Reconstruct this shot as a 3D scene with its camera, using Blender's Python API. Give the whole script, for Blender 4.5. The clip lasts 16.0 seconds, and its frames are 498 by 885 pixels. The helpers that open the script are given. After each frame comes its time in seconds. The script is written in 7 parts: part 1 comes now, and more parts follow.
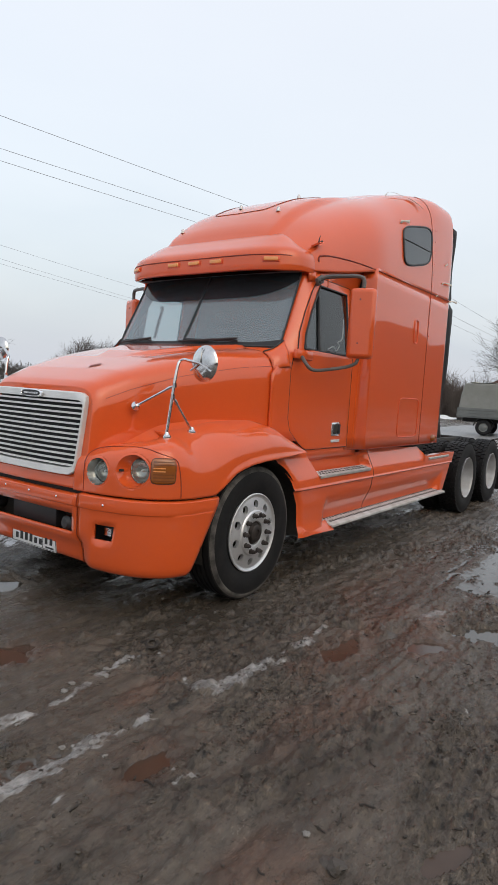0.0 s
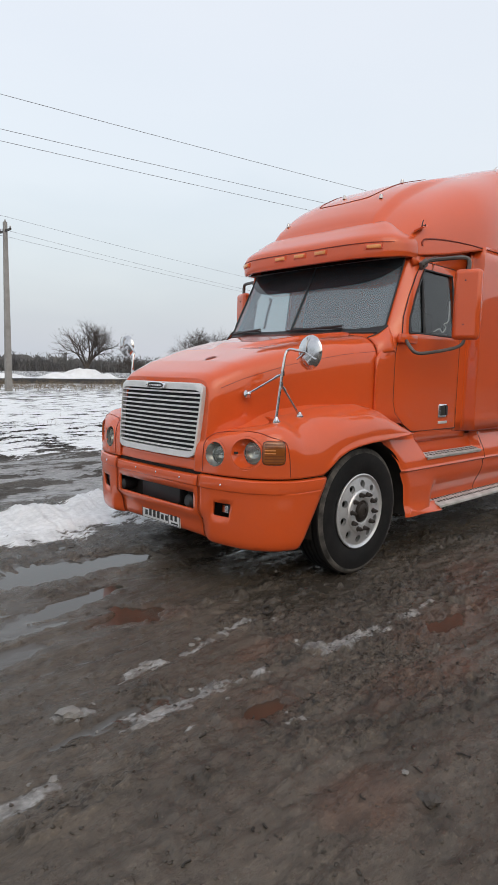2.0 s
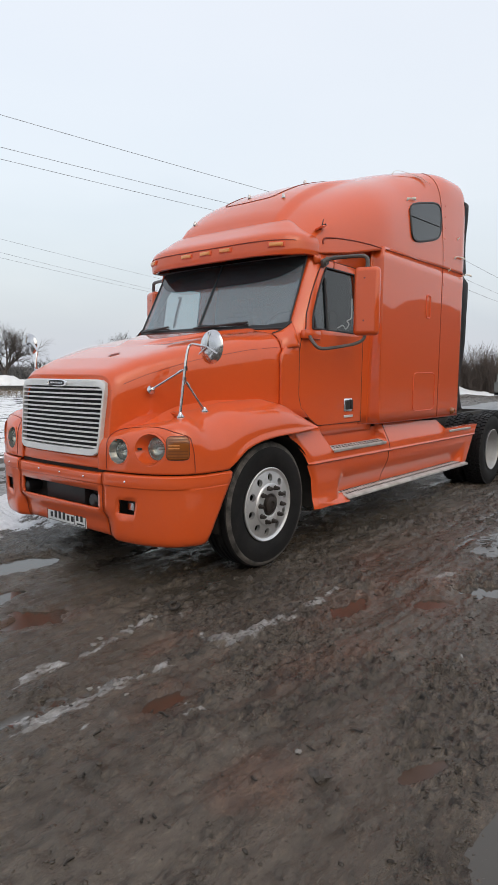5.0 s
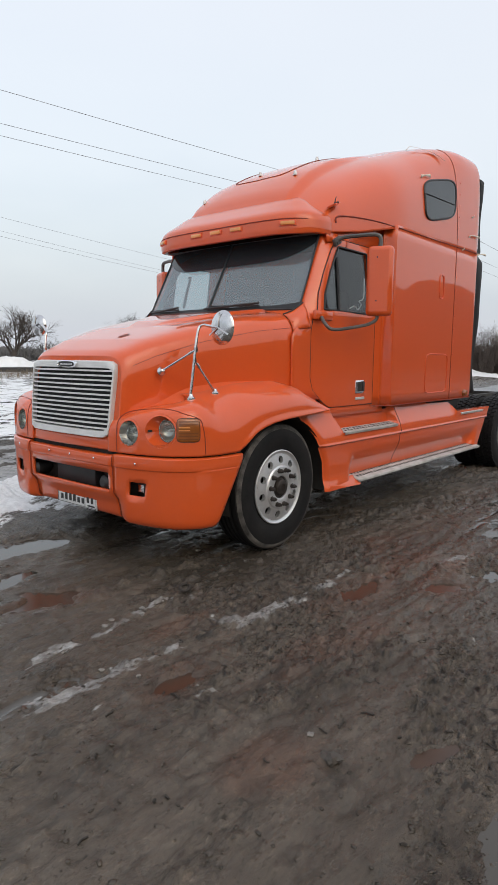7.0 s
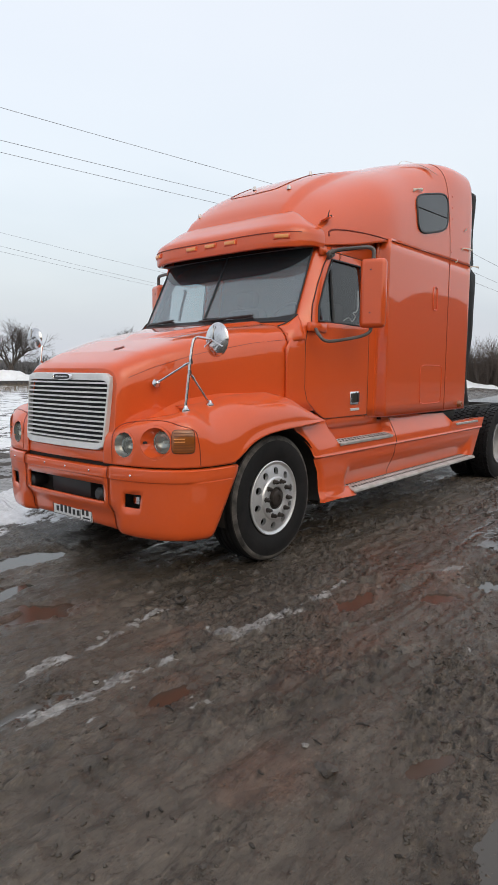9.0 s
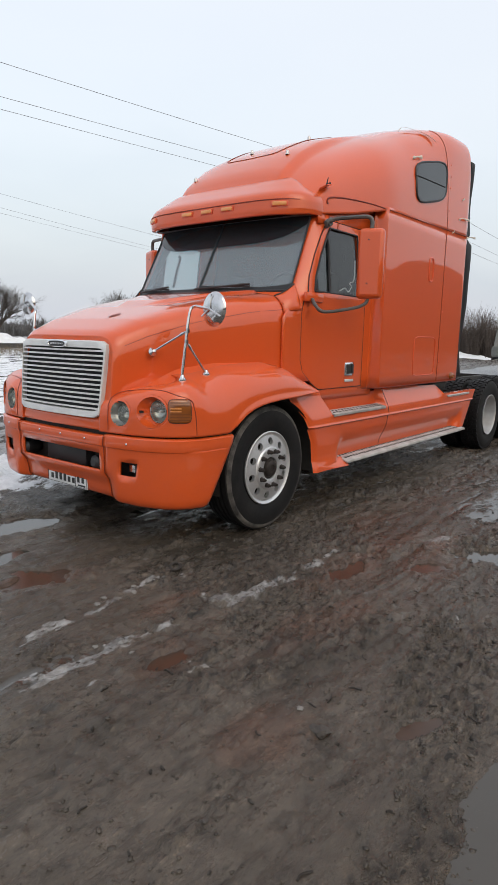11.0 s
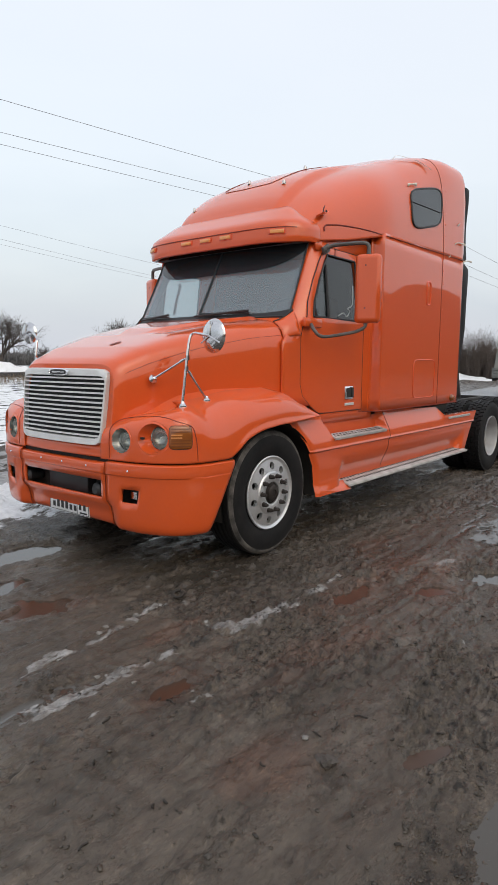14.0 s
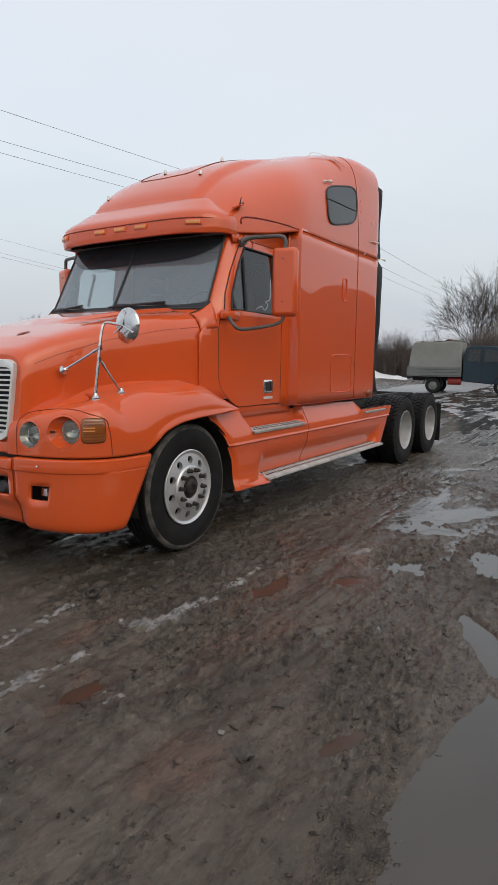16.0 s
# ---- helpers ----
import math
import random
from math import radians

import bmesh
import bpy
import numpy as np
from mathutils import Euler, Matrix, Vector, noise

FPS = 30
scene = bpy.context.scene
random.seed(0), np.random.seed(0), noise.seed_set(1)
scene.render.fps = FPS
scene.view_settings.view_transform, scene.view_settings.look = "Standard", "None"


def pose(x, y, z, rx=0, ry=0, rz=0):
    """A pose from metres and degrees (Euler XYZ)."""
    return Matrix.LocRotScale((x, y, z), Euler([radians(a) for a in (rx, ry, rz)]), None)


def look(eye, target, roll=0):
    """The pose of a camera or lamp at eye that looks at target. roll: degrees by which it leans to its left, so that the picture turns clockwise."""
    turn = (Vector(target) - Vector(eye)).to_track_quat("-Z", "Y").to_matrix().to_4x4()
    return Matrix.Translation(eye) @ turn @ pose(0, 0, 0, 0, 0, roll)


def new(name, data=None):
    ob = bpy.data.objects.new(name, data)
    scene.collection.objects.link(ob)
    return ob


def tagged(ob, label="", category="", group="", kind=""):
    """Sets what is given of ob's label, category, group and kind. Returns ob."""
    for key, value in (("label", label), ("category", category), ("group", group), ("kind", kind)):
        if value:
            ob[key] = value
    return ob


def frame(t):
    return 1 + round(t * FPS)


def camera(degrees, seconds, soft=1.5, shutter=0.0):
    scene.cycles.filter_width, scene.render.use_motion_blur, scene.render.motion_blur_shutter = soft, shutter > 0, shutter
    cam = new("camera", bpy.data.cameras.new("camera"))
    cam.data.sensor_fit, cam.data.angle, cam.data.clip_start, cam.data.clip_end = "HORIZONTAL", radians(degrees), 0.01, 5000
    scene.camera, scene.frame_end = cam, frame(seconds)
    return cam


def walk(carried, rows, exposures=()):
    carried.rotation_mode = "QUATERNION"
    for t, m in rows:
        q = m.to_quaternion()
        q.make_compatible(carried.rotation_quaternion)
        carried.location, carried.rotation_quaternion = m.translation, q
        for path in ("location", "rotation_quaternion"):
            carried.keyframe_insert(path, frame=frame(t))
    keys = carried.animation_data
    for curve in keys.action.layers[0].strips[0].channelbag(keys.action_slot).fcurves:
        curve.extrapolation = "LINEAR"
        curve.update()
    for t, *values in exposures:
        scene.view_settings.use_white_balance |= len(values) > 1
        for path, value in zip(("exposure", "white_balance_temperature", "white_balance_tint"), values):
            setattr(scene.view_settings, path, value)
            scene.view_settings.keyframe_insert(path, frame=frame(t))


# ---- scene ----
cam = camera(44.45, 16.0, 1.05)
# seconds, eye x, y, z, yaw, pitch, lean to the right
PATH = [
    (0.0, -3.774, -3.742, 1.586, -54.613, -4.926, -3.546),
    (0.5, -3.671, -3.952, 1.600, -51.767, -6.861, -2.322),
    (1.0, -3.883, -3.980, 1.598, -48.559, -5.376, -1.427),
    (1.5, -3.979, -3.959, 1.610, -47.610, -7.459, -1.533),
    (2.0, -3.980, -3.966, 1.595, -44.052, -6.640, -1.349),
    (2.5, -3.910, -4.038, 1.580, -46.100, -6.517, 0.938),
    (3.0, -3.868, -4.085, 1.575, -49.919, -7.214, 1.543),
    (3.2, -3.858, -4.090, 1.576, -51.032, -7.096, 1.981),
    (5.3, -3.871, -4.098, 1.529, -50.70, -6.22, -0.72),
    (5.5, -3.871, -4.096, 1.535, -50.76, -7.53, -0.45),
    (6.0, -3.851, -4.089, 1.520, -49.97, -7.73, 0.13),
    (6.5, -3.857, -4.063, 1.514, -49.55, -7.15, -0.47),
    (7.0, -3.855, -4.064, 1.529, -50.00, -7.85, -0.60),
    (7.5, -3.851, -4.069, 1.529, -48.91, -6.38, 0.39),
    (8.0, -3.864, -4.084, 1.534, -49.81, -6.16, 0.08),
    (8.5, -3.862, -4.087, 1.534, -50.00, -6.69, -0.46),
    (9.0, -3.854, -4.086, 1.522, -50.24, -6.68, -0.34),
    (9.2, -3.860, -4.095, 1.525, -50.89, -6.48, 0.08),
    (11.3, -3.908, -4.059, 1.552, -51.278, -10.257, -1.524),
    (11.5, -3.873, -4.059, 1.552, -50.351, -10.493, -0.977),
    (12.0, -3.867, -4.063, 1.526, -51.813, -10.369, -0.891),
    (12.5, -3.885, -4.072, 1.552, -49.255, -8.512, -0.151),
    (13.0, -3.883, -4.067, 1.538, -50.232, -7.723, -0.530),
    (13.5, -3.883, -4.075, 1.543, -50.448, -7.410, -0.082),
    (14.0, -3.901, -4.073, 1.554, -51.085, -7.470, -0.396),
    (14.5, -3.909, -4.089, 1.556, -50.722, -7.051, -0.522),
    (15.0, -3.850, -4.116, 1.576, -54.627, -4.662, -0.055),
    (15.5, -3.897, -4.136, 1.588, -58.562, 0.826, 0.055),
    (16.0, -3.823, -4.078, 1.502, -58.239, -7.511, -0.715),
]


def carried_pose(x, y, z, yaw, pitch, lean):
    a, b = radians(yaw), radians(pitch)
    way = Vector((-math.sin(a) * math.cos(b), math.cos(a) * math.cos(b), math.sin(b)))
    return look((x, y, z), Vector((x, y, z)) + way, -lean)


EXPOSURES = [(0.0, -0.05), (1.0, -0.10), (1.5, -0.12), (2.0, -0.13), (3.0, -0.08), (7.0, -0.08), (9.0, -0.05), (14.5, -0.03), (15.0, -0.08), (15.5, -0.20), (16.0, -0.20)]
walk(cam, [(row[0], carried_pose(*row[1:])) for row in PATH], EXPOSURES)

# ---- world and light: an overcast winter sky ----
world = bpy.data.worlds.new("overcast_sky")
scene.world = world
world.use_nodes = True
wn, wl = world.node_tree.nodes, world.node_tree.links
wn.clear()
w_out = wn.new("ShaderNodeOutputWorld")
w_sky = wn.new("ShaderNodeTexSky")
w_sky.sky_type, w_sky.sun_disc = "NISHITA", False
w_sky.sun_elevation, w_sky.sun_rotation = radians(38), radians(200)
w_sky.dust_density, w_sky.air_density = 5.0, 2.0
w_bg1 = wn.new("ShaderNodeBackground")
w_bg1.inputs[1].default_value = 0.05
wl.new(w_sky.outputs[0], w_bg1.inputs[0])
w_co = wn.new("ShaderNodeTexCoord")
w_sep = wn.new("ShaderNodeSeparateXYZ")
wl.new(w_co.outputs["Generated"], w_sep.inputs[0])
w_map = wn.new("ShaderNodeMapping")
w_map.inputs["Scale"].default_value = (1.6, 1.6, 5.0)
wl.new(w_co.outputs["Generated"], w_map.inputs[0])
w_noise = wn.new("ShaderNodeTexNoise")
w_noise.inputs["Scale"].default_value, w_noise.inputs["Detail"].default_value = 1.3, 4
wl.new(w_map.outputs[0], w_noise.inputs["Vector"])
w_add = wn.new("ShaderNodeMath")
w_add.operation = "MULTIPLY_ADD"
w_add.inputs[1].default_value, w_add.inputs[2].default_value = 0.24, -0.12
wl.new(w_noise.outputs[0], w_add.inputs[0])
w_sum = wn.new("ShaderNodeMath")
wl.new(w_sep.outputs[2], w_sum.inputs[0])
wl.new(w_add.outputs[0], w_sum.inputs[1])
w_ramp = wn.new("ShaderNodeValToRGB")
el = w_ramp.color_ramp.elements
el[0].position, el[0].color = 0.0, (0.655, 0.695, 0.775, 1)
el[1].position, el[1].color = 0.55, (0.845, 0.862, 0.915, 1)
for at, col in ((0.10, (0.585, 0.648, 0.750, 1)), (0.26, (0.748, 0.788, 0.862, 1))):
    e = el.new(at)
    e.color = col
wl.new(w_sum.outputs[0], w_ramp.inputs[0])
w_bg2 = wn.new("ShaderNodeBackground")
w_bg2.inputs[1].default_value = 0.955
wl.new(w_ramp.outputs[0], w_bg2.inputs[0])
w_mix = wn.new("ShaderNodeAddShader")
wl.new(w_bg1.outputs[0], w_mix.inputs[0])
wl.new(w_bg2.outputs[0], w_mix.inputs[1])
wl.new(w_mix.outputs[0], w_out.inputs[0])

sun = new("sun", bpy.data.lights.new("sun", "SUN"))
sun.data.energy, sun.data.angle, sun.data.color = 0.35, radians(40), (1.0, 0.97, 0.92)
sun.matrix_world = look((-8, -14, 20), (0, 0, 0))

# ---- materials ----
def material(name, color, rough=0.5, metal=0.0, grain=0.0, scale=20.0, bump=0.0, second=None, spread=0.5, stain_scale=1.5, coat=0.0, emit=0.0, rough_var=0.0, detail=6, spec=0.5):
    """A principled material with a large-scale stain (color to second), a fine grain in the value, and bump."""
    m = bpy.data.materials.new(name)
    m.use_nodes = True
    n, l = m.node_tree.nodes, m.node_tree.links
    b = n["Principled BSDF"]
    b.inputs["Roughness"].default_value, b.inputs["Metallic"].default_value = rough, metal
    b.inputs["Specular IOR Level"].default_value = spec
    b.inputs["Coat Weight"].default_value, b.inputs["Coat Roughness"].default_value, b.inputs["Coat IOR"].default_value = coat, 0.025, 1.56
    co = n.new("ShaderNodeTexCoord")
    big = n.new("ShaderNodeTexNoise")
    big.inputs["Scale"].default_value, big.inputs["Detail"].default_value = stain_scale, detail
    l.new(co.outputs["Object"], big.inputs["Vector"])
    ramp = n.new("ShaderNodeValToRGB")
    ramp.color_ramp.elements[0].position, ramp.color_ramp.elements[1].position = 0.5 - spread / 2, 0.5 + spread / 2
    ramp.color_ramp.elements[0].color = (*color, 1)
    ramp.color_ramp.elements[1].color = (*(second or color), 1)
    l.new(big.outputs[0], ramp.inputs[0])
    fine = n.new("ShaderNodeTexNoise")
    fine.inputs["Scale"].default_value, fine.inputs["Detail"].default_value = scale, 5
    l.new(co.outputs["Object"], fine.inputs["Vector"])
    hsv = n.new("ShaderNodeHueSaturation")
    val = n.new("ShaderNodeMath")
    val.operation = "MULTIPLY_ADD"
    val.inputs[1].default_value, val.inputs[2].default_value = 2 * grain, 1 - grain
    l.new(fine.outputs[0], val.inputs[0])
    l.new(val.outputs[0], hsv.inputs["Value"])
    l.new(ramp.outputs[0], hsv.inputs["Color"])
    l.new(hsv.outputs[0], b.inputs["Base Color"])
    if rough_var:
        rv = n.new("ShaderNodeMath")
        rv.operation = "MULTIPLY_ADD"
        rv.inputs[1].default_value, rv.inputs[2].default_value = 2 * rough_var, rough - rough_var
        l.new(big.outputs[0], rv.inputs[0])
        l.new(rv.outputs[0], b.inputs["Roughness"])
    if bump:
        bp = n.new("ShaderNodeBump")
        bp.inputs["Strength"].default_value, bp.inputs["Distance"].default_value = 0.6, bump
        l.new(fine.outputs[0], bp.inputs["Height"])
        l.new(bp.outputs[0], b.inputs["Normal"])
    if emit:
        b.inputs["Emission Color"].default_value, b.inputs["Emission Strength"].default_value = (*color, 1), emit
    return m


PAINT = material("orange_paint", (0.67, 0.087, 0.013), 0.42, 0, 0.03, 60, 0.0, (0.63, 0.092, 0.017), 0.6, 1.2, coat=1.0, rough_var=0.05, spec=0.15)
PAINT_DULL = material("orange_plastic", (0.76, 0.09, 0.02), 0.42, 0, 0.05, 60, 0.0003, (0.70, 0.10, 0.03), 0.6, 2.0, coat=0.25, rough_var=0.08)
RUBBER = material("tyre_rubber", (0.009, 0.0095, 0.0105), 0.6, 0, 0.25, 40, 0.0008, (0.020, 0.019, 0.019), 0.5, 7, spec=0.18)
BLACK = material("black_plastic", (0.018, 0.018, 0.02), 0.5, 0, 0.1, 60, 0.0004, (0.03, 0.03, 0.032), 0.5, 4)
# dark parts; also stands for the shade in gaps and holes
DARK = material("dark_underside_and_shade", (0.012, 0.011, 0.010), 0.8, 0, 0.2, 20, 0.001, (0.03, 0.027, 0.023), 0.5, 5)
ALLOY = material("polished_aluminium", (0.74, 0.75, 0.77), 0.42, 0.75, 0.06, 60, 0.0003, (0.60, 0.60, 0.60), 0.6, 9, rough_var=0.08)
STEEL_WHITE = material("painted_steel_wheel", (0.44, 0.45, 0.46), 0.45, 0.2, 0.06, 30, 0.0003, (0.32, 0.31, 0.30), 0.5, 8)
ARM = material("worn_grey_tube", (0.13, 0.12, 0.115), 0.45, 0.3, 0.15, 40, 0.0, (0.08, 0.075, 0.07), 0.5, 8)
STAY = material("dulled_chrome", (0.70, 0.71, 0.72), 0.15, 1, 0.12, 30, 0.0, (0.48, 0.48, 0.49), 0.5, 14)
CHROME = material("chrome", (0.85, 0.86, 0.87), 0.06, 1, 0.02, 40)
NUT = material("wheel_nut_steel", (0.060, 0.052, 0.048), 0.5, 0.5, 0.3, 80, 0.0005, (0.03, 0.022, 0.018), 0.5, 20)
# dark orange of joints; also paints the shade in grooves and the vent
SEAM_SHADE = material("seam_and_shade_orange", (0.22, 0.024, 0.005), 0.6, 0, 0.05, 60)
GREY = material("grey_grille_plastic", (0.74, 0.75, 0.75), 0.36, 0.25, 0.06, 50, 0.0003, (0.58, 0.58, 0.57), 0.5, 5)
MESH = material("dark_mesh", (0.005, 0.005, 0.006), 0.7, 0, 0.2, 80)
AMBER = material("amber_lens", (0.30, 0.088, 0.010), 0.18, 0, 0.1, 120, 0.0008, (0.22, 0.06, 0.008), 0.5, 12, coat=0.8)
AMBER_DARK = material("brown_amber_rib", (0.16, 0.045, 0.008), 0.25, 0, 0.1, 120)
AMBER_LIGHT = material("pale_amber_lens", (0.80, 0.34, 0.09), 0.3, 0, 0.1, 120, 0.0008, (0.70, 0.27, 0.07), 0.5, 12, coat=0.6)
LAMP_BOWL = material("lamp_reflector", (0.36, 0.37, 0.35), 0.22, 0.7, 0.05, 60)
STEP = material("step_aluminium", (0.72, 0.72, 0.71), 0.45, 0.35, 0.12, 60, 0.0006, (0.36, 0.35, 0.33), 0.5, 9)
WEAR = material("worn_rubber_edge", (0.022, 0.021, 0.020), 0.8, 0, 0.4, 60, 0.001, (0.12, 0.11, 0.10), 0.3, 9)
WHITE = material("white_paint", (0.75, 0.76, 0.77), 0.4, 0, 0.05, 60, 0.0, (0.62, 0.62, 0.60), 0.5, 6)
INK = material("black_ink", (0.012, 0.012, 0.014), 0.5)
CLOTH = material("dark_seat_cloth", (0.035, 0.036, 0.04), 0.9, 0, 0.2, 90, 0.001)
TRIM = material("grey_interior_trim", (0.10, 0.105, 0.11), 0.7, 0, 0.1, 60)
ZIP = material("white_cord", (0.6, 0.6, 0.58), 0.7, 0, 0.1, 50)
TAPE = material("pale_tape", (0.62, 0.52, 0.42), 0.7, 0, 0.15, 50, 0.0005, (0.7, 0.65, 0.58), 0.5, 9)


def glass(name, tint, rough=0.0, sky_haze=0.0, gloss=0.05):
    """Thin tinted glass: clear with a tint, and glossy by Fresnel."""
    m = bpy.data.materials.new(name)
    m.use_nodes = True
    n, l = m.node_tree.nodes, m.node_tree.links
    n.remove(n["Principled BSDF"])
    t, g, w, x = n.new("ShaderNodeBsdfTransparent"), n.new("ShaderNodeBsdfGlossy"), n.new("ShaderNodeLayerWeight"), n.new("ShaderNodeMixShader")
    pw, f = n.new("ShaderNodeMath"), n.new("ShaderNodeMath")
    pw.operation, f.operation = "POWER", "MULTIPLY_ADD"
    pw.inputs[1].default_value, f.inputs[1].default_value, f.inputs[2].default_value = 4.0, 0.92, gloss
    w.inputs[0].default_value = 0.5
    l.new(w.outputs["Facing"], pw.inputs[0])
    l.new(pw.outputs[0], f.inputs[0])
    t.inputs[0].default_value = (*tint, 1)
    g.inputs["Roughness"].default_value = rough
    l.new(f.outputs[0], x.inputs[0])
    l.new(t.outputs[0], x.inputs[1])
    l.new(g.outputs[0], x.inputs[2])
    # bluish diffuse share stands in for the sky reflected by the pane
    if sky_haze:
        d, y = n.new("ShaderNodeBsdfDiffuse"), n.new("ShaderNodeMixShader")
        d.inputs[0].default_value = (0.43, 0.53, 0.60, 1)
        y.inputs[0].default_value = sky_haze
        l.new(x.outputs[0], y.inputs[1])
        l.new(d.outputs[0], y.inputs[2])
        x = y
    l.new(x.outputs[0], n["Material Output"].inputs[0])
    return m


GLASS = glass("windscreen_glass", (0.64, 0.76, 0.78), 0.0, 0.25, 0.14)
GLASS_DARK = glass("tinted_side_glass", (0.70, 0.73, 0.74), 0.0, 0.0, 0.06)
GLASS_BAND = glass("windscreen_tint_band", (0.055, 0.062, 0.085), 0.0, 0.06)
LENS = glass("lamp_lens", (0.93, 0.95, 0.94), 0.03)


# ---- mesh helpers ----
def link(name, bm, mat, parent=None, label="", smooth=35.0, recalc=True):
    if recalc:
        bmesh.ops.recalc_face_normals(bm, faces=bm.faces)
    me = bpy.data.meshes.new(name)
    bm.to_mesh(me)
    bm.free()
    me.materials.append(mat)
    if smooth and len(me.polygons):
        me.polygons.foreach_set("use_smooth", [True] * len(me.polygons))
        me.set_sharp_from_angle(angle=radians(smooth))
    ob = new(name, me)
    if parent is not None:
        ob.parent = parent
        if parent.type == "MESH" or parent.location.length:
            ob.matrix_parent_inverse = parent.matrix_basis.inverted()
    if label:
        tagged(ob, label)
    return ob


def part(name, bm, mat, parent, label="", smooth=35.0):
    return link(name, bm, mat, parent, label, smooth)


def thick(ob, t, offset=-1.0):
    md = ob.modifiers.new("thickness", "SOLIDIFY")
    md.thickness, md.offset, md.use_even_offset = t, offset, False
    return ob


def rounded(ob, r, seg=2):
    md = ob.modifiers.new("round", "BEVEL")
    md.width, md.segments, md.limit_method, md.angle_limit = r, seg, "ANGLE", radians(40)
    return ob


def thing(name, label, category, at=(0, 0, 0), group=""):
    e = new(name)
    e.location = at
    e.empty_display_size = 0.1
    return tagged(e, label, category, group)


def sheet(f, us, vs, skip=None, bm=None):
    """A grid surface: f(u, v) gives the place; skip(u, v) at a cell's middle leaves it out."""
    bm = bm or bmesh.new()
    g = [[bm.verts.new(f(u, v)) for v in vs] for u in us]
    for i in range(len(us) - 1):
        for j in range(len(vs) - 1):
            if skip and skip((us[i] + us[i + 1]) / 2, (vs[j] + vs[j + 1]) / 2):
                continue
            bm.faces.new((g[i][j], g[i + 1][j], g[i + 1][j + 1], g[i][j + 1]))
    loose = [v for v in bm.verts if not v.link_faces]
    if loose:
        bmesh.ops.delete(bm, geom=loose, context="VERTS")
    return bm


def span(a, b, n):
    return [a + (b - a) * i / n for i in range(n + 1)]


def box(x0, x1, y0, y1, z0, z1, bm=None, bevel=0.0):
    bm = bm or bmesh.new()
    made = bmesh.ops.create_cube(bm, size=1, matrix=Matrix.LocRotScale(((x0 + x1) / 2, (y0 + y1) / 2, (z0 + z1) / 2), None, (abs(x1 - x0), abs(y1 - y0), abs(z1 - z0))))
    if bevel:
        vs = set(made["verts"])
        bmesh.ops.bevel(bm, geom=[e for e in bm.edges if e.verts[0] in vs], offset=bevel, segments=2, profile=0.5, affect="EDGES")
    return bm


def tube(points, r, sides=8, bm=None, closed=False, taper=None):
    """A round bar along points."""
    bm = bm or bmesh.new()
    pts = [Vector(p) for p in points]
    rings = []
    side = None
    for i, p in enumerate(pts):
        way = (pts[min(i + 1, len(pts) - 1)] - pts[max(i - 1, 0)]).normalized()
        if side is None:
            side = way.orthogonal().normalized()
        side = (side - way * side.dot(way)).normalized()
        up = way.cross(side)
        rr = r if taper is None else r + (taper - r) * i / (len(pts) - 1)
        rings.append([bm.verts.new(p + rr * (math.cos(a) * side + math.sin(a) * up)) for a in [2 * math.pi * k / sides for k in range(sides)]])
    for a, b in zip(rings, rings[1:]):
        for k in range(sides):
            bm.faces.new((a[k], a[(k + 1) % sides], b[(k + 1) % sides], b[k]))
    bm.faces.new(rings[0][::-1])
    bm.faces.new(rings[-1])
    return bm


def bend(points, n=6):
    """A smooth line through points (Catmull-Rom)."""
    p = [Vector(q) for q in points]
    p = [p[0] * 2 - p[1]] + p + [p[-1] * 2 - p[-2]]
    out = []
    for i in range(1, len(p) - 2):
        for k in range(n):
            t = k / n
            out.append(0.5 * (2 * p[i] + (p[i + 1] - p[i - 1]) * t + (2 * p[i - 1] - 5 * p[i] + 4 * p[i + 1] - p[i + 2]) * t * t + (3 * p[i] - p[i - 1] - 3 * p[i + 1] + p[i + 2]) * t ** 3))
    return out + [p[-2]]


def lathe(profile, m, seg=48, bm=None):
    """Turns (radius, along) about the local z axis, and sets it by the matrix m."""
    bm = bm or bmesh.new()
    rings = []
    for r, h in profile:
        if r < 1e-5:
            rings.append([bm.verts.new(m @ Vector((0, 0, h)))])
        else:
            rings.append([bm.verts.new(m @ Vector((r * math.cos(2 * math.pi * k / seg), r * math.sin(2 * math.pi * k / seg), h))) for k in range(seg)])
    for a, b in zip(rings, rings[1:]):
        for k in range(seg):
            q = [a[k % len(a)], a[(k + 1) % len(a)], b[(k + 1) % len(b)], b[k % len(b)]]
            q = list(dict.fromkeys(q))
            if len(q) > 2:
                bm.faces.new(q)
    return bm


def smoothstep(a, b, x):
    t = min(1.0, max(0.0, (x - a) / (b - a)))
    return t * t * (3 - 2 * t)


def curve_at(keys, x):
    """Smooth value between (x, value) keys."""
    for (a, va), (b, vb) in zip(keys, keys[1:]):
        if x <= b:
            return va + (vb - va) * min(1, max(0, (x - a) / (b - a)))
    return keys[-1][1]


def facing(axis):
    """A matrix that turns the local z axis to the given direction."""
    return Vector(axis).to_track_quat("Z", "Y").to_matrix().to_4x4()

# ---- ground: one sheet of churned wet mud, a track and a snow field ----
RNG = np.random.RandomState(7)
LATTICE = RNG.rand(256, 256)


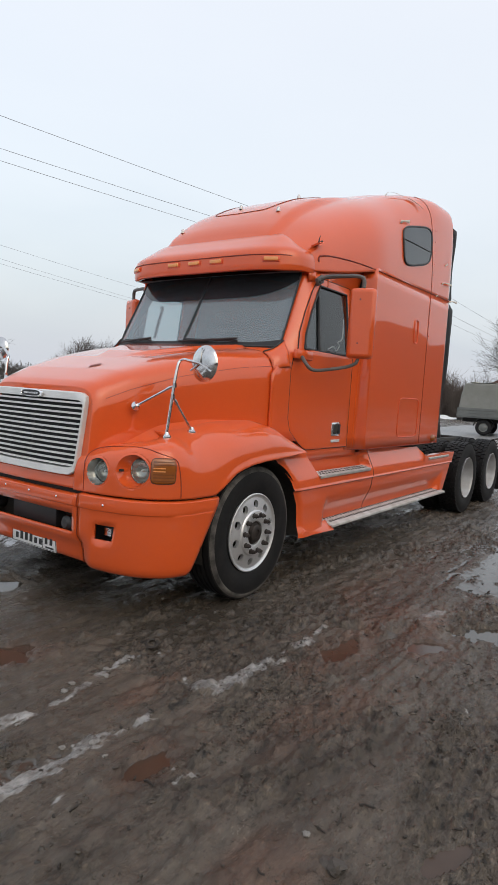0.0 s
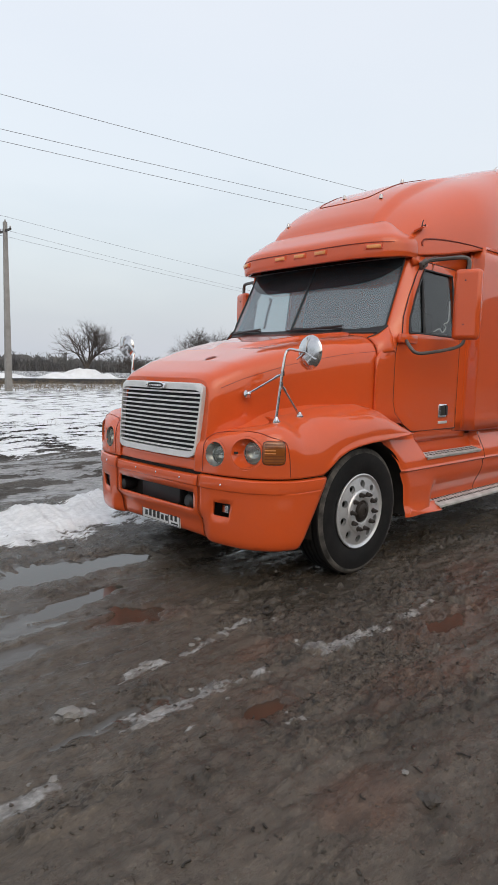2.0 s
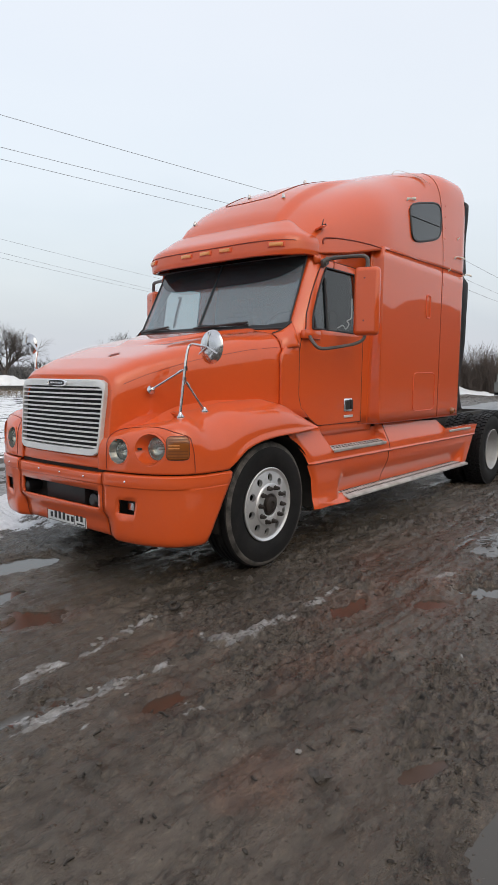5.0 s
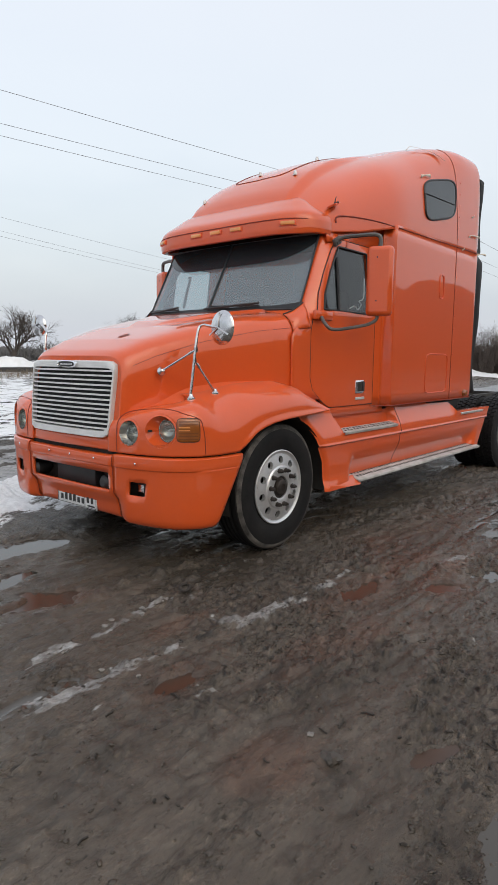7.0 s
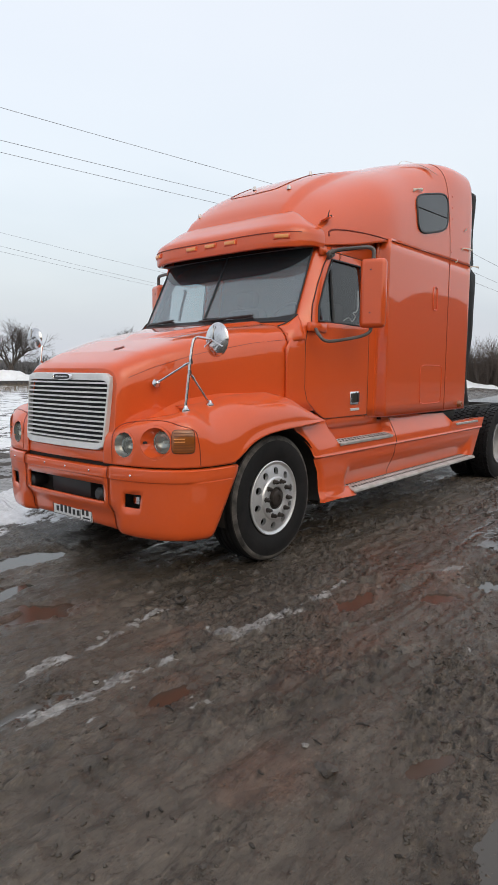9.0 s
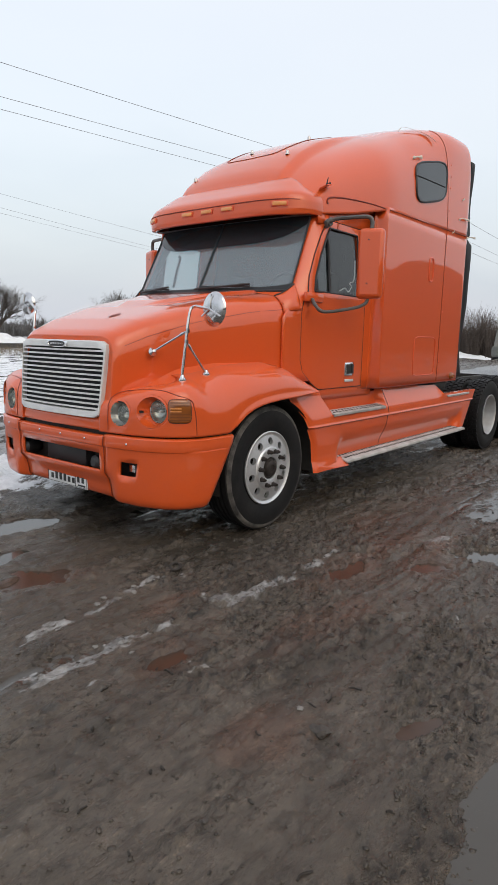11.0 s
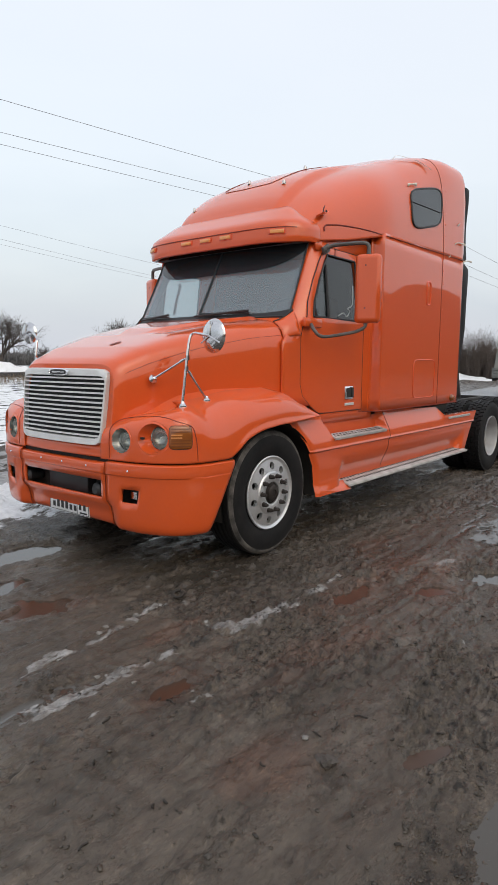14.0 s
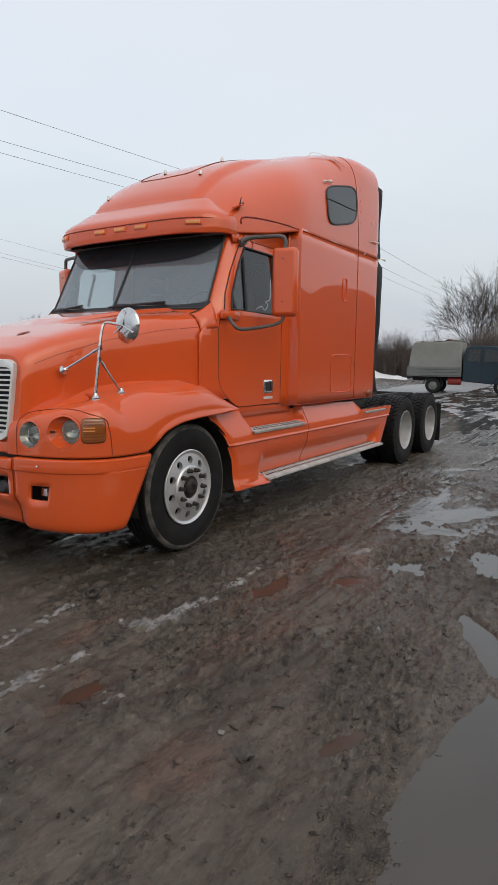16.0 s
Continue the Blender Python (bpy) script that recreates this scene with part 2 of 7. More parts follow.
def vnoise(x, y):
    """Smooth value noise, -1..1, for arrays."""
    xi, yi = np.floor(x).astype(int), np.floor(y).astype(int)
    fx, fy = x - xi, y - yi
    fx, fy = fx * fx * (3 - 2 * fx), fy * fy * (3 - 2 * fy)
    a, b = LATTICE[xi % 256, yi % 256], LATTICE[(xi + 1) % 256, yi % 256]
    c, d = LATTICE[xi % 256, (yi + 1) % 256], LATTICE[(xi + 1) % 256, (yi + 1) % 256]
    return 2 * (a + (b - a) * fx + (c - a) * fy + (a - b - c + d) * fx * fy) - 1


def fbm(x, y, octaves=4, gain=0.5):
    out, amp = 0.0, 1.0
    for k in range(octaves):
        out = out + amp * vnoise(x * 2 ** k + 17.3 * k, y * 2 ** k - 9.1 * k)
        amp *= gain
    return out


def sstep(a, b, v):
    t = np.clip((v - a) / (b - a), 0, 1)
    return t * t * (3 - 2 * t)


# puddles: middle x, y, half length, half width, turn in degrees, level
PUDDLES = [
    (-1.66, 0.42, 0.74, 0.25, -6, -0.020), (-1.83, -0.71, 0.21, 0.16, -30, -0.014), (-2.12, -0.27, 0.52, 0.085, 12, -0.018), (-2.70, -0.80, 0.26, 0.10, 10, -0.018),
    (-1.45, -4.92, 2.4, 1.36, -10, -0.022), (-0.42, -3.50, 0.34, 0.09, 25, -0.018), (1.68, -2.60, 0.34, 0.17, -70, -0.016),
    (2.50, -2.76, 0.52, 0.27, -28, -0.018), (0.54, -2.74, 0.22, 0.12, -30, -0.014), (4.98, -2.04, 0.40, 0.20, -35, -0.018),
    (4.10, -2.38, 0.24, 0.12, -60, -0.016), (0.95, -3.32, 0.40, 0.15, 20, -0.016),
    (7.6, -2.6, 0.9, 0.30, -15, -0.02), (4.2, -3.3, 0.7, 0.3, -20, -0.02), (10.5, -3.0, 1.4, 0.4, -10, -0.02),
    (6.6, -3.6, 0.9, 0.3, -10, -0.02), (13.5, -1.6, 1.6, 0.5, -8, -0.02), (17.0, 0.4, 1.8, 0.4, -12, -0.02),
    (-1.69, -3.23, 0.10, 0.04, -30, -0.004), (-1.98, -2.07, 0.15, 0.07, 0, -0.006), (0.04, -2.53, 0.13, 0.08, -50, -0.006), (-0.42, -2.13, 0.24, 0.06, 2, -0.006),
]


def puddle_mask(x, y, p):
    a = radians(p[4])
    dx, dy = x - p[0], y - p[1]
    u, v = (dx * math.cos(a) + dy * math.sin(a)) / p[2], (-dx * math.sin(a) + dy * math.cos(a)) / p[3]
    k = min(1.0, 0.45 / p[3])
    if p[3] < 0.19 and p[2] < 0.26:
        return np.sqrt(u * u + v * v) + 0.55 * fbm(x * 6.5, y * 10.0, 4, 0.55)
    far = sstep(-1.9, -3.0, x + 0.6 * (y + 4.0)) * (p[3] > 1)
    k *= 0.18 if p[3] > 1 else 1.0
    return np.sqrt(u * u + v * v) + far * (0.30 + 0.45 * fbm(x * 0.9, y * 1.3, 3)) + k * 0.30 * fbm(x * 3.6, y * 6.0, 4, 0.55)


# old ice along the ruts: start, end, half width
ICE_STRIPS = [
    (-2.64, -1.77, -1.79, -1.80, 0.085), (-2.39, -1.42, -1.64, -1.35, 0.050), (-1.28, -1.80, -0.86, -1.96, 0.10), (-0.66, -1.90, -0.10, -1.90, 0.050),
    (-2.80, -1.50, -2.64, -1.55, 0.05), (-3.4, -1.9, -3.0, -1.95, 0.05), (-2.03, -2.24, -1.90, -2.25, 0.06), (-1.65, -1.36, -1.3, -1.27, 0.025), (0.60, -2.36, 0.78, -2.36, 0.07),
]


def ice_mask(x, y):
    """Above 0 where trodden ice is left; broken up by noise."""
    out = np.full_like(x, -1.0)
    for x0, y0, x1, y1, w in ICE_STRIPS:
        f = np.clip((x - x0) / (x1 - x0), 0, 1)
        d = np.hypot((x - (x0 + (x1 - x0) * f)) * 0.7, y - (y0 + (y1 - y0) * f - 0.02 * np.sin(9 * x)))
        out = np.maximum(out, 0.55 - d / w)
    return out + 0.75 * fbm(x * 6, y * 12, 4, 0.6)


def churn(x, y):
    """0 on smooth trodden mud, 1 where it is broken into crumbs."""
    c = sstep(-0.05, 0.55, fbm(x * 0.9 + 3, y * 1.9, 4, 0.6))
    edge = sstep(-2.5, -3.1, y) * sstep(-2.2, -1.0, x)
    return np.clip(0.85 * c + 0.5 * edge, 0, 1)


def raw_height(x, y):
    near = np.exp(-((x - 1) ** 2 + (y + 1) ** 2) / 500)
    c = churn(x, y)
    h = 0.020 * fbm(x * 0.45, y * 1.6, 3) * near
    h = h + 0.014 * fbm(x * 0.9, y * 6.5, 4, 0.62) * near
    ridge = 1 - np.abs(fbm(x * 4.2 + 7, y * 8.4, 4, 0.6))
    h = h + near * (0.006 + 0.024 * c) * (ridge - 0.6)
    # crumbs and the broken rims of treads
    h = h + near * c * (0.020 * sstep(0.34, 0.56, vnoise(x * 17 + 3, y * 27)) + 0.014 * sstep(0.36, 0.55, vnoise(x * 30, y * 41 + 9)))
    h = h + near * 0.009 * sstep(0.55, 0.72, vnoise(x * 26 + 40, y * 33))
    bars = np.sin(x * 52 + 4 * fbm(x * 2, y * 2, 2)) * sstep(0.15, 0.5, fbm(x * 0.35 + 9, y * 3.2, 3))
    h = h + near * 0.004 * bars
    h = h + 0.010 * near * np.clip(ice_mask(x, y) * 1.6, 0, 0.8)
    # pressed under the tyres
    for wx in (0.0, 5.32, 6.65):
        for wy in (-1.02, 1.02):
            k = np.exp(-(((x - wx) / 0.35) ** 2 + ((y - wy) / 0.28) ** 2))
            h = h * (1 - k) - 0.012 * k
    h = np.array(h)
    for p in PUDDLES:
        r = 2.0 * max(p[2], p[3])
        near_it = (np.abs(x - p[0]) < r) & (np.abs(y - p[1]) < r)
        if not near_it.any():
            continue
        mk = puddle_mask(x[near_it], y[near_it], p)
        hh = h[near_it]
        k = 1 - sstep(0.72, 1.12, mk)
        hh = hh * (1 - k) + (p[5] - 0.022) * k
        if p[3] > 1:
            w = sstep(1.02, 1.20, mk)
            hh = hh * w + (p[5] + 0.10 * (mk - 1.0) + 0.10 * hh) * (1 - w)
        h[near_it] = np.where((mk > 1.1) & (mk < 1.7), np.maximum(hh, p[5] + 0.007), hh)
    return h


# shallow rust-brown wet patches: middle x, y, half length, half width
RED_WET = [(-0.35, -2.13, 0.55, 0.12), (0.45, -2.06, 0.42, 0.16), (0.05, -2.50, 0.25, 0.18), (-1.28, -2.43, 0.36, 0.16), (-1.97, -2.08, 0.26, 0.14), (-2.21, -2.79, 0.18, 0.12), (-0.9, -1.1, 0.8, 0.28)]


def water_level(x, y):
    """Height of the water film that stands in the hollows."""
    right = sstep(0.3, 2.2, x) * sstep(-1.5, -2.2, y + 0.10 * np.clip(x - 5, 0, 20))
    yard = 1.2 * sstep(6.5, 10, x) * (1 - sstep(6, 9, y - 0.15 * x))
    left = sstep(-1.9, -2.6, x) * sstep(-2.3, -1.6, y) * (1 - sstep(0.9, 1.4, y))
    pool = 0.0
    for px, py, pa, pb in RED_WET:
        pool = np.maximum(pool, np.exp(-(((x - px) / pa) ** 2 + ((y - py) / pb) ** 2) ** 1.5))
    lee = sstep(-1.75, -1.15, y + 0.10 * fbm(x * 1.5, y * 3, 2)) * (1 - sstep(1.4, 2.0, y)) * sstep(-1.7, -0.9, x) * (1 - sstep(4.4, 5.4, x))
    return -0.033 + 0.033 * np.maximum(right, yard) + 0.029 * left + 0.006 * lee + 0.024 * pool + 0.010 * fbm(x * 0.6 + 20, y * 0.9, 2)


def ground_height(x, y, raw=None):
    h = raw_height(x, y) if raw is None else raw
    lv = water_level(x, y)
    h = np.maximum(h, lv + 0.12 * (h - lv))
    # ruts of the track beyond the truck, snow bank, snow field, gentle far rise
    track = sstep(2.6, 3.2, y) * (1 - sstep(6.2, 7.0, y))
    h = h + 0.07 * track * fbm(x * 0.30, y * 2.0, 4)
    bank = snow_bank(x, y)
    h = h + (0.10 + 0.06 * fbm(x * 2.3, y * 3.4, 4)) * sstep(0.05, 0.45, bank)
    field = sstep(6.4, 8.0, y)
    h = h + field * (0.05 + 0.07 * fbm(x * 0.5, y * 1.1, 4) * np.exp(-((y - 10) / 60) ** 2))
    h = h + 0.012 * np.clip(x - 8, 0, 40) * np.exp(-(np.clip(y - 14, 0, 1000) / 12) ** 2)
    return h


def snow_bank(x, y):
    mid = 1.90 - 0.06 * x
    return 0.75 - np.abs(y - mid) / 0.98 + 0.30 * fbm(x * 1.2, y * 2.3, 4) - 1.3 * sstep(-0.2, 0.9, x)


def axis_steps(a, b, step, far):
    mid = list(np.arange(a, b, step))
    lo, hi, s = [], [], step
    v, w = a, b
    while v > -far:
        s *= 1.075
        v -= s
        lo.append(v)
    s = step
    while w < far:
        hi.append(w)
        s *= 1.075
        w += s
    return np.array(lo[::-1] + mid + hi + [far])


GX, GY = axis_steps(-3.4, 3.6, 0.0130, 900), axis_steps(-4.0, -0.6, 0.0130, 900)
XX, YY = np.meshgrid(GX, GY, indexing="ij")
RAW = raw_height(XX, YY)
ZZ = ground_height(XX, YY, RAW)


def grid_mesh(name, xx, yy, zz, keep=None):
    ni, nj = xx.shape
    idx = np.arange(ni * nj).reshape(ni, nj)
    quads = np.stack([idx[:-1, :-1], idx[1:, :-1], idx[1:, 1:], idx[:-1, 1:]], -1)
    if keep is not None:
        quads = quads[keep]
    quads = quads.reshape(-1, 4)
    used, inv = np.unique(quads, return_inverse=True)
    co = np.stack([xx, yy, zz], -1).reshape(-1, 3)[used]
    me = bpy.data.meshes.new(name)
    me.vertices.add(len(co))
    me.vertices.foreach_set("co", co.ravel())
    me.loops.add(len(quads) * 4)
    me.loops.foreach_set("vertex_index", inv.ravel().astype(np.int32))
    me.polygons.add(len(quads))
    me.polygons.foreach_set("loop_start", np.arange(0, len(quads) * 4, 4, dtype=np.int32))
    me.polygons.foreach_set("use_smooth", np.ones(len(quads), bool))
    me.update(calc_edges=True)
    me.validate()
    return me, used


def ground_material():
    m = bpy.data.materials.new("wet_mud")
    m.use_nodes = True
    n, l = m.node_tree.nodes, m.node_tree.links
    b = n["Principled BSDF"]
    co = n.new("ShaderNodeTexCoord")

    def noise(scale, detail=6, rough=0.6, stretch=(1, 1, 1)):
        mp, t = n.new("ShaderNodeMapping"), n.new("ShaderNodeTexNoise")
        mp.inputs["Scale"].default_value = stretch
        t.inputs["Scale"].default_value, t.inputs["Detail"].default_value, t.inputs["Roughness"].default_value = scale, detail, rough
        l.new(co.outputs["Object"], mp.inputs[0])
        l.new(mp.outputs[0], t.inputs["Vector"])
        return t.outputs[0]

    def ramp(fac, stops):
        r = n.new("ShaderNodeValToRGB")
        e = r.color_ramp.elements
        while len(e) < len(stops):
            e.new(0.5)
        for q, (at, c) in zip(e, stops):
            q.position, q.color = at, (*c, 1) if len(c) == 3 else c
        l.new(fac, r.inputs[0])
        return r.outputs[0]

    def attr(name):
        a = n.new("ShaderNodeAttribute")
        a.attribute_name = name
        return a.outputs["Fac"]

    def mix(fac, a, c):
        x = n.new("ShaderNodeMix")
        x.data_type = "RGBA"
        l.new(fac, x.inputs[0])
        for sock, v in ((x.inputs[6], a), (x.inputs[7], c)):
            if isinstance(v, tuple):
                sock.default_value = (*v, 1)
            else:
                l.new(v, sock)
        return x.outputs[2]

    def math_node(op, a, c=None, d=None):
        x = n.new("ShaderNodeMath")
        x.operation = op
        for sock, v in zip(x.inputs, (a, c, d)):
            if v is None:
                continue
            if isinstance(v, (int, float)):
                sock.default_value = v
            else:
                l.new(v, sock)
        return x.outputs[0]

    def times(a, c, fac=1.0):
        x = n.new("ShaderNodeMix")
        x.data_type, x.blend_type = "RGBA", "MULTIPLY"
        x.inputs[0].default_value = fac
        l.new(a, x.inputs[6])
        l.new(c, x.inputs[7])
        return x.outputs[2]

    def crisp(field, nz, amount, at=0.5, soft=0.05):
        """A field with its edge broken up by noise."""
        v = math_node("MULTIPLY_ADD", math_node("SUBTRACT", nz, 0.5), amount, field)
        return ramp(v, [(at - soft, (0, 0, 0)), (at + soft, (1, 1, 1))])

    big = noise(0.8, 6, 0.6, (1, 2.0, 1))
    mid = noise(7.0, 9, 0.68, (1, 2.2, 1))
    grit = noise(46.0, 6, 0.7, (1, 1.4, 1))
    mud = ramp(big, [(0.30, (0.046, 0.035, 0.025)), (0.50, (0.073, 0.058, 0.044)), (0.70, (0.106, 0.087, 0.068))])
    mud = times(mud, ramp(mid, [(0.34, (0.66, 0.65, 0.64)), (0.46, (0.97, 0.97, 0.97)), (0.64, (1.32, 1.31, 1.30))]))
    mud = times(mud, ramp(grit, [(0.36, (0.45, 0.43, 0.41)), (0.42, (0.95, 0.95, 0.95)), (0.58, (1.0, 1.0, 1.0)), (0.68, (1.7, 1.68, 1.65))]))
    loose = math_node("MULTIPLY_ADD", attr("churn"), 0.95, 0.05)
    # dark end of this speckle paints the shade in hollows between crumbs
    shade_spots = ramp(noise(17.0, 5, 0.58, (1, 1.8, 1)), [(0.400, (0.22, 0.20, 0.18)), (0.425, (0.95, 0.95, 0.95)), (0.59, (1.05, 1.05, 1.05)), (0.615, (1.6, 1.58, 1.55))])
    broken = times(mud, shade_spots)
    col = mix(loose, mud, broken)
    col = mix(attr("red"), col, times(col, ramp(big, [(0.3, (1.12, 0.68, 0.52)), (0.7, (1.32, 0.72, 0.54))])))
    film = crisp(attr("wet"), noise(16.0, 6, 0.65, (1, 1.8, 1)), 0.9)
    col = mix(film, col, mix(attr("red"), ramp(big, [(0.3, (0.046, 0.038, 0.030)), (0.7, (0.068, 0.057, 0.047))]), (0.072, 0.036, 0.022)))
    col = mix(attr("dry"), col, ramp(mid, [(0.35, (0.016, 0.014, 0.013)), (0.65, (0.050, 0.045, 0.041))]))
    snow_c = ramp(mid, [(0.3, (0.62, 0.64, 0.66)), (0.6, (0.84, 0.86, 0.88))])
    snow_f = crisp(attr("snow"), noise(0.9, 9, 0.68, (1, 2.2, 1)), 3.2, 0.5, 0.06)
    slush_f = crisp(attr("slush"), noise(0.8, 8, 0.66, (1, 2.6, 1)), 2.2, 0.5, 0.05)
    col = mix(slush_f, col, ramp(mid, [(0.3, (0.15, 0.15, 0.15)), (0.6, (0.36, 0.365, 0.37))]))
    col = mix(snow_f, col, snow_c)
    ice_f = crisp(attr("ice"), noise(14.0, 8, 0.72, (1, 1.8, 1)), 1.9, 0.5, 0.10)
    col = mix(ice_f, col, ramp(noise(11, 8, 0.7), [(0.36, (0.12, 0.11, 0.10)), (0.50, (0.22, 0.21, 0.20)), (0.66, (0.38, 0.375, 0.365))]))
    l.new(col, b.inputs["Base Color"])
    damp = ramp(noise(2.2, 9, 0.7, (1, 2.4, 1)), [(0.38, (0.14, 0.14, 0.14)), (0.50, (0.28, 0.28, 0.28)), (0.64, (0.52, 0.52, 0.52))])
    ro = mix(film, damp, (0.07, 0.07, 0.07))
    ro = mix(slush_f, ro, (0.32, 0.32, 0.32))
    ro = mix(snow_f, ro, (0.9, 0.9, 0.9))
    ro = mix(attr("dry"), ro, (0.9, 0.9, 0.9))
    l.new(ro, b.inputs["Roughness"])
    bp = n.new("ShaderNodeBump")
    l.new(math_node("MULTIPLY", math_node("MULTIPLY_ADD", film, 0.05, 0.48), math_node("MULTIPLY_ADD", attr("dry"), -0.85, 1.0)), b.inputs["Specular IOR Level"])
    bp.inputs["Distance"].default_value = 0.018
    dry = math_node("MULTIPLY_ADD", film, -0.94, 1.0)
    l.new(dry, bp.inputs["Strength"])
    relief = math_node("MULTIPLY_ADD", grit, 0.35, math_node("MULTIPLY_ADD", noise(22.0, 7, 0.65, (1, 1.6, 1)), math_node("MULTIPLY_ADD", loose, 1.6, 0.0), mid))
    l.new(relief, bp.inputs["Height"])
    l.new(bp.outputs[0], b.inputs["Normal"])
    return m


MUD = ground_material()
me, _ = grid_mesh("ground", XX, YY, ZZ)
ground = tagged(new("ground", me), "churned wet brown mud with ruts, puddles and old snow", "ground", kind="structure")
me.materials.append(MUD)
red = np.zeros_like(XX)
for rx, ry, ra, rb in [(px, py, 1.25 * pa, 1.3 * pb) for px, py, pa, pb in RED_WET[:-1]] + [(-1.83, -0.75, 0.3, 0.22)] + [(0.25, -2.42, 0.35, 0.16), (0.75, -1.72, 0.35, 0.14), (-1.5, -1.62, 0.3, 0.08)]:
    d = np.sqrt(((XX - rx) / ra) ** 2 + ((YY - ry) / rb) ** 2) + 0.5 * fbm(XX * 2.5, YY * 4.5, 4)
    red = np.maximum(red, 0.42 * (1 - sstep(0.45, 1.15, d)))
# where snow lies: 0.5 is its edge
snow = 0.5 + np.clip(0.75 * (snow_bank(XX, YY) - 0.16), -2.0, 0.5)
field = 0.5 + np.clip(0.5 * (YY - 6.9 + 0.4 * fbm(XX * 0.4, YY, 3)), -2.0, 0.11)
field = field + 0.10 * sstep(9, 14, YY) * (1 - sstep(22, 26, YY)) - 0.03 * sstep(24, 27, YY)
field = np.where((YY > 49) & (YY < 71), -0.1, field)
field = np.where(YY > 82, 0.46, field)
field = field - 0.9 * sstep(10, 15, XX) * (1 - sstep(9, 13, YY))
snow = np.maximum(snow, field)
slush = 0.54 * sstep(2.5, 3.0, YY) * (1 - sstep(6.2, 7.0, YY)) + 0.44 * sstep(8, 16, XX) * (1 - sstep(5, 8, YY))
ice = 0.5 + np.clip(ice_mask(XX, YY) - 0.16, -0.5, 0.5)
gap = RAW - water_level(XX, YY)
wet = (1 - sstep(-0.003, 0.010, gap)) * (YY < 2.6)
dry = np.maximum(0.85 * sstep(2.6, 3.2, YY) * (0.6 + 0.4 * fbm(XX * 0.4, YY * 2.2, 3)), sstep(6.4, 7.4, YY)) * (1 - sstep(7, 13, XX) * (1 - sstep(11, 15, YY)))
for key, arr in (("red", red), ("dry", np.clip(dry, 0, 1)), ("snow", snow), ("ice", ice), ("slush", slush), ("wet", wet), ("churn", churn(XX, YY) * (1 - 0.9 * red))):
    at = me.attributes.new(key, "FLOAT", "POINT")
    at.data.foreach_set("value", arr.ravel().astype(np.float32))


def height_at(x, y):
    return float(ground_height(np.array([[x]], float), np.array([[y]], float))[0, 0])


WATER = material("muddy_water", (0.042, 0.037, 0.030), 0.03, 0, 0.02, 8, 0.0, (0.062, 0.053, 0.043), 0.5, 1.5)
WATER_RED = material("rusty_water", (0.047, 0.029, 0.020), 0.16, 0, 0.1, 20, 0.0, (0.070, 0.044, 0.031), 0.5, 4.0, spec=0.3)


def largest_patch(keep):
    """The largest joined patch of a grid of cells."""
    left, best = {tuple(c) for c in np.argwhere(keep)}, []
    while left:
        todo = [left.pop()]
        patch = []
        while todo:
            i, j = todo.pop()
            patch.append((i, j))
            for c in ((i + 1, j), (i - 1, j), (i, j + 1), (i, j - 1)):
                if c in left:
                    left.remove(c)
                    todo.append(c)
        if len(patch) > len(best):
            best = patch
    out = np.zeros_like(keep)
    for c in best:
        out[c] = True
    return out


for p in PUDDLES:
    rr = max(p[2], p[3]) * 1.5
    n = int(min(170, max(40, 2 * rr / 0.03)))
    xx, yy = np.meshgrid(np.linspace(p[0] - rr, p[0] + rr, n), np.linspace(p[1] - rr, p[1] + rr, n), indexing="ij")
    hh, mk = ground_height(xx, yy), puddle_mask(xx, yy, p)
    low = (hh < p[5] + 0.015) & (mk < 1.25)
    keep = low[:-1, :-1] | low[1:, :-1] | low[1:, 1:] | low[:-1, 1:]
    keep = largest_patch(keep)
    if not keep.any():
        continue
    wm, _ = grid_mesh("puddle", xx, yy, np.full_like(xx, p[5]), keep)
    rusty = p[2] < 0.25 and -2.3 < p[0] < 0.3
    wm.materials.append(WATER_RED if rusty else WATER)
    tagged(new("puddle", wm), "shallow rust-brown puddle in the mud" if rusty else "shallow still puddle of muddy water", "puddle", "puddles in the mud")


# clods, stones and crumbs of ice lying on the mud
STONE = material("muddy_stone", (0.040, 0.033, 0.027), 0.6, 0, 0.3, 60, 0.002, (0.075, 0.064, 0.054), 0.5, 3)
ICE = material("dirty_ice_lump", (0.26, 0.25, 0.235), 0.5, 0, 0.25, 40, 0.004, (0.18, 0.165, 0.15), 0.4, 9)


def lump_mesh(name, seed, mat):
    rng = np.random.RandomState(seed)
    bm = bmesh.new()
    bmesh.ops.create_icosphere(bm, subdivisions=2, radius=1)
    off = rng.uniform(0, 50, 3)
    for v in bm.verts:
        v.co *= 1 + 0.75 * noise.noise(v.co * 1.3 + Vector(off)) + 0.35 * noise.noise(v.co * 3.4 + Vector(off))
        v.co.z *= 0.55
    me = bpy.data.meshes.new(name)
    bm.to_mesh(me)
    bm.free()
    me.materials.append(mat)
    return me


CLODS = [lump_mesh("mud_clod", k, STONE) for k in range(5)]
CRUMBS = [lump_mesh("ice_lump", 20 + k, ICE) for k in range(4)]


def lay(name, me, x, y, size, turn, label, category, group):
    ob = new(name, me)
    ob.matrix_world = pose(x, y, height_at(x, y) + size * 0.15, 0, 0, turn) @ Matrix.Diagonal((size * 1.3, size, size * 0.9, 1))
    return tagged(ob, label, category, group)


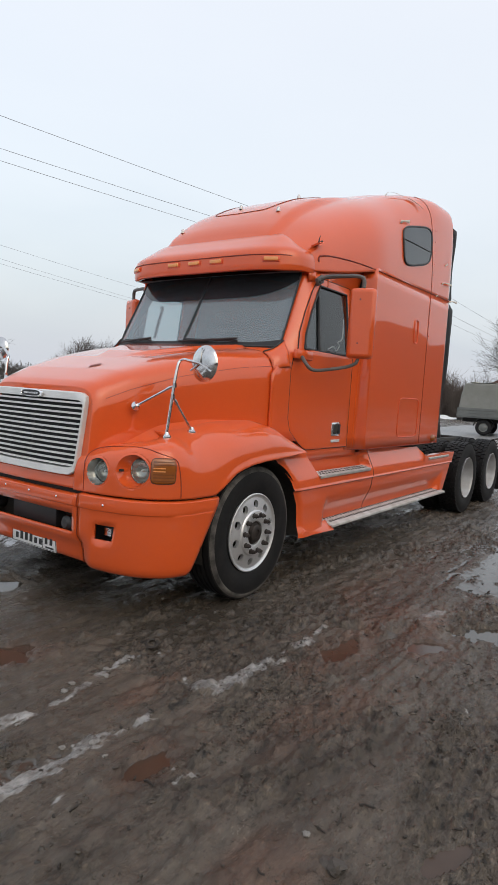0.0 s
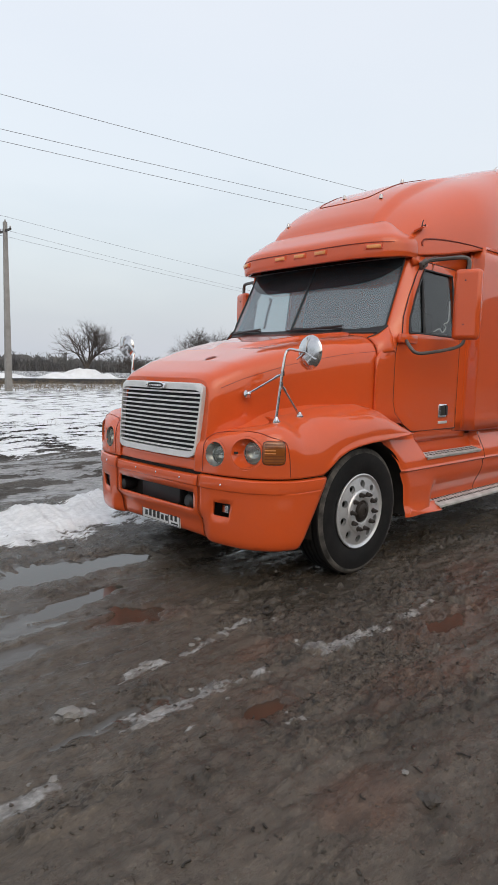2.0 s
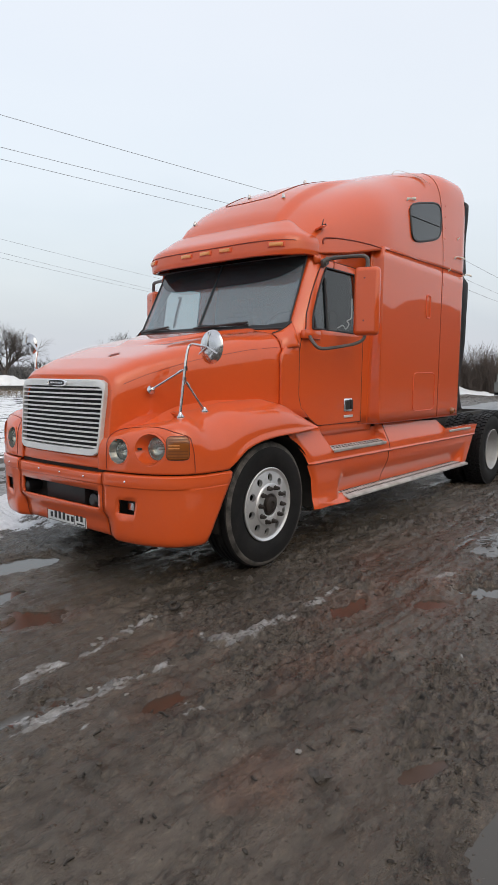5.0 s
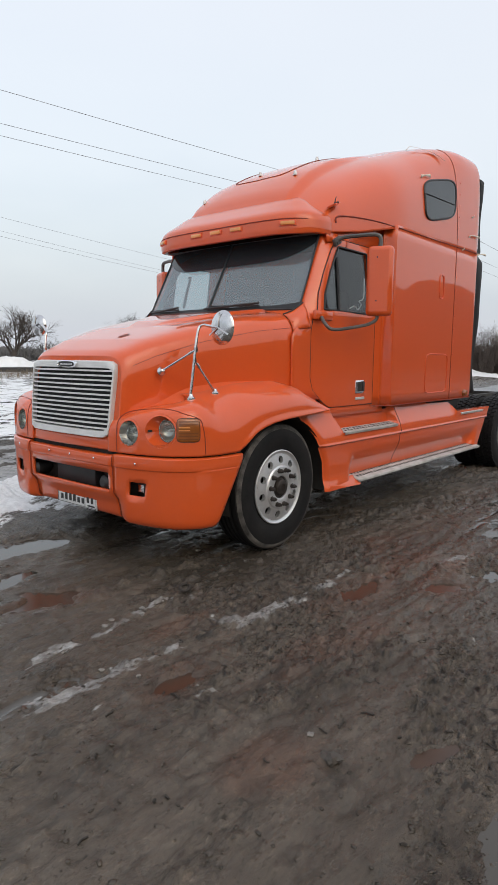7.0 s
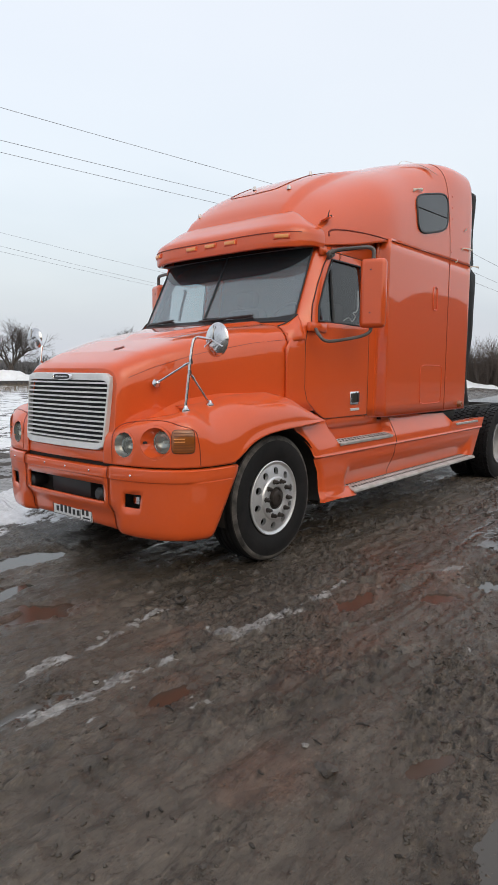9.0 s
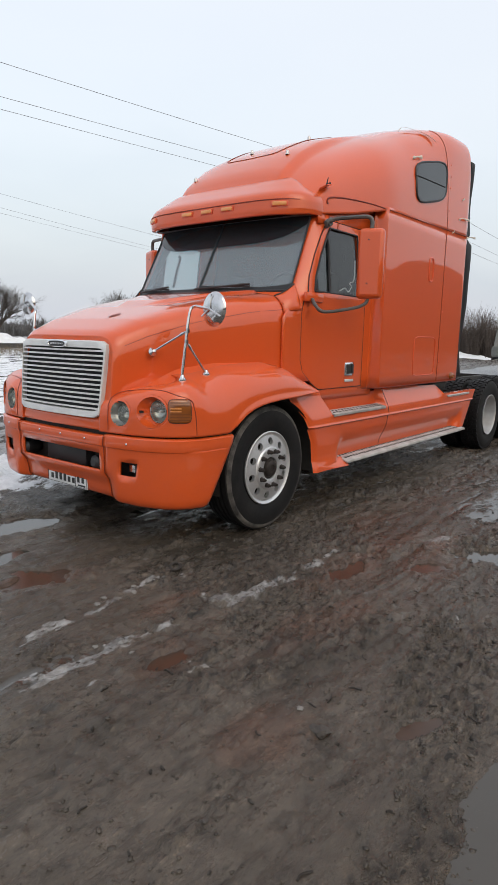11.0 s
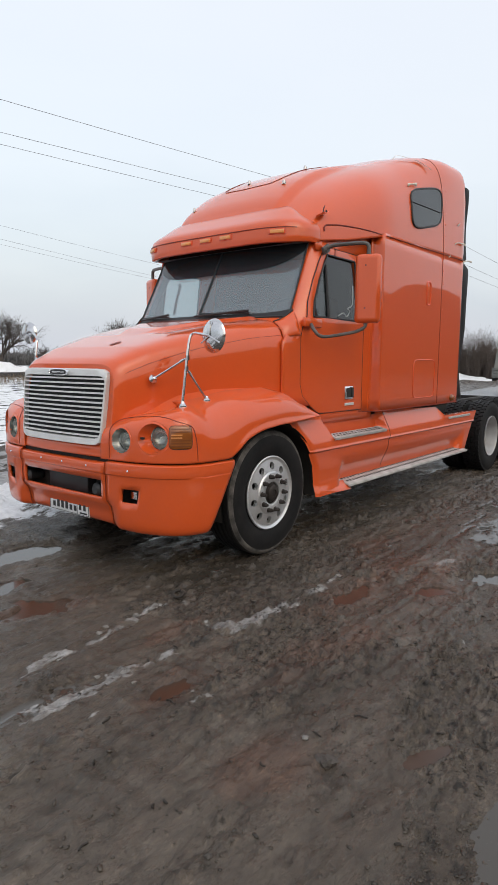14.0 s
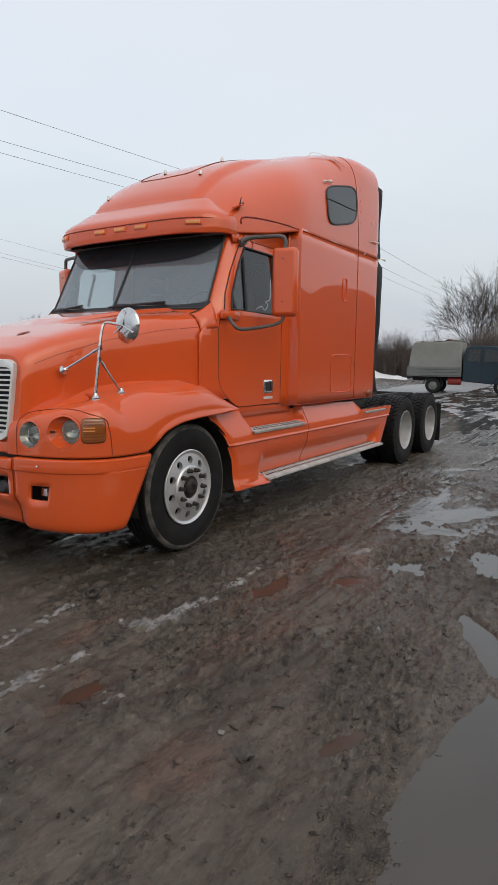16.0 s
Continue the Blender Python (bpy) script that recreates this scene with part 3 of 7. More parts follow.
rng = np.random.RandomState(11)
laid = 0
while laid < 290:
    x, y = rng.uniform(-3.2, 3.0), rng.uniform(-3.9, -1.3)
    if rng.rand() > float(churn(np.array([x]), np.array([y]))[0]) ** 1.5 + 0.05:
        continue
    laid += 1
    lay("mud_clod", CLODS[laid % 5], x, y, 0.0035 + 0.010 * rng.rand() ** 3, rng.uniform(0, 360), "small lump of dark wet earth on the ground", "clod", "clods on the mud")
for k in range(26):
    x0, y0, x1, y1, w = ICE_STRIPS[k % 8]
    f = rng.rand()
    lay("ice_lump", CRUMBS[k % 4], x0 + (x1 - x0) * f + rng.normal(0, 0.05), y0 + (y1 - y0) * f + rng.normal(0, w * 0.8), 0.008 + 0.014 * rng.rand() ** 2, rng.uniform(0, 360), "small lump of dirty grey ice", "ice", "lumps of ice in the ruts")
# bits of bark and twig trodden into the mud
SCRAP = material("dark_bark_scrap", (0.020, 0.015, 0.011), 0.7, 0, 0.2, 40, 0.001)
for k in range(120):
    x, y = rng.uniform(-2.9, 2.0), rng.uniform(-3.5, -1.7)
    z, turn, size, arch = height_at(x, y) + 0.006, rng.uniform(0, 6.28), 0.008 + 0.026 * rng.rand() ** 2, rng.uniform(-0.6, 0.6)
    line = [Vector((x, y, z)) + size * Vector((math.cos(turn) * f - math.sin(turn) * arch * f * f, math.sin(turn) * f + math.cos(turn) * arch * f * f, 0.1 * math.sin(5 * f))) for f in (-1, -0.5, 0, 0.5, 1)]
    tagged(link("twig", tube(line, 0.0032 + 0.002 * rng.rand(), 5), SCRAP), "short dark bit of twig in the mud", "twig", "twigs in the mud")
# the larger lump before the front wheel, a pale pebble and a scrap of bark
curl = [(-1.15 + 0.034 * math.cos(a), -1.25 + 0.034 * math.sin(a), height_at(-1.15, -1.25) + 0.018 + 0.012 * math.sin(a + 1)) for a in np.linspace(0.3, 6.1, 16)]
tagged(link("bark_curl", tube(curl, 0.012, 6), SCRAP), "curled dark strip of bark before the wheel", "bark")
lay("pebble", CRUMBS[2], -1.93, -2.79, 0.014, 10, "single pale pebble on the mud", "stone", "")
lay("ice_lump", CRUMBS[1], -2.72, -1.53, 0.045, 20, "flat yellowish lump of dirty ice", "ice", "")
lay("ice_lump", CRUMBS[0], 1.70, -0.64, 0.05, 30, "small pale lump of ice under the step", "ice", "")
lay("bark_scrap", CLODS[3], -2.0, -2.93, 0.035, 75, "curled dark scrap of bark", "bark", "")


# fine crumbs of mud, too many to count
def scatter_crumbs(count, x0, x1, y0, y1, small, large, seed, mat, name, label):
    rng = np.random.RandomState(seed)
    x, y = rng.uniform(x0, x1, count * 4), rng.uniform(y0, y1, count * 4)
    dense = 0.10 + 0.9 * churn(x, y) * sstep(-0.1, 0.5, fbm(x * 2.2 + 5, y * 4.0, 3))
    raw = raw_height(x, y)
    ok = (rng.rand(count * 4) < dense) & (raw > water_level(x, y) + 0.003)
    for p in PUDDLES:
        ok &= (np.hypot((x - p[0]) / p[2], (y - p[1]) / p[3]) > 1.0)
    x, y = x[ok][:count], y[ok][:count]
    z = ground_height(x, y)
    n = len(x)
    g = (1 + 5 ** 0.5) / 2
    ico = np.array([(-1, g, 0), (1, g, 0), (-1, -g, 0), (1, -g, 0), (0, -1, g), (0, 1, g), (0, -1, -g), (0, 1, -g), (g, 0, -1), (g, 0, 1), (-g, 0, -1), (-g, 0, 1)]) / 1.9
    tri = np.array([(0, 11, 5), (0, 5, 1), (0, 1, 7), (0, 7, 10), (0, 10, 11), (1, 5, 9), (5, 11, 4), (11, 10, 2), (10, 7, 6), (7, 1, 8), (3, 9, 4), (3, 4, 2), (3, 2, 6), (3, 6, 8), (3, 8, 9), (4, 9, 5), (2, 4, 11), (6, 2, 10), (8, 6, 7), (9, 8, 1)])
    size = small + (large - small) * rng.rand(n) ** 3
    v = ico[None] * rng.uniform(0.65, 1.25, (n, 12, 1)) * size[:, None, None] * np.stack([rng.uniform(0.9, 2.0, n), rng.uniform(0.7, 1.1, n), rng.uniform(0.3, 0.6, n)], -1)[:, None, :]
    a = rng.normal(0, 0.9, n)
    c, s = np.cos(a)[:, None], np.sin(a)[:, None]
    co = np.stack([v[..., 0] * c - v[..., 1] * s + x[:, None], v[..., 0] * s + v[..., 1] * c + y[:, None], v[..., 2] + (z + size * 0.05)[:, None]], -1).reshape(-1, 3)
    f = (tri[None] + 12 * np.arange(n)[:, None, None]).reshape(-1, 3)
    me = bpy.data.meshes.new(name)
    me.vertices.add(len(co))
    me.vertices.foreach_set("co", co.ravel())
    me.loops.add(f.size)
    me.loops.foreach_set("vertex_index", f.ravel().astype(np.int32))
    me.polygons.add(len(f))
    me.polygons.foreach_set("loop_start", np.arange(0, f.size, 3, dtype=np.int32))
    me.update(calc_edges=True)
    me.materials.append(mat)
    return tagged(new(name, me), label, "crumbs", kind="stuff")


CRUMB = material("mud_crumb", (0.022, 0.017, 0.012), 0.4, 0, 0.3, 60, 0.0, (0.075, 0.059, 0.043), 0.4, 14)
scatter_crumbs(20000, -3.3, 4.5, -4.0, -1.1, 0.0022, 0.0095, 61, CRUMB, "mud_crumbs", "loose crumbs of wet brown mud on the ground")
scatter_crumbs(3000, -3.6, 9.0, -4.2, 1.0, 0.004, 0.014, 62, CRUMB, "mud_crumbs", "loose crumbs of wet brown mud on the ground")

# ---- the tractor truck; x runs to its rear, its own left side is at negative y ----
truck = thing("tractor_truck", "orange long-nosed sleeper-cab tractor truck standing on wet mud", "truck")

# plan line of the nose: round the front from the middle, then back along the side
PLAN = []
for i in range(91):
    a = radians(i)
    PLAN.append((-0.70 - 0.49 * max(0, math.cos(a)) ** (2 / 2.2), 1.2 * math.sin(a) ** 0.5))
for i in range(1, 40):
    PLAN.append((-0.70 + 0.04 * i, 1.2 + 0.025 * math.sin(math.pi * min(1, i / 32))))
ARC = [0.0]
for (xa, ya), (xb, yb) in zip(PLAN, PLAN[1:]):
    ARC.append(ARC[-1] + math.hypot(xb - xa, yb - ya))


def plan(s):
    """Place and outward way of the nose's plan line at arc length s."""
    k = max(0, min(len(ARC) - 2, int(np.searchsorted(ARC, s)) - 1))
    f = (s - ARC[k]) / (ARC[k + 1] - ARC[k])
    (xa, ya), (xb, yb) = PLAN[k], PLAN[k + 1]
    (xc, yc), (xd, yd) = PLAN[max(0, k - 2)], PLAN[min(len(PLAN) - 1, k + 3)]
    n = Vector((-(yd - yc), xd - xc)).normalized()
    return xa + f * (xb - xa), ya + f * (yb - ya), n.x, n.y


def s_at_y(y):
    return float(np.interp(y, [p[1] for p in PLAN[:91]], ARC[:91]))


def s_at_x(x):
    return float(np.interp(x, [p[0] for p in PLAN], ARC))


def se(t, n):
    """sine and cosine of a superellipse"""
    c, s = math.cos(t), math.sin(t)
    q = (abs(c) ** n + abs(s) ** n) ** (1 / n)
    return s / q, c / q


# hood
H_W = [(-1.16, 0.598), (-0.8, 0.70), (-0.3, 0.86), (0.1, 0.98), (0.42, 1.045)]
H_T = [(-1.16, 1.566), (-0.9, 1.668), (-0.5, 1.78), (0.0, 1.885), (0.42, 1.95)]
H_B = [(-1.16, 0.87), (-0.9, 0.95), (-0.5, 1.10), (0.0, 1.20), (0.42, 1.20)]


def hood(u, v):
    """u: 0 front to 1 rear; v: -1..1 over the top from side to side"""
    x = -1.185 + 1.525 * u
    s, c = se((v + 1) * math.pi / 2, 10.0 - 2.5 * u)
    shrink = 1 - 0.045 * max(0, 1 - u / 0.04) ** 2
    w, zt, zb = curve_at(H_W, x) * shrink, curve_at(H_T, x), curve_at(H_B, x)
    zt -= 0.034 * max(0, 1 - u / 0.04) ** 2
    y, z = -w * c, zb + (zt - zb) * s
    x += 0.10 * (z - 0.95) * (1 - u) ** 3 + 0.03 * (y / 0.6) ** 2 * (1 - u) ** 4
    # raised wedge before the windscreen
    z += 0.026 * s ** 6 * smoothstep(0.035, -0.035, abs(y) - 0.12 - 0.95 * (u - 0.42)) * smoothstep(0.42, 0.60, u) * (abs(y) < 0.72)
    x += 0.10 * u ** 6 * (1 - min(1, abs(y) / 1.0) ** 2) * 0.6
    return x, y, z


us = [0, 0.006, 0.015, 0.03, 0.05] + span(0.08, 1, 100)
vs = [math.copysign(abs(q) ** 0.8, q) for q in span(-1, 1, 150)]
hood_ob = thick(part("hood", sheet(hood, us, vs), PAINT, truck, "long tapering orange engine hood"), 0.012)
# nose plate round the grille
nose = sheet(lambda u, v: (hood(0, v)[0] + 0.001, hood(0, v)[1] * u, 0.87 + (hood(0, v)[2] - 0.87) * u), [0.90, 0.93, 0.962, 0.98, 1.0], vs)
part("nose_plate", nose, PAINT, truck)
thick(part("nose_apron", sheet(lambda y, z: (-1.190 + 0.10 * (z - 0.95) + 0.028 * (y / 0.55) ** 2, y, z), span(-0.57, 0.57, 16), [0.865, 0.88, 0.92, 0.958]), PAINT, truck), 0.012)
part("cowl_top", sheet(lambda q, v: (hood(1, v)[0] - 0.004 + 0.28 * q, hood(1, v)[1] * (0.999 + 0.004 * q), hood(1, v)[2] - 0.002 + 0.012 * q), [0, 0.3, 0.7, 1.0], vs), PAINT, truck)
# seam along the hood side; a dark patch on top paints a vent's shade
for s in (-1, 1):
    line = []
    for k in range(18):
        u = 0.004 + 0.996 * k / 17
        v = -s * (0.555 + 0.01 * u)
        q = Vector(hood(u, v))
        line.append(q + Vector((0, 0.002 * s, 0.001)))
    part("hood_seam", tube(line, 0.0028, 5), SEAM_SHADE, truck)
    for (u, v, l, w) in ((0.25, 0.16, 0.11, 0.028),) if s > 0 else ():
        vent, pts = bmesh.new(), []
        for k in range(12):
            a = 2 * math.pi * k / 12
            uu, vv = u + l * 0.5 * math.cos(a) / 1.5, -s * (v + w * math.sin(a))
            p = Vector(hood(uu, vv))
            pts.append(vent.verts.new(p + Vector((0, 0, 0.004))))
        vent.faces.new(pts)
        part("hood_vent_shade", vent, SEAM_SHADE, truck)

# fenders
S0, S1 = s_at_y(0.50), s_at_x(0.645)
F_L = [(-1.19, 0.858), (-0.56, 0.858), (-0.50, 0.895), (-0.44, 0.94), (-0.376, 0.985), (-0.28, 1.02), (-0.172, 1.044), (0.0, 1.062), (0.323, 1.075), (0.64, 1.10), (0.80, 1.10)]
F_T = [(-1.19, 1.165), (-1.12, 1.20), (-1.0, 1.23), (-0.66, 1.275), (-0.33, 1.335), (0.10, 1.365), (0.30, 1.335), (0.48, 1.235), (0.66, 1.105), (0.80, 1.10)]


def fender_n(x):
    return 5.5 - 2.7 * smoothstep(-1.02, -0.70, x)


def fender_set_back(s, z):
    """How far the fender skin lies behind the plan line at height z."""
    x = plan(s)[0]
    sn = (z - curve_at(F_L, x)) / (curve_at(F_T, x) - curve_at(F_L, x))
    return 0.46 * (1 - max(0, 1 - min(1, sn) ** fender_n(x)) ** (1 / fender_n(x)))


def fender(s, t, side):
    x, y, nx, ny = plan(s)
    zl, zt = curve_at(F_L, x), curve_at(F_T, x)
    sn, c = se(t * math.pi / 2, fender_n(x))
    d = 0.46 * (1 - c)
    if x > 0.35:
        d *= 1 - 0.7 * smoothstep(0.35, 0.8, x)
    if s < s_at_y(0.75):
        zt -= 0.05 * (s_at_y(0.75) - s) / 0.25
    lip = 0.012 * smoothstep(0.12, 0.0, t) * smoothstep(-0.60, -0.42, x)
    return x - nx * (d - lip), side * (y - ny * (d - lip)), zl + (zt - zl) * sn


LAMPS = ((0.945, 1.03, 0.108), (0.703, 1.003, 0.092))


def lamp_hole(a, t):
    """Whether a fender cell lies in a headlamp recess."""
    x, y, z = fender(a, t, 1)
    return x < -0.95 and any(math.hypot((y - ly) * 1.04, z - lz) < r * 0.99 for ly, lz, r in LAMPS)


for s in (-1, 1):
    ob = part("front_fender", sheet(lambda a, t: fender(a, t, s), span(S0, 1.35, 84) + span(1.375, S1, 44), span(0, 1, 46), lamp_hole), PAINT, truck, "orange fender over the front wheel")
    thick(ob, 0.010)
    # seam round the headlamp panel
    rim_line = [(s_at_y(0.592), z) for z in span(0.87, 1.06, 6)] + [(s_at_y(0.605), 1.105), (s_at_y(0.64), 1.140), (s_at_y(0.70), 1.158), (s_at_y(0.83), 1.172), (s_at_y(0.95), 1.178), (s_at_y(1.03), 1.172), (s_at_y(1.09), 1.15)] + [(s_at_x(x), z) for x, z in ((-0.905, 1.115), (-0.885, 1.06), (-0.875, 1.0), (-0.87, 0.93), (-0.868, 0.87))]
    line = []
    for q, z in rim_line:
        x, y, nx, ny = plan(q)
        d = fender_set_back(q, z) - 0.001
        line.append((x - nx * d, s * (y - ny * d), z))
    part("fender_seam", tube(bend(line, 4), 0.0032, 5), SEAM_SHADE, truck)
    # apron between hood side and fender
    apron = sheet(lambda x, q: (x, s * (curve_at(H_W, x) - 0.06 + (1.04 - curve_at(H_W, x)) * q), curve_at(F_T, x) - 0.006 - 0.02 * q * q + 0.06 * (1 - q) ** 3 - 0.10 * smoothstep(-0.60, -0.96, x)), span(-1.02, 0.34, 40), span(0, 1, 10))
    part("fender_apron", apron, PAINT, truck)
    # dark wheel-well liner
    liner = sheet(lambda a, q: (0.64 * math.cos(a), s * (0.55 + 0.63 * q), 0.50 + 0.57 * math.sin(a)), [radians(q) for q in span(-12, 192, 24)], [0, 0.5, 1])
    part("wheel_well", liner, DARK, truck)

# bumper in three pieces
B_PROFILE = [(0.33, -0.05), (0.338, -0.034), (0.35, -0.022), (0.37, -0.012), (0.40, -0.007), (0.44, -0.003), (0.50, 0.0), (0.56, 0.002), (0.60, 0.003), (0.66, 0.004), (0.70, 0.005), (0.742, 0.006), (0.750, 0.007), (0.755, 0.014), (0.763, 0.016), (0.80, 0.015), (0.818, 0.012), (0.828, 0.002), (0.832, -0.02), (0.832, -0.06)]


def bumper(s, k, side=1, end=None):
    z, o = B_PROFILE[k]
    s1 = s
    if end is not None:
        s1 = s - 0.27 * (0.85 - z) / 0.52 * (s - SEAM) / (end - SEAM)
    x, y, nx, ny = plan(abs(s1))
    zz = z + 0.02 * smoothstep(1.2, 0.2, abs(s1)) * smoothstep(0.5, 0.33, z)
    if z > 0.81:
        zz += 0.016 * smoothstep(SEAM - 0.01, SEAM + 0.01, abs(s))
    sg = side if s >= 0 else -side
    o -= 0.065 * smoothstep(0.57, 0.47, z) * smoothstep(SEAM + 0.12, SEAM - 0.04, abs(s1))
    if z > 0.752:
        o -= 0.009 * smoothstep(s_at_x(-0.96), s_at_x(-0.88), abs(s1))
    return x + nx * o, sg * (y + ny * o), zz


SEAM = s_at_y(0.55)
ks = list(range(len(B_PROFILE)))


def bumper_piece(s_list, holes, side=1, end=None):
    bm = bmesh.new()
    g = [[bm.verts.new(bumper(s, k, side, end)) for k in ks] for s in s_list]
    for i in range(len(s_list) - 1):
        m = (s_list[i] + s_list[i + 1]) / 2
        for k in range(len(ks) - 1):
            zc = (B_PROFILE[k][0] + B_PROFILE[k + 1][0]) / 2
            if any(a < m < b and c < zc < d for a, b, c, d in holes):
                continue
            bm.faces.new((g[i][k], g[i + 1][k], g[i + 1][k + 1], g[i][k + 1]))
    return bm


mid = sorted(set(span(-SEAM + 0.006, SEAM - 0.006, 24)) | {-0.50, 0.50, -0.20, 0.20})
ob = thick(part("bumper_centre", bumper_piece(mid, [(-0.50, 0.50, 0.56, 0.70)]), PAINT, truck, "orange bumper centre with an open air intake"), 0.02)
EDGE = s_at_x(-0.505)
for s in (-1, 1):
    fa, fb = s_at_y(0.70), s_at_y(0.84)
    sl = sorted(set(span(SEAM + 0.006, EDGE, 34)) | {fa + 0.02, fb + 0.04})
    fa, fb = fa + 0.02, fb + 0.04
    sl = [q for q in sl if q < fa - 0.01 or q > fb + 0.01 or q in (fa, fb)] + [(fa + fb) / 2]
    ob = thick(part("bumper_corner", bumper_piece(sorted(sl), [(fa, fb, 0.56, 0.66)], s, EDGE), PAINT, truck, "orange wrap-round bumper corner with a fog lamp hole"), 0.02)
for s in (-1, 1):
    part("bumper_seam", tube([Vector(bumper(SEAM, k, s)) + Vector((-0.001, 0, 0)) for k in range(1, len(ks) - 1)], 0.0022, 5), SEAM_SHADE, truck)
# dark block and strip for the shade behind and above the bumper; tow pin
part("bumper_shade_block", box(-1.02, -0.85, -0.95, 0.95, 0.40, 0.86), DARK, truck)
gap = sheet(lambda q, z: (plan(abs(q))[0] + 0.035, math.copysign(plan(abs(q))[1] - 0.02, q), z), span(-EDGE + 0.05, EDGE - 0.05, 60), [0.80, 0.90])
part("bumper_gap_shade", gap, DARK, truck)
part("radiator_duct", box(-1.10, -0.95, -0.22, 0.30, 0.54, 0.72, bevel=0.02), BLACK, truck)
for y in (-0.40, 0.52):
    part("tow_pin", lathe([(0, -0.02), (0.045, -0.02), (0.052, 0.0), (0.052, 0.10), (0.03, 0.12), (0, 0.12)], Matrix.Translation((-1.05, y, 0.61)) @ facing((-1, 0, 0)), 20), BLACK, truck)
bolts = []
for y in (-0.78, -0.36, -0.06, 0.22, 0.72):
    sx, sy, nx, ny = plan(s_at_y(abs(y)))
    part("bumper_bolt", lathe([(0.009, 0), (0.009, 0.003), (0.006, 0.006), (0, 0.007)], Matrix.Translation((sx + nx * 0.022, math.copysign(sy, y), 0.795)) @ facing((-1, 0, 0.1)), 10), CHROME, truck)


# grille
def gx(y, z):
    return -1.208 + 0.10 * (z - 0.95) + 0.028 * (y / 0.55) ** 2


def g_half(z):
    return 0.506 + 0.03 * (z - 0.95) / 0.55


fr = bmesh.new()
N = 72
rings = []
for inset, dx in ((0.0, 0.045), (0.0, -0.004), (0.008, -0.010), (0.022, -0.010), (0.027, 0.03)):
    ring = []
    for k in range(N):
        sn, c = se(2 * math.pi * (k + 0.5) / N, 16)
        z = 1.225 + 0.2775 * sn - (0.5 * inset * sn if sn < 0 else inset * 0.9 * sn) - (0.032 if sn > 0 else -0.038) * abs(sn) ** 3 * (1 if inset > 0.02 else 0)
        y = c * (g_half(z) - 0.6 * inset)
        ring.append(fr.verts.new((gx(y, z) + dx, y, z)))
    rings.append(ring)
for a, b in zip(rings, rings[1:]):
    for k in range(N):
        fr.faces.new((a[k], a[(k + 1) % N], b[(k + 1) % N], b[k]))
part("grille_frame", fr, GREY, truck, "pale grey plastic grille surround")
part("grille_mesh", sheet(lambda y, z: (gx(y, z) + 0.032, y, z), span(-0.53, 0.53, 10), span(0.96, 1.50, 4)), MESH, truck)
for k in range(13):
    z = 1.017 + 0.0345 * k
    w = g_half(z) - 0.018
    bm = bmesh.new()
    rows = []
    for y in span(-w, w, 12):
        x = gx(y, z)
        rows.append([bm.verts.new((x + a, y, z + b)) for a, b in ((-0.007, -0.0066), (-0.007, 0.0056), (0.010, 0.0046), (0.012, 0.0), (0.0, -0.0085))])
    for a, b in zip(rows, rows[1:]):
        for q in range(5):
            bm.faces.new((a[q], a[(q + 1) % 5], b[(q + 1) % 5], b[q]))
    part("grille_slat", bm, WHITE, truck)
for y in (-0.26, 0.0, 0.26):
    part("grille_strut", sheet(lambda q, z: (gx(y, z) + 0.030, y + q, z), [-0.006, 0.006], span(0.99, 1.47, 6)), BLACK, truck)
# plain oval badge
bad = bmesh.new()
for r, dx in ((1.0, 0.0), (1.0, -0.014), (0.86, -0.018), (0.84, -0.012)):
    ring = [bad.verts.new((gx(0, 1.48) - 0.012 + dx, 0.125 * r * se(2 * math.pi * k / 32, 3)[1], 1.474 + 0.026 * (r - 0.3 * (1 - r)) * se(2 * math.pi * k / 32, 3)[0])) for k in range(32)]
    if r < 1 or dx < 0:
        for k in range(32):
            bad.faces.new((prev[k], prev[(k + 1) % 32], ring[(k + 1) % 32], ring[k]))
    prev = ring
badge = part("badge", bad, CHROME, truck, "plain chrome oval badge")
bm = bmesh.new()
bm.faces.new([bm.verts.new((gx(0, 1.48) - 0.025, 0.104 * se(2 * math.pi * k / 32, 3)[1], 1.474 + 0.019 * se(2 * math.pi * k / 32, 3)[0])) for k in range(32)])
part("badge_field", bm, BLACK, badge)
part("badge_bar", box(gx(0, 1.48) - 0.028, gx(0, 1.48) - 0.026, -0.08, 0.08, 1.468, 1.480), CHROME, badge)


# lamps
def lamp_skin(y, z, side, o):
    """A point of the fender's skin at (y, z), o metres proud of it."""
    q = s_at_y(y)
    x, yy, nx, ny = plan(q)
    o -= fender_set_back(q, z)
    return Vector((x + nx * o, side * (yy + ny * o), z))


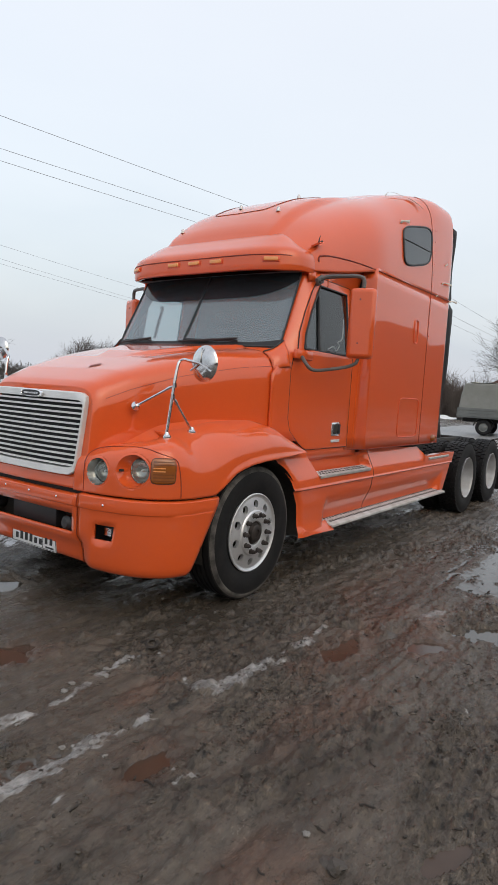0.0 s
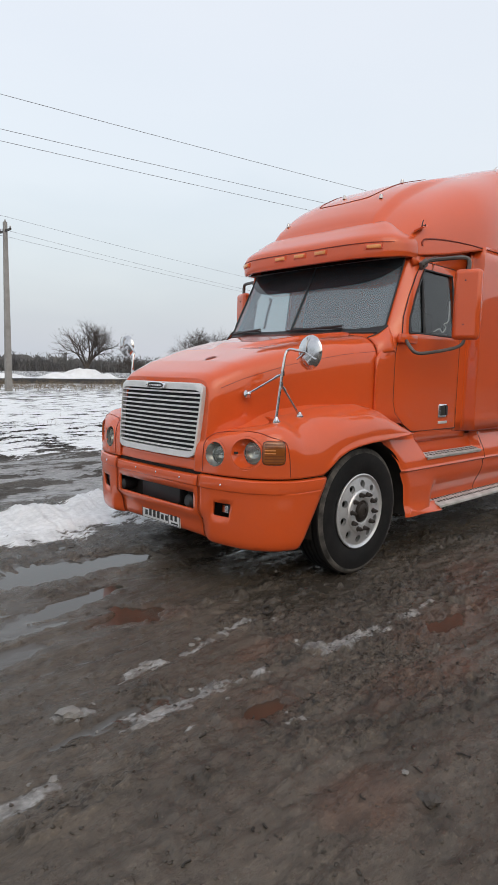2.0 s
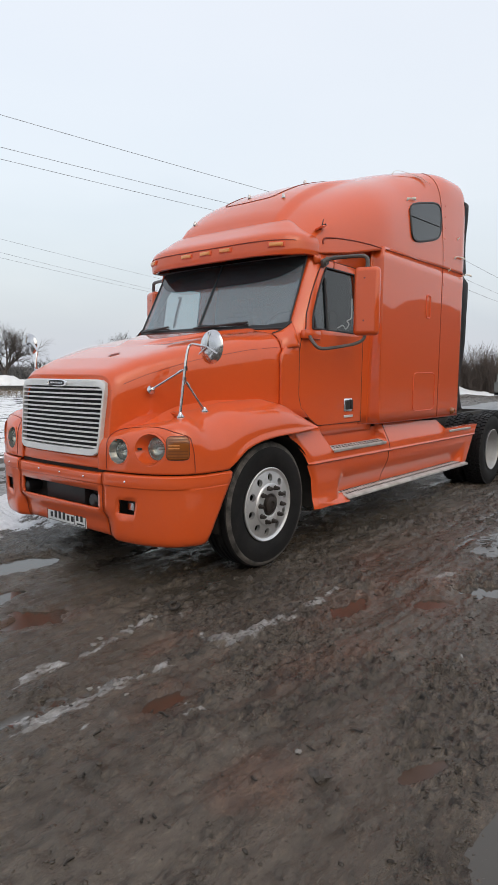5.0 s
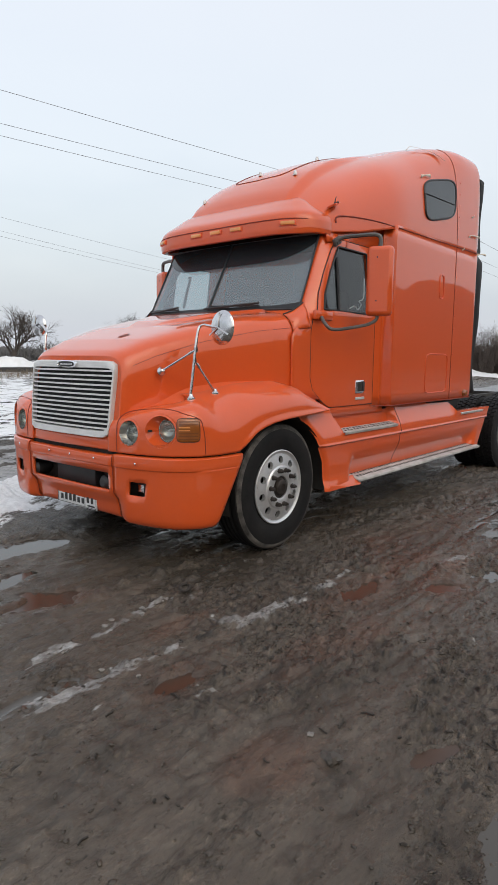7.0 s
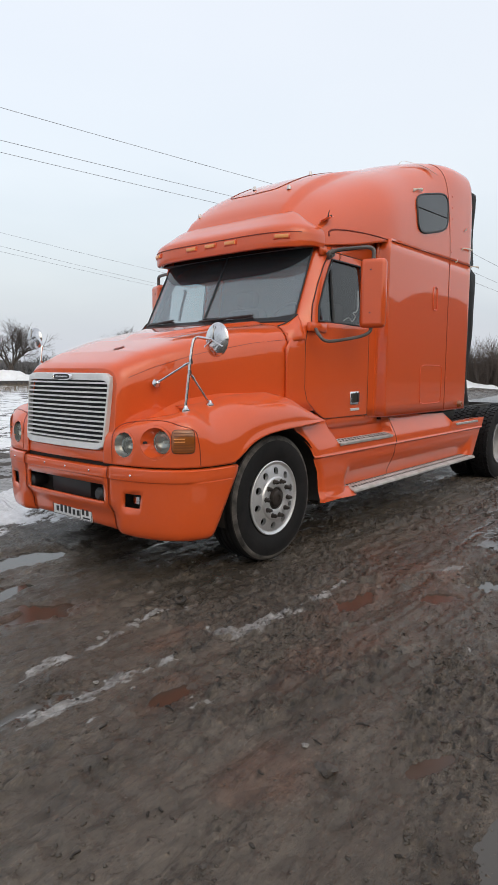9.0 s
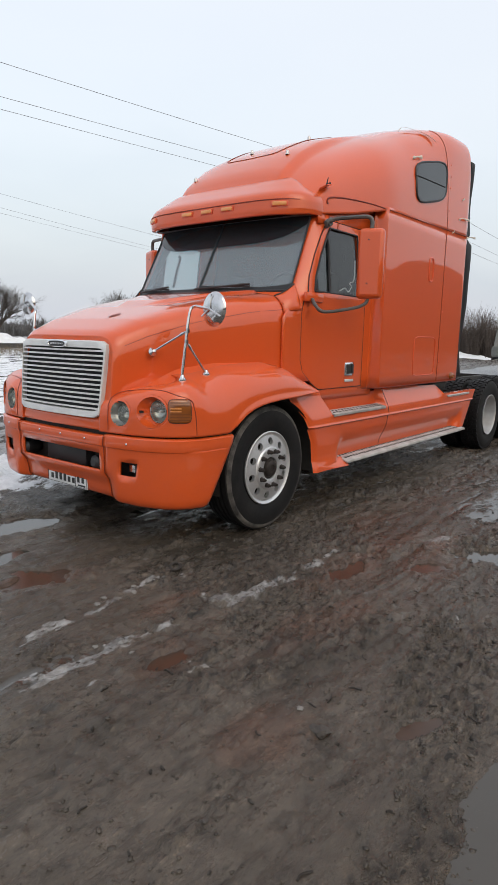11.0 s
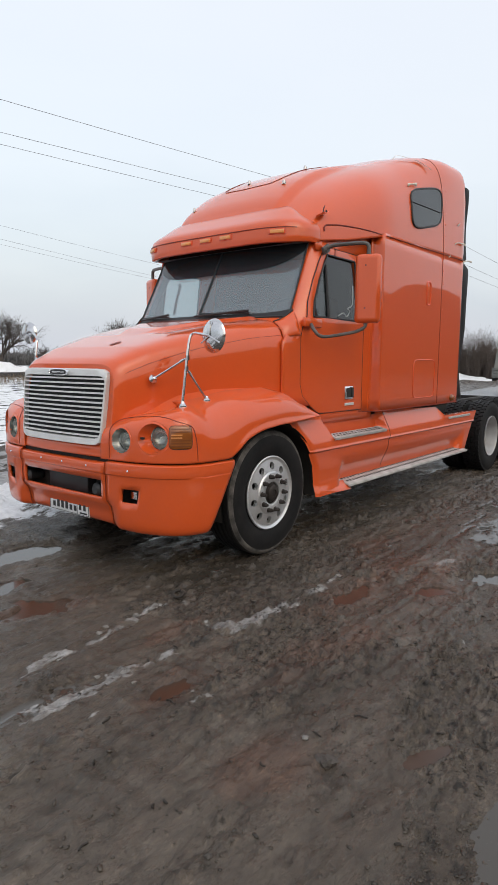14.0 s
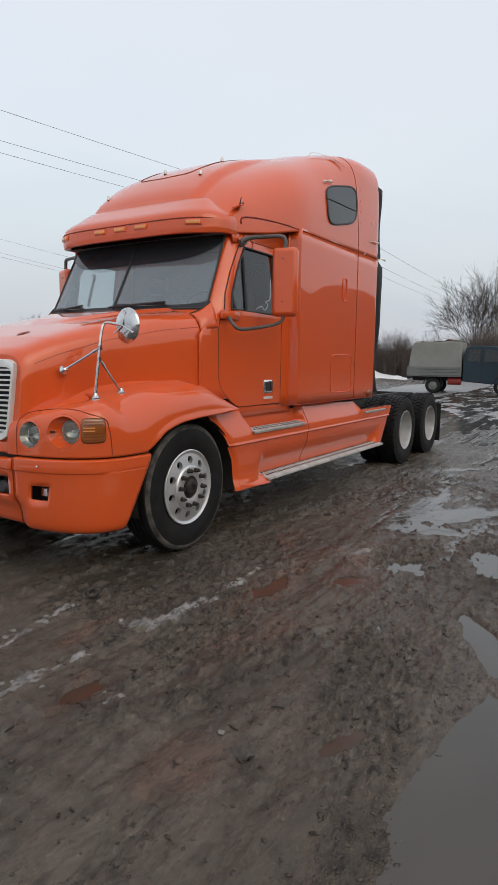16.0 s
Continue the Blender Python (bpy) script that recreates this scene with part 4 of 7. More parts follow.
def front_lamp(ly, z, rim, cy, r, depth, side, well_mat, well_label):
    """A round lamp that faces straight ahead, in a well of the rounded fender corner."""
    turn = [2 * math.pi * k / 48 for k in range(49)]
    lip = sheet(lambda k, a: lamp_skin(ly + rim * k * math.cos(a) / 1.04, z + rim * k * math.sin(a), side, 0.002 - 0.006 * max(0, k - 1.03) / 0.06), [0.955, 0.975, 1.03, 1.09], turn)
    b = part("headlamp", lip, PAINT, truck, "round clear headlamp sunk in the orange fender")
    c = lamp_skin(cy + r, z, side, 0)
    m = Matrix.Translation((c.x + depth, side * cy, z)) @ facing((-1, side * 0.12, 0.03))

    def well(f, a):
        p = lamp_skin(ly + rim * 0.96 * math.cos(a) / 1.04, z + rim * 0.96 * math.sin(a), side, 0.002)
        ring = Vector((c.x + depth + 0.012 + 0.12 * r * 1.04 * math.cos(a), side * (cy + r * 1.04 * math.cos(a)), z + r * 1.04 * math.sin(a)))
        return p.lerp(ring, f) + Vector((0.010 * math.sin(f * math.pi), 0, 0))
    part("lamp_well", sheet(well, [0, 0.15, 0.4, 0.7, 1.0], turn), well_mat, b, well_label)
    part("lamp_ring", lathe([(r * 1.05, -0.02), (r * 1.05, 0.004), (r * 0.99, 0.008), (r * 0.95, -0.01)], m, 40), CHROME, b)
    part("reflector", lathe([(r * 0.96, -0.001), (r * 0.86, -0.02), (r * 0.6, -0.045), (r * 0.22, -0.058), (0, -0.06)], m, 40), LAMP_BOWL, b)
    part("bulb", lathe([(0, 0.0), (r * 0.10, -0.004), (r * 0.13, -0.02), (r * 0.10, -0.058)], m, 16), WHITE, b)
    part("lens", lathe([(r * 0.96, 0.004), (r * 0.75, 0.014), (r * 0.4, 0.021), (0, 0.024)], m, 40), LENS, b)
    return b


for s in (-1, 1):
    outer = front_lamp(0.945, 1.03, 0.108, 0.962, 0.082, 0.010, s, PAINT, "orange lamp well")
    part("well_slot", box(-1.118, -1.100, s * 0.858, s * 0.884, 1.022, 1.036), DARK, outer)
    front_lamp(0.703, 1.003, 0.092, 0.718, 0.070, 0.030, s, LAMP_BOWL, "grey lamp well")
    # corner turn signal
    a0, a1 = s_at_y(1.072), s_at_x(-0.918)

    def lamp_at(a, z, o):
        x, y, nx, ny = plan(a)
        o = o - fender_set_back(a, z)
        return x + nx * o, s * (y + ny * o), z
    a0, a1 = a0 - 0.23 * (a1 - a0), a1 + 0.11 * (a1 - a0)
    am, ah = (a0 + a1) / 2, (a1 - a0) / 2

    def signal(r, q, o, n=6):
        sn, c = se(q, n)
        return lamp_at(am + ah * r * c, 1.040 + 0.080 * r * sn, o)
    turns = span(0, 2 * math.pi, 48)
    part("signal_surround", sheet(lambda r, q: signal(r, q, 0.003), [0.3, 0.9, 1.04], turns), DARK, truck)
    tl = part("turn_signal", sheet(lambda r, q: signal(r, q, 0.012 - 0.009 * smoothstep(0.90, 1.0, r)), [0.02, 0.3, 0.6, 0.85, 0.93, 0.97, 1.0], turns), AMBER, truck, "square amber corner lamp with rounded edges")
    for k in range(7):
        z = 0.980 + 0.020 * k
        part("lens_rib", sheet(lambda a, q: lamp_at(a, z + q, 0.0135), span(a0 + 0.014, (a1 - 0.014) if k not in (3, 4) else am + 0.01, 8), [-0.0035, 0.0035]), AMBER_LIGHT if k in (3, 4) else AMBER_DARK, tl)
    fx, fy, nx, ny = plan(s_at_y(0.79))
    fog = part("fog_lamp", box(fx + 0.045, fx + 0.10, s * 0.72, s * 0.86, 0.575, 0.645, bevel=0.012), BLACK, truck, "small fog lamp sunk in its bumper hole")
    part("lens", box(fx + 0.038, fx + 0.045, s * 0.735, s * 0.80, 0.585, 0.635), STAY, fog)

# number plate with plain bars for its characters
PX = -1.122
plate = part("number_plate", box(PX, PX + 0.008, -0.26, 0.26, 0.365, 0.478, bevel=0.002), WHITE, truck, "white number plate with a black rim and plain bars")
for y0, y1, z0, z1 in ((-0.255, 0.255, 0.370, 0.373), (-0.255, 0.255, 0.470, 0.473), (-0.255, -0.252, 0.370, 0.473), (0.252, 0.255, 0.370, 0.473), (-0.112, -0.109, 0.370, 0.473)):
    part("rim_line", box(PX - 0.0025, PX - 0.0002, y0, y1, z0, z1), INK, plate)
for k in range(6):
    y, h = 0.212 - 0.056 * k, (0.058 if k in (1, 2, 3) else 0.042)
    part("character_bar", box(PX - 0.0025, PX - 0.0002, y - 0.032, y, 0.393, 0.393 + h), INK, plate)
for k in range(2):
    part("character_bar", box(PX - 0.0025, PX - 0.0002, -0.135 - 0.055 * k - 0.028, -0.135 - 0.055 * k, 0.408, 0.408 + 0.048), INK, plate)
part("character_bar", box(PX - 0.0025, PX - 0.0002, -0.235, -0.145, 0.380, 0.392), INK, plate)

# ---- cab ----
DOOR_F = [(1.09, 0.82), (1.12, 0.75), (1.17, 0.67), (1.264, 0.562), (1.37, 0.527), (1.77, 0.528), (1.86, 0.55), (1.95, 0.607), (2.086, 0.632), (2.286, 0.731), (2.493, 0.862), (2.60, 0.965)]
DOOR_R = 1.565


def side_y(x, z):
    w = 1.10 - 0.055 * smoothstep(0.95, 0.3, x)
    if z > 1.95:
        w -= 0.085 * (z - 1.95) / 0.65
    return w


def pillar(z):
    """Where the windscreen ends at the side."""
    f = (z - 1.95) / 0.63
    return 0.49 + 0.32 * f, 0.961 - 0.035 * f


for s in (-1, 1):
    def front_strip(u, z):
        xb = curve_at(DOOR_F, z) + 0.04
        if z < 1.721:
            xa, ya = 0.29, side_y(0.29, z)
        elif z < 1.95:
            f = (z - 1.72) / 0.23
            xa, ya = 0.29 + 0.20 * f, side_y(0.29, z) - (side_y(0.29, z) - 0.961) * f ** 1.6
        else:
            xa, ya = pillar(z)
        x = xa + (xb - xa) * u
        y = ya + (side_y(xb, z) - ya) * min(1, 1.25 * u) ** (0.7 + 0.4 * smoothstep(2.0, 1.8, z))
        return x, s * y, z
    zs = span(1.18, 1.72, 6) + span(1.74, 1.93, 9) + span(1.95, 2.64, 14)
    thick(part("cowl_side", sheet(front_strip, span(0, 1, 8), zs), PAINT, truck), 0.02)
    # flared foot of the pillar, which meets the corner of the hood
    def cowl_foot(a, b):
        h = Vector(hood(1, -0.475 - 0.112 * a))
        h = Vector((h.x - 0.006, s * (abs(h.y) + 0.006), h.z + 0.008))
        q = Vector(front_strip(0.05 + 0.77 * a, 2.01 - 0.222 * a))
        q = Vector((q.x - 0.007, q.y + s * 0.007, q.z + 0.003))
        p = h.lerp(q, b)
        bulge = math.sin(math.pi * b)
        full = 0.024 * bulge * math.sin(math.pi * (0.12 + 0.70 * a))
        return p.x - 0.45 * full, p.y + s * 0.75 * full, p.z + 0.5 * full - 0.018 * bulge * (1 - a) ** 2
    thick(part("pillar_foot", sheet(cowl_foot, span(0, 1, 12), span(0, 1, 10)), PAINT, truck), 0.012)
    part("screen_seal", tube([cowl_foot(0, b) for b in span(0, 1, 8)], 0.007, 6), BLACK, truck)
    thick(part("cab_rear_panel", sheet(lambda x, z: (x, s * (side_y(x, z) - 0.004), z), span(DOOR_R - 0.04, 1.86, 6), span(1.07, 2.82, 14)), PAINT, truck), 0.02)
    thick(part("cab_header", sheet(lambda x, q: (x, s * (side_y(x, 2.6) - 0.006 + q * (0.075 * smoothstep(1.05, 1.65, x) - 0.035 * smoothstep(1.3, 0.9, x))), 2.56 + (0.20 + 0.10 * smoothstep(1.1, 1.7, x)) * q), span(0.84, 1.80, 16), [0, 0.3, 0.6, 1.0]), PAINT, truck), 0.02)
    thick(part("cab_sill", sheet(lambda x, z: (x, s * (side_y(x, z) - 0.008), z), span(0.70, 1.80, 10), span(1.0, 1.16, 2)), PAINT, truck), 0.02)

    # door with its window opening
    def door_at(q, z):
        xf = curve_at(DOOR_F, z)
        marks = [xf, xf + 0.085, xf + 0.20, DOOR_R - 0.45, DOOR_R - 0.085, DOOR_R]
        k = min(4, int(q))
        x = marks[k] + (marks[k + 1] - marks[k]) * (q - k)
        return x, s * (side_y(x, z) + 0.004), z
    zs = [1.10, 1.12, 1.145, 1.17, 1.20, 1.235, 1.264, 1.30, 1.335, 1.37, 1.45, 1.6, 1.77, 1.86, 1.91, 1.96, 2.03, 2.09, 2.18, 2.28, 2.38, 2.46, 2.53, 2.60]
    door = rounded(thick(part("door", sheet(door_at, [0, 0.5, 1, 2, 3, 4, 4.5, 5], zs, lambda q, z: 1 < q < 4 and 1.96 < z < 2.53), PAINT, truck, "orange cab door with a dark window"), 0.03), 0.004)
    outline = [(curve_at(DOOR_F, z), z) for z in zs] + [(DOOR_R, z) for z in zs[::-1]]
    loop = [Vector((x, s * (side_y(x, z) + 0.002), z)) for x, z in outline]
    part("door_gap", tube(loop + [loop[0]], 0.0045, 5), DARK, truck)
    wo = [(curve_at(DOOR_F, z) + 0.085, z) for z in (1.96, 2.03, 2.09, 2.18, 2.28, 2.38, 2.46, 2.53)] + [(DOOR_R - 0.085, z) for z in (2.53, 2.4, 2.25, 2.1, 1.96)]
    loop = [Vector((x, s * (side_y(x, z) + 0.006), z)) for x, z in wo]
    part("window_seal", tube(loop + [loop[0]], 0.010, 6), BLACK, door)
    part("window_glass", sheet(lambda q, z: (curve_at(DOOR_F, z) + 0.08 + (DOOR_R - 0.16 - curve_at(DOOR_F, z)) * q, s * (side_y(1.0, z) - 0.006), z), span(0, 1, 6), span(1.955, 2.535, 12)), GLASS_DARK, door, "dark tinted side window")
    part("vent_bar", tube([(0.915 + 0.06 * (z - 1.96), s * (side_y(1.0, z) + 0.002), z) for z in (1.96, 2.43)], 0.012, 6), BLACK, door)
    part("vent_pane", sheet(lambda q, z: (curve_at(DOOR_F, z) + 0.082 + max(0.004, 0.915 + 0.06 * (z - 1.96) - curve_at(DOOR_F, z) - 0.082) * q, s * (side_y(1.0, z) - 0.012), z), span(0, 1, 3), span(1.96, 2.43, 8)), GLASS_BAND, door, "smoked quarter pane")
    part("pillar_trim", sheet(lambda q, z: (pillar(z)[0] + 0.03 + (curve_at(DOOR_F, z) + 0.06 - pillar(z)[0]) * q, s * (pillar(z)[1] - 0.02 + (side_y(1.0, z) - 0.05 - pillar(z)[1]) * q), z), span(0, 1, 4), span(1.96, 2.56, 8)), TRIM, truck)
    # recessed latch, name strip, grab bar
    pan = part("latch_plate", box(1.225, 1.395, s * (side_y(1.3, 1.3) + 0.002), s * (side_y(1.3, 1.3) + 0.016), 1.21, 1.335, bevel=0.008), CHROME, door, "chrome door latch plate")
    part("latch_cup", box(1.255, 1.335, s * (side_y(1.3, 1.3) + 0.014), s * (side_y(1.3, 1.3) + 0.0185), 1.228, 1.318, bevel=0.002), DARK, pan)
    part("latch_paddle", box(1.335, 1.375, s * (side_y(1.3, 1.3) + 0.014), s * (side_y(1.3, 1.3) + 0.026), 1.228, 1.318, bevel=0.004), BLACK, pan)
    part("door_strip", box(1.235, 1.40, s * (side_y(1.3, 1.2) + 0.002), s * (side_y(1.3, 1.2) + 0.012), 1.15, 1.175, bevel=0.003), GREY, door)
    base = side_y(1.0, 1.85)
    bar = bend([(0.60, s * (base + 0.02), 1.885), (0.565, s * (base + 0.08), 1.83), (0.59, s * (base + 0.12), 1.785), (0.70, s * (base + 0.15), 1.785), (0.95, s * (base + 0.22), 1.825), (1.03, s * (base + 0.26), 1.85), (1.06, s * (base + 0.29), 1.88), (1.07, s * (base + 0.30), 1.93)], 5)
    part("mirror_brace", tube(bar, 0.015, 8), ARM, door, "grey bent tube bracing the mirror")
    part("mirror_bracket", box(0.53, 0.80, s * (side_y(0.6, 1.88)), s * (side_y(0.6, 1.88) + 0.045), 1.865, 1.945, bevel=0.015), PAINT, door)

# windscreen in two panes
def screen(y, f, o=0.0):
    """y: -1..1 across, f: 0 foot to 1 head, o: metres to the front"""
    z = 1.95 + 0.66 * f
    half = 0.961 - 0.035 * f
    x = 0.36 + 0.36 * f + (0.13 - 0.03 * f) * abs(y) ** 2.4
    return x - o, half * y, z + 0.3 * o


for s in (-1, 1):
    part("windscreen", sheet(lambda y, f: screen(s * y, f), span(0.012, 1, 14), span(0, 1.1, 9)), GLASS, truck, "grey windscreen pane")
part("screen_divider", tube([screen(0, f, 0.004) for f in span(0, 1, 6)], 0.012, 6), BLACK, truck)
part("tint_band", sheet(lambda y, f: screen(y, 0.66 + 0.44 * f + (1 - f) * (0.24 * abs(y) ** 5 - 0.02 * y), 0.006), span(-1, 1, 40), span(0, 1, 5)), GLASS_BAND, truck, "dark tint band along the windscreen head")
for s in (-1, 1):
    part("screen_seal", tube([screen(s, f, 0.003) for f in span(0, 1, 8)], 0.009, 6), BLACK, truck)
part("screen_foot_seal", tube([screen(y, 0.0, 0.005) for y in span(-1, 1, 24)], 0.013, 6), BLACK, truck)
part("cowl_panel", sheet(lambda y, q: (screen(y, 0)[0] + 0.004 - 0.15 * q, screen(y, 0)[1] * (1 + 0.05 * q), 1.953 - 0.07 * q - 0.05 * q * abs(y) ** 6), span(-1, 1, 40), [0, 0.3, 0.6, 1]), PAINT, truck)
part("screen_frit", sheet(lambda y, f: screen(y, f + 0.05 * abs(y) ** 8 * (f > 0.01), 0.004), span(-1, 1, 40), [0.0, 0.02, 0.055]), INK, truck, "black border along the windscreen foot")
for y0, y1 in ((0.90, 0.42), (0.02, -0.62)):
    w = part("wiper", tube(bend([Vector(screen(y0 if k == 0 else y1, 0.03 + 0.05 * k, 0.04)) for k in (0, 1)], 6), 0.010, 6), BLACK, truck, "black wiper lying along the windscreen foot")
    part("blade", tube([screen(y0 + (y1 - y0) * f, 0.075 - 0.02 * f, 0.022) for f in span(0.05, 1.0, 8)], 0.008, 6), BLACK, w)

# ---- sleeper and roof ----
SL_Y, SL_R = 1.20, 3.95
for s in (-1, 1):
    def sleeper(q, z):
        x = q
        y = SL_Y - 0.10 * (1 - smoothstep(1.735, 1.775, x)) - 0.015 * smoothstep(SL_R - 0.03, SL_R, x) ** 2
        return x, s * y, z
    xs = [1.70, 1.725, 1.735, 1.742, 1.75, 1.757, 1.765, 1.775, 1.80] + span(1.84, 3.84, 20) + [3.88, 3.91, 3.935, 3.95]
    thick(part("sleeper_side", sheet(sleeper, xs, span(1.065, 2.83, 14)), PAINT, truck, "orange sleeper side panel"), 0.02)
    # riveted seams, cover strip, hatch
    part("panel_seam", tube([(3.26, s * (SL_Y + 0.001), z) for z in span(1.08, 2.84, 6)], 0.0045, 5), SEAM_SHADE, truck)
    part("panel_seam", tube([(1.80 + 2.13 * f, s * (SL_Y + 0.001), 2.805 + 0.035 * f) for f in span(0, 1, 8)], 0.0055, 5), SEAM_SHADE, truck)
    part("panel_seam", tube([(1.60 + 2.32 * f, s * ((side_y(1.6, 1.1) if f < 0.06 else SL_Y) + 0.001), 1.072) for f in span(0, 1, 14)], 0.005, 5), SEAM_SHADE, truck)
    for k in range(12):
        part("rivet", lathe([(0.010, 0), (0.007, 0.005), (0, 0.006)], Matrix.Translation((3.30, s * SL_Y, 1.16 + 0.148 * k)) @ facing((0, s, 0)), 8), PAINT_DULL, truck)

    def ring_tube(x0, x1, z0, z1, n, r, mat, name, parent, lab=""):
        pts = []
        for k in range(41):
            sn, c = se(2 * math.pi * k / 40, n)
            pts.append(((x0 + x1) / 2 + (x1 - x0) / 2 * c, s * (SL_Y + 0.002), (z0 + z1) / 2 + (z1 - z0) / 2 * sn))
        return part(name, tube(pts, r, 5), mat, parent, lab)
    ring_tube(2.56, 3.15, 1.17, 1.60, 9, 0.006, PAINT_DULL, "hatch_rim", truck, "rounded luggage hatch outline")
    ring_tube(2.83, 2.94, 2.22, 2.47, 5, 0.010, PAINT_DULL, "vent_rim", truck, "narrow oval side vent")
    part("side_marker", lathe([(0.045, 0), (0.045, 0.02), (0.03, 0.05), (0, 0.06)], Matrix.Translation((3.72, s * 1.19, 1.13)) @ facing((0, s, 0)), 16), AMBER, truck, "amber side marker lamp")

rear = sheet(lambda y, z: (SL_R - 0.01, y, z), span(-1.185, 1.185, 6), span(1.06, 2.86, 6))
part("sleeper_back", rear, PAINT, truck)
part("cab_floor", box(0.45, 3.90, -1.08, 1.08, 1.03, 1.09), DARK, truck)

R_W = [(0.58, 0.80), (0.66, 0.90), (0.80, 0.972), (0.88, 0.995), (0.94, 1.012), (1.0, 1.028), (1.3, 1.08), (1.7, 1.165), (1.9, 1.195), (2.4, 1.20), (3.88, 1.20), (3.95, 1.185)]
R_T = [(0.58, 2.80), (0.66, 2.86), (0.75, 2.96), (0.9, 3.10), (1.05, 3.22), (1.2, 3.31), (1.5, 3.45), (2.0, 3.64), (2.5, 3.81), (3.0, 3.945), (3.4, 3.99), (3.75, 3.99), (3.87, 3.985), (3.95, 3.955)]
R_B = [(0.58, 2.65), (0.9, 2.645), (1.3, 2.70), (1.8, 2.80), (3.95, 2.84)]
R_N = [(0.58, 2.6), (1.0, 2.9), (1.6, 3.2), (2.4, 4.0), (3.0, 5.8), (3.4, 9.0), (3.95, 11.0)]


def smooth_at(keys, x, w=0.10):
    return sum(curve_at(keys, x + w * d) for d in (-1, -0.5, 0, 0.5, 1)) / 5


def roof_dims(x):
    w = 0.10 if 0.75 < x < 3.7 else 0.02
    return smooth_at(R_W, x, w), smooth_at(R_T, x, w), curve_at(R_B, x), smooth_at(R_N, x, w)


def roof_lean(x):
    return 0.045 - 0.033 * smoothstep(2.7, 3.7, x)


def roof(x, v):
    w, zt, zb, n = roof_dims(x)
    sn, c = se((v + 1) * math.pi / 2, n)
    y, z = -w * c * (1 - roof_lean(x) * sn ** 1.5), zb + (zt - zb) * sn
    # raised wind deflector panel
    z += 0.062 * smoothstep(0.67, 0.60, abs(y)) * smoothstep(0.70, 0.80, x) * smoothstep(2.3, 1.4, x)
    return x, y, z


def roof_y(x, z):
    w, zt, zb, n = roof_dims(x)
    f = min(1.0, max(0.0, (z - zb) / (zt - zb)))
    return w * max(0.0, 1 - f ** n) ** (1 / n) * (1 - roof_lean(x) * f ** 1.5)


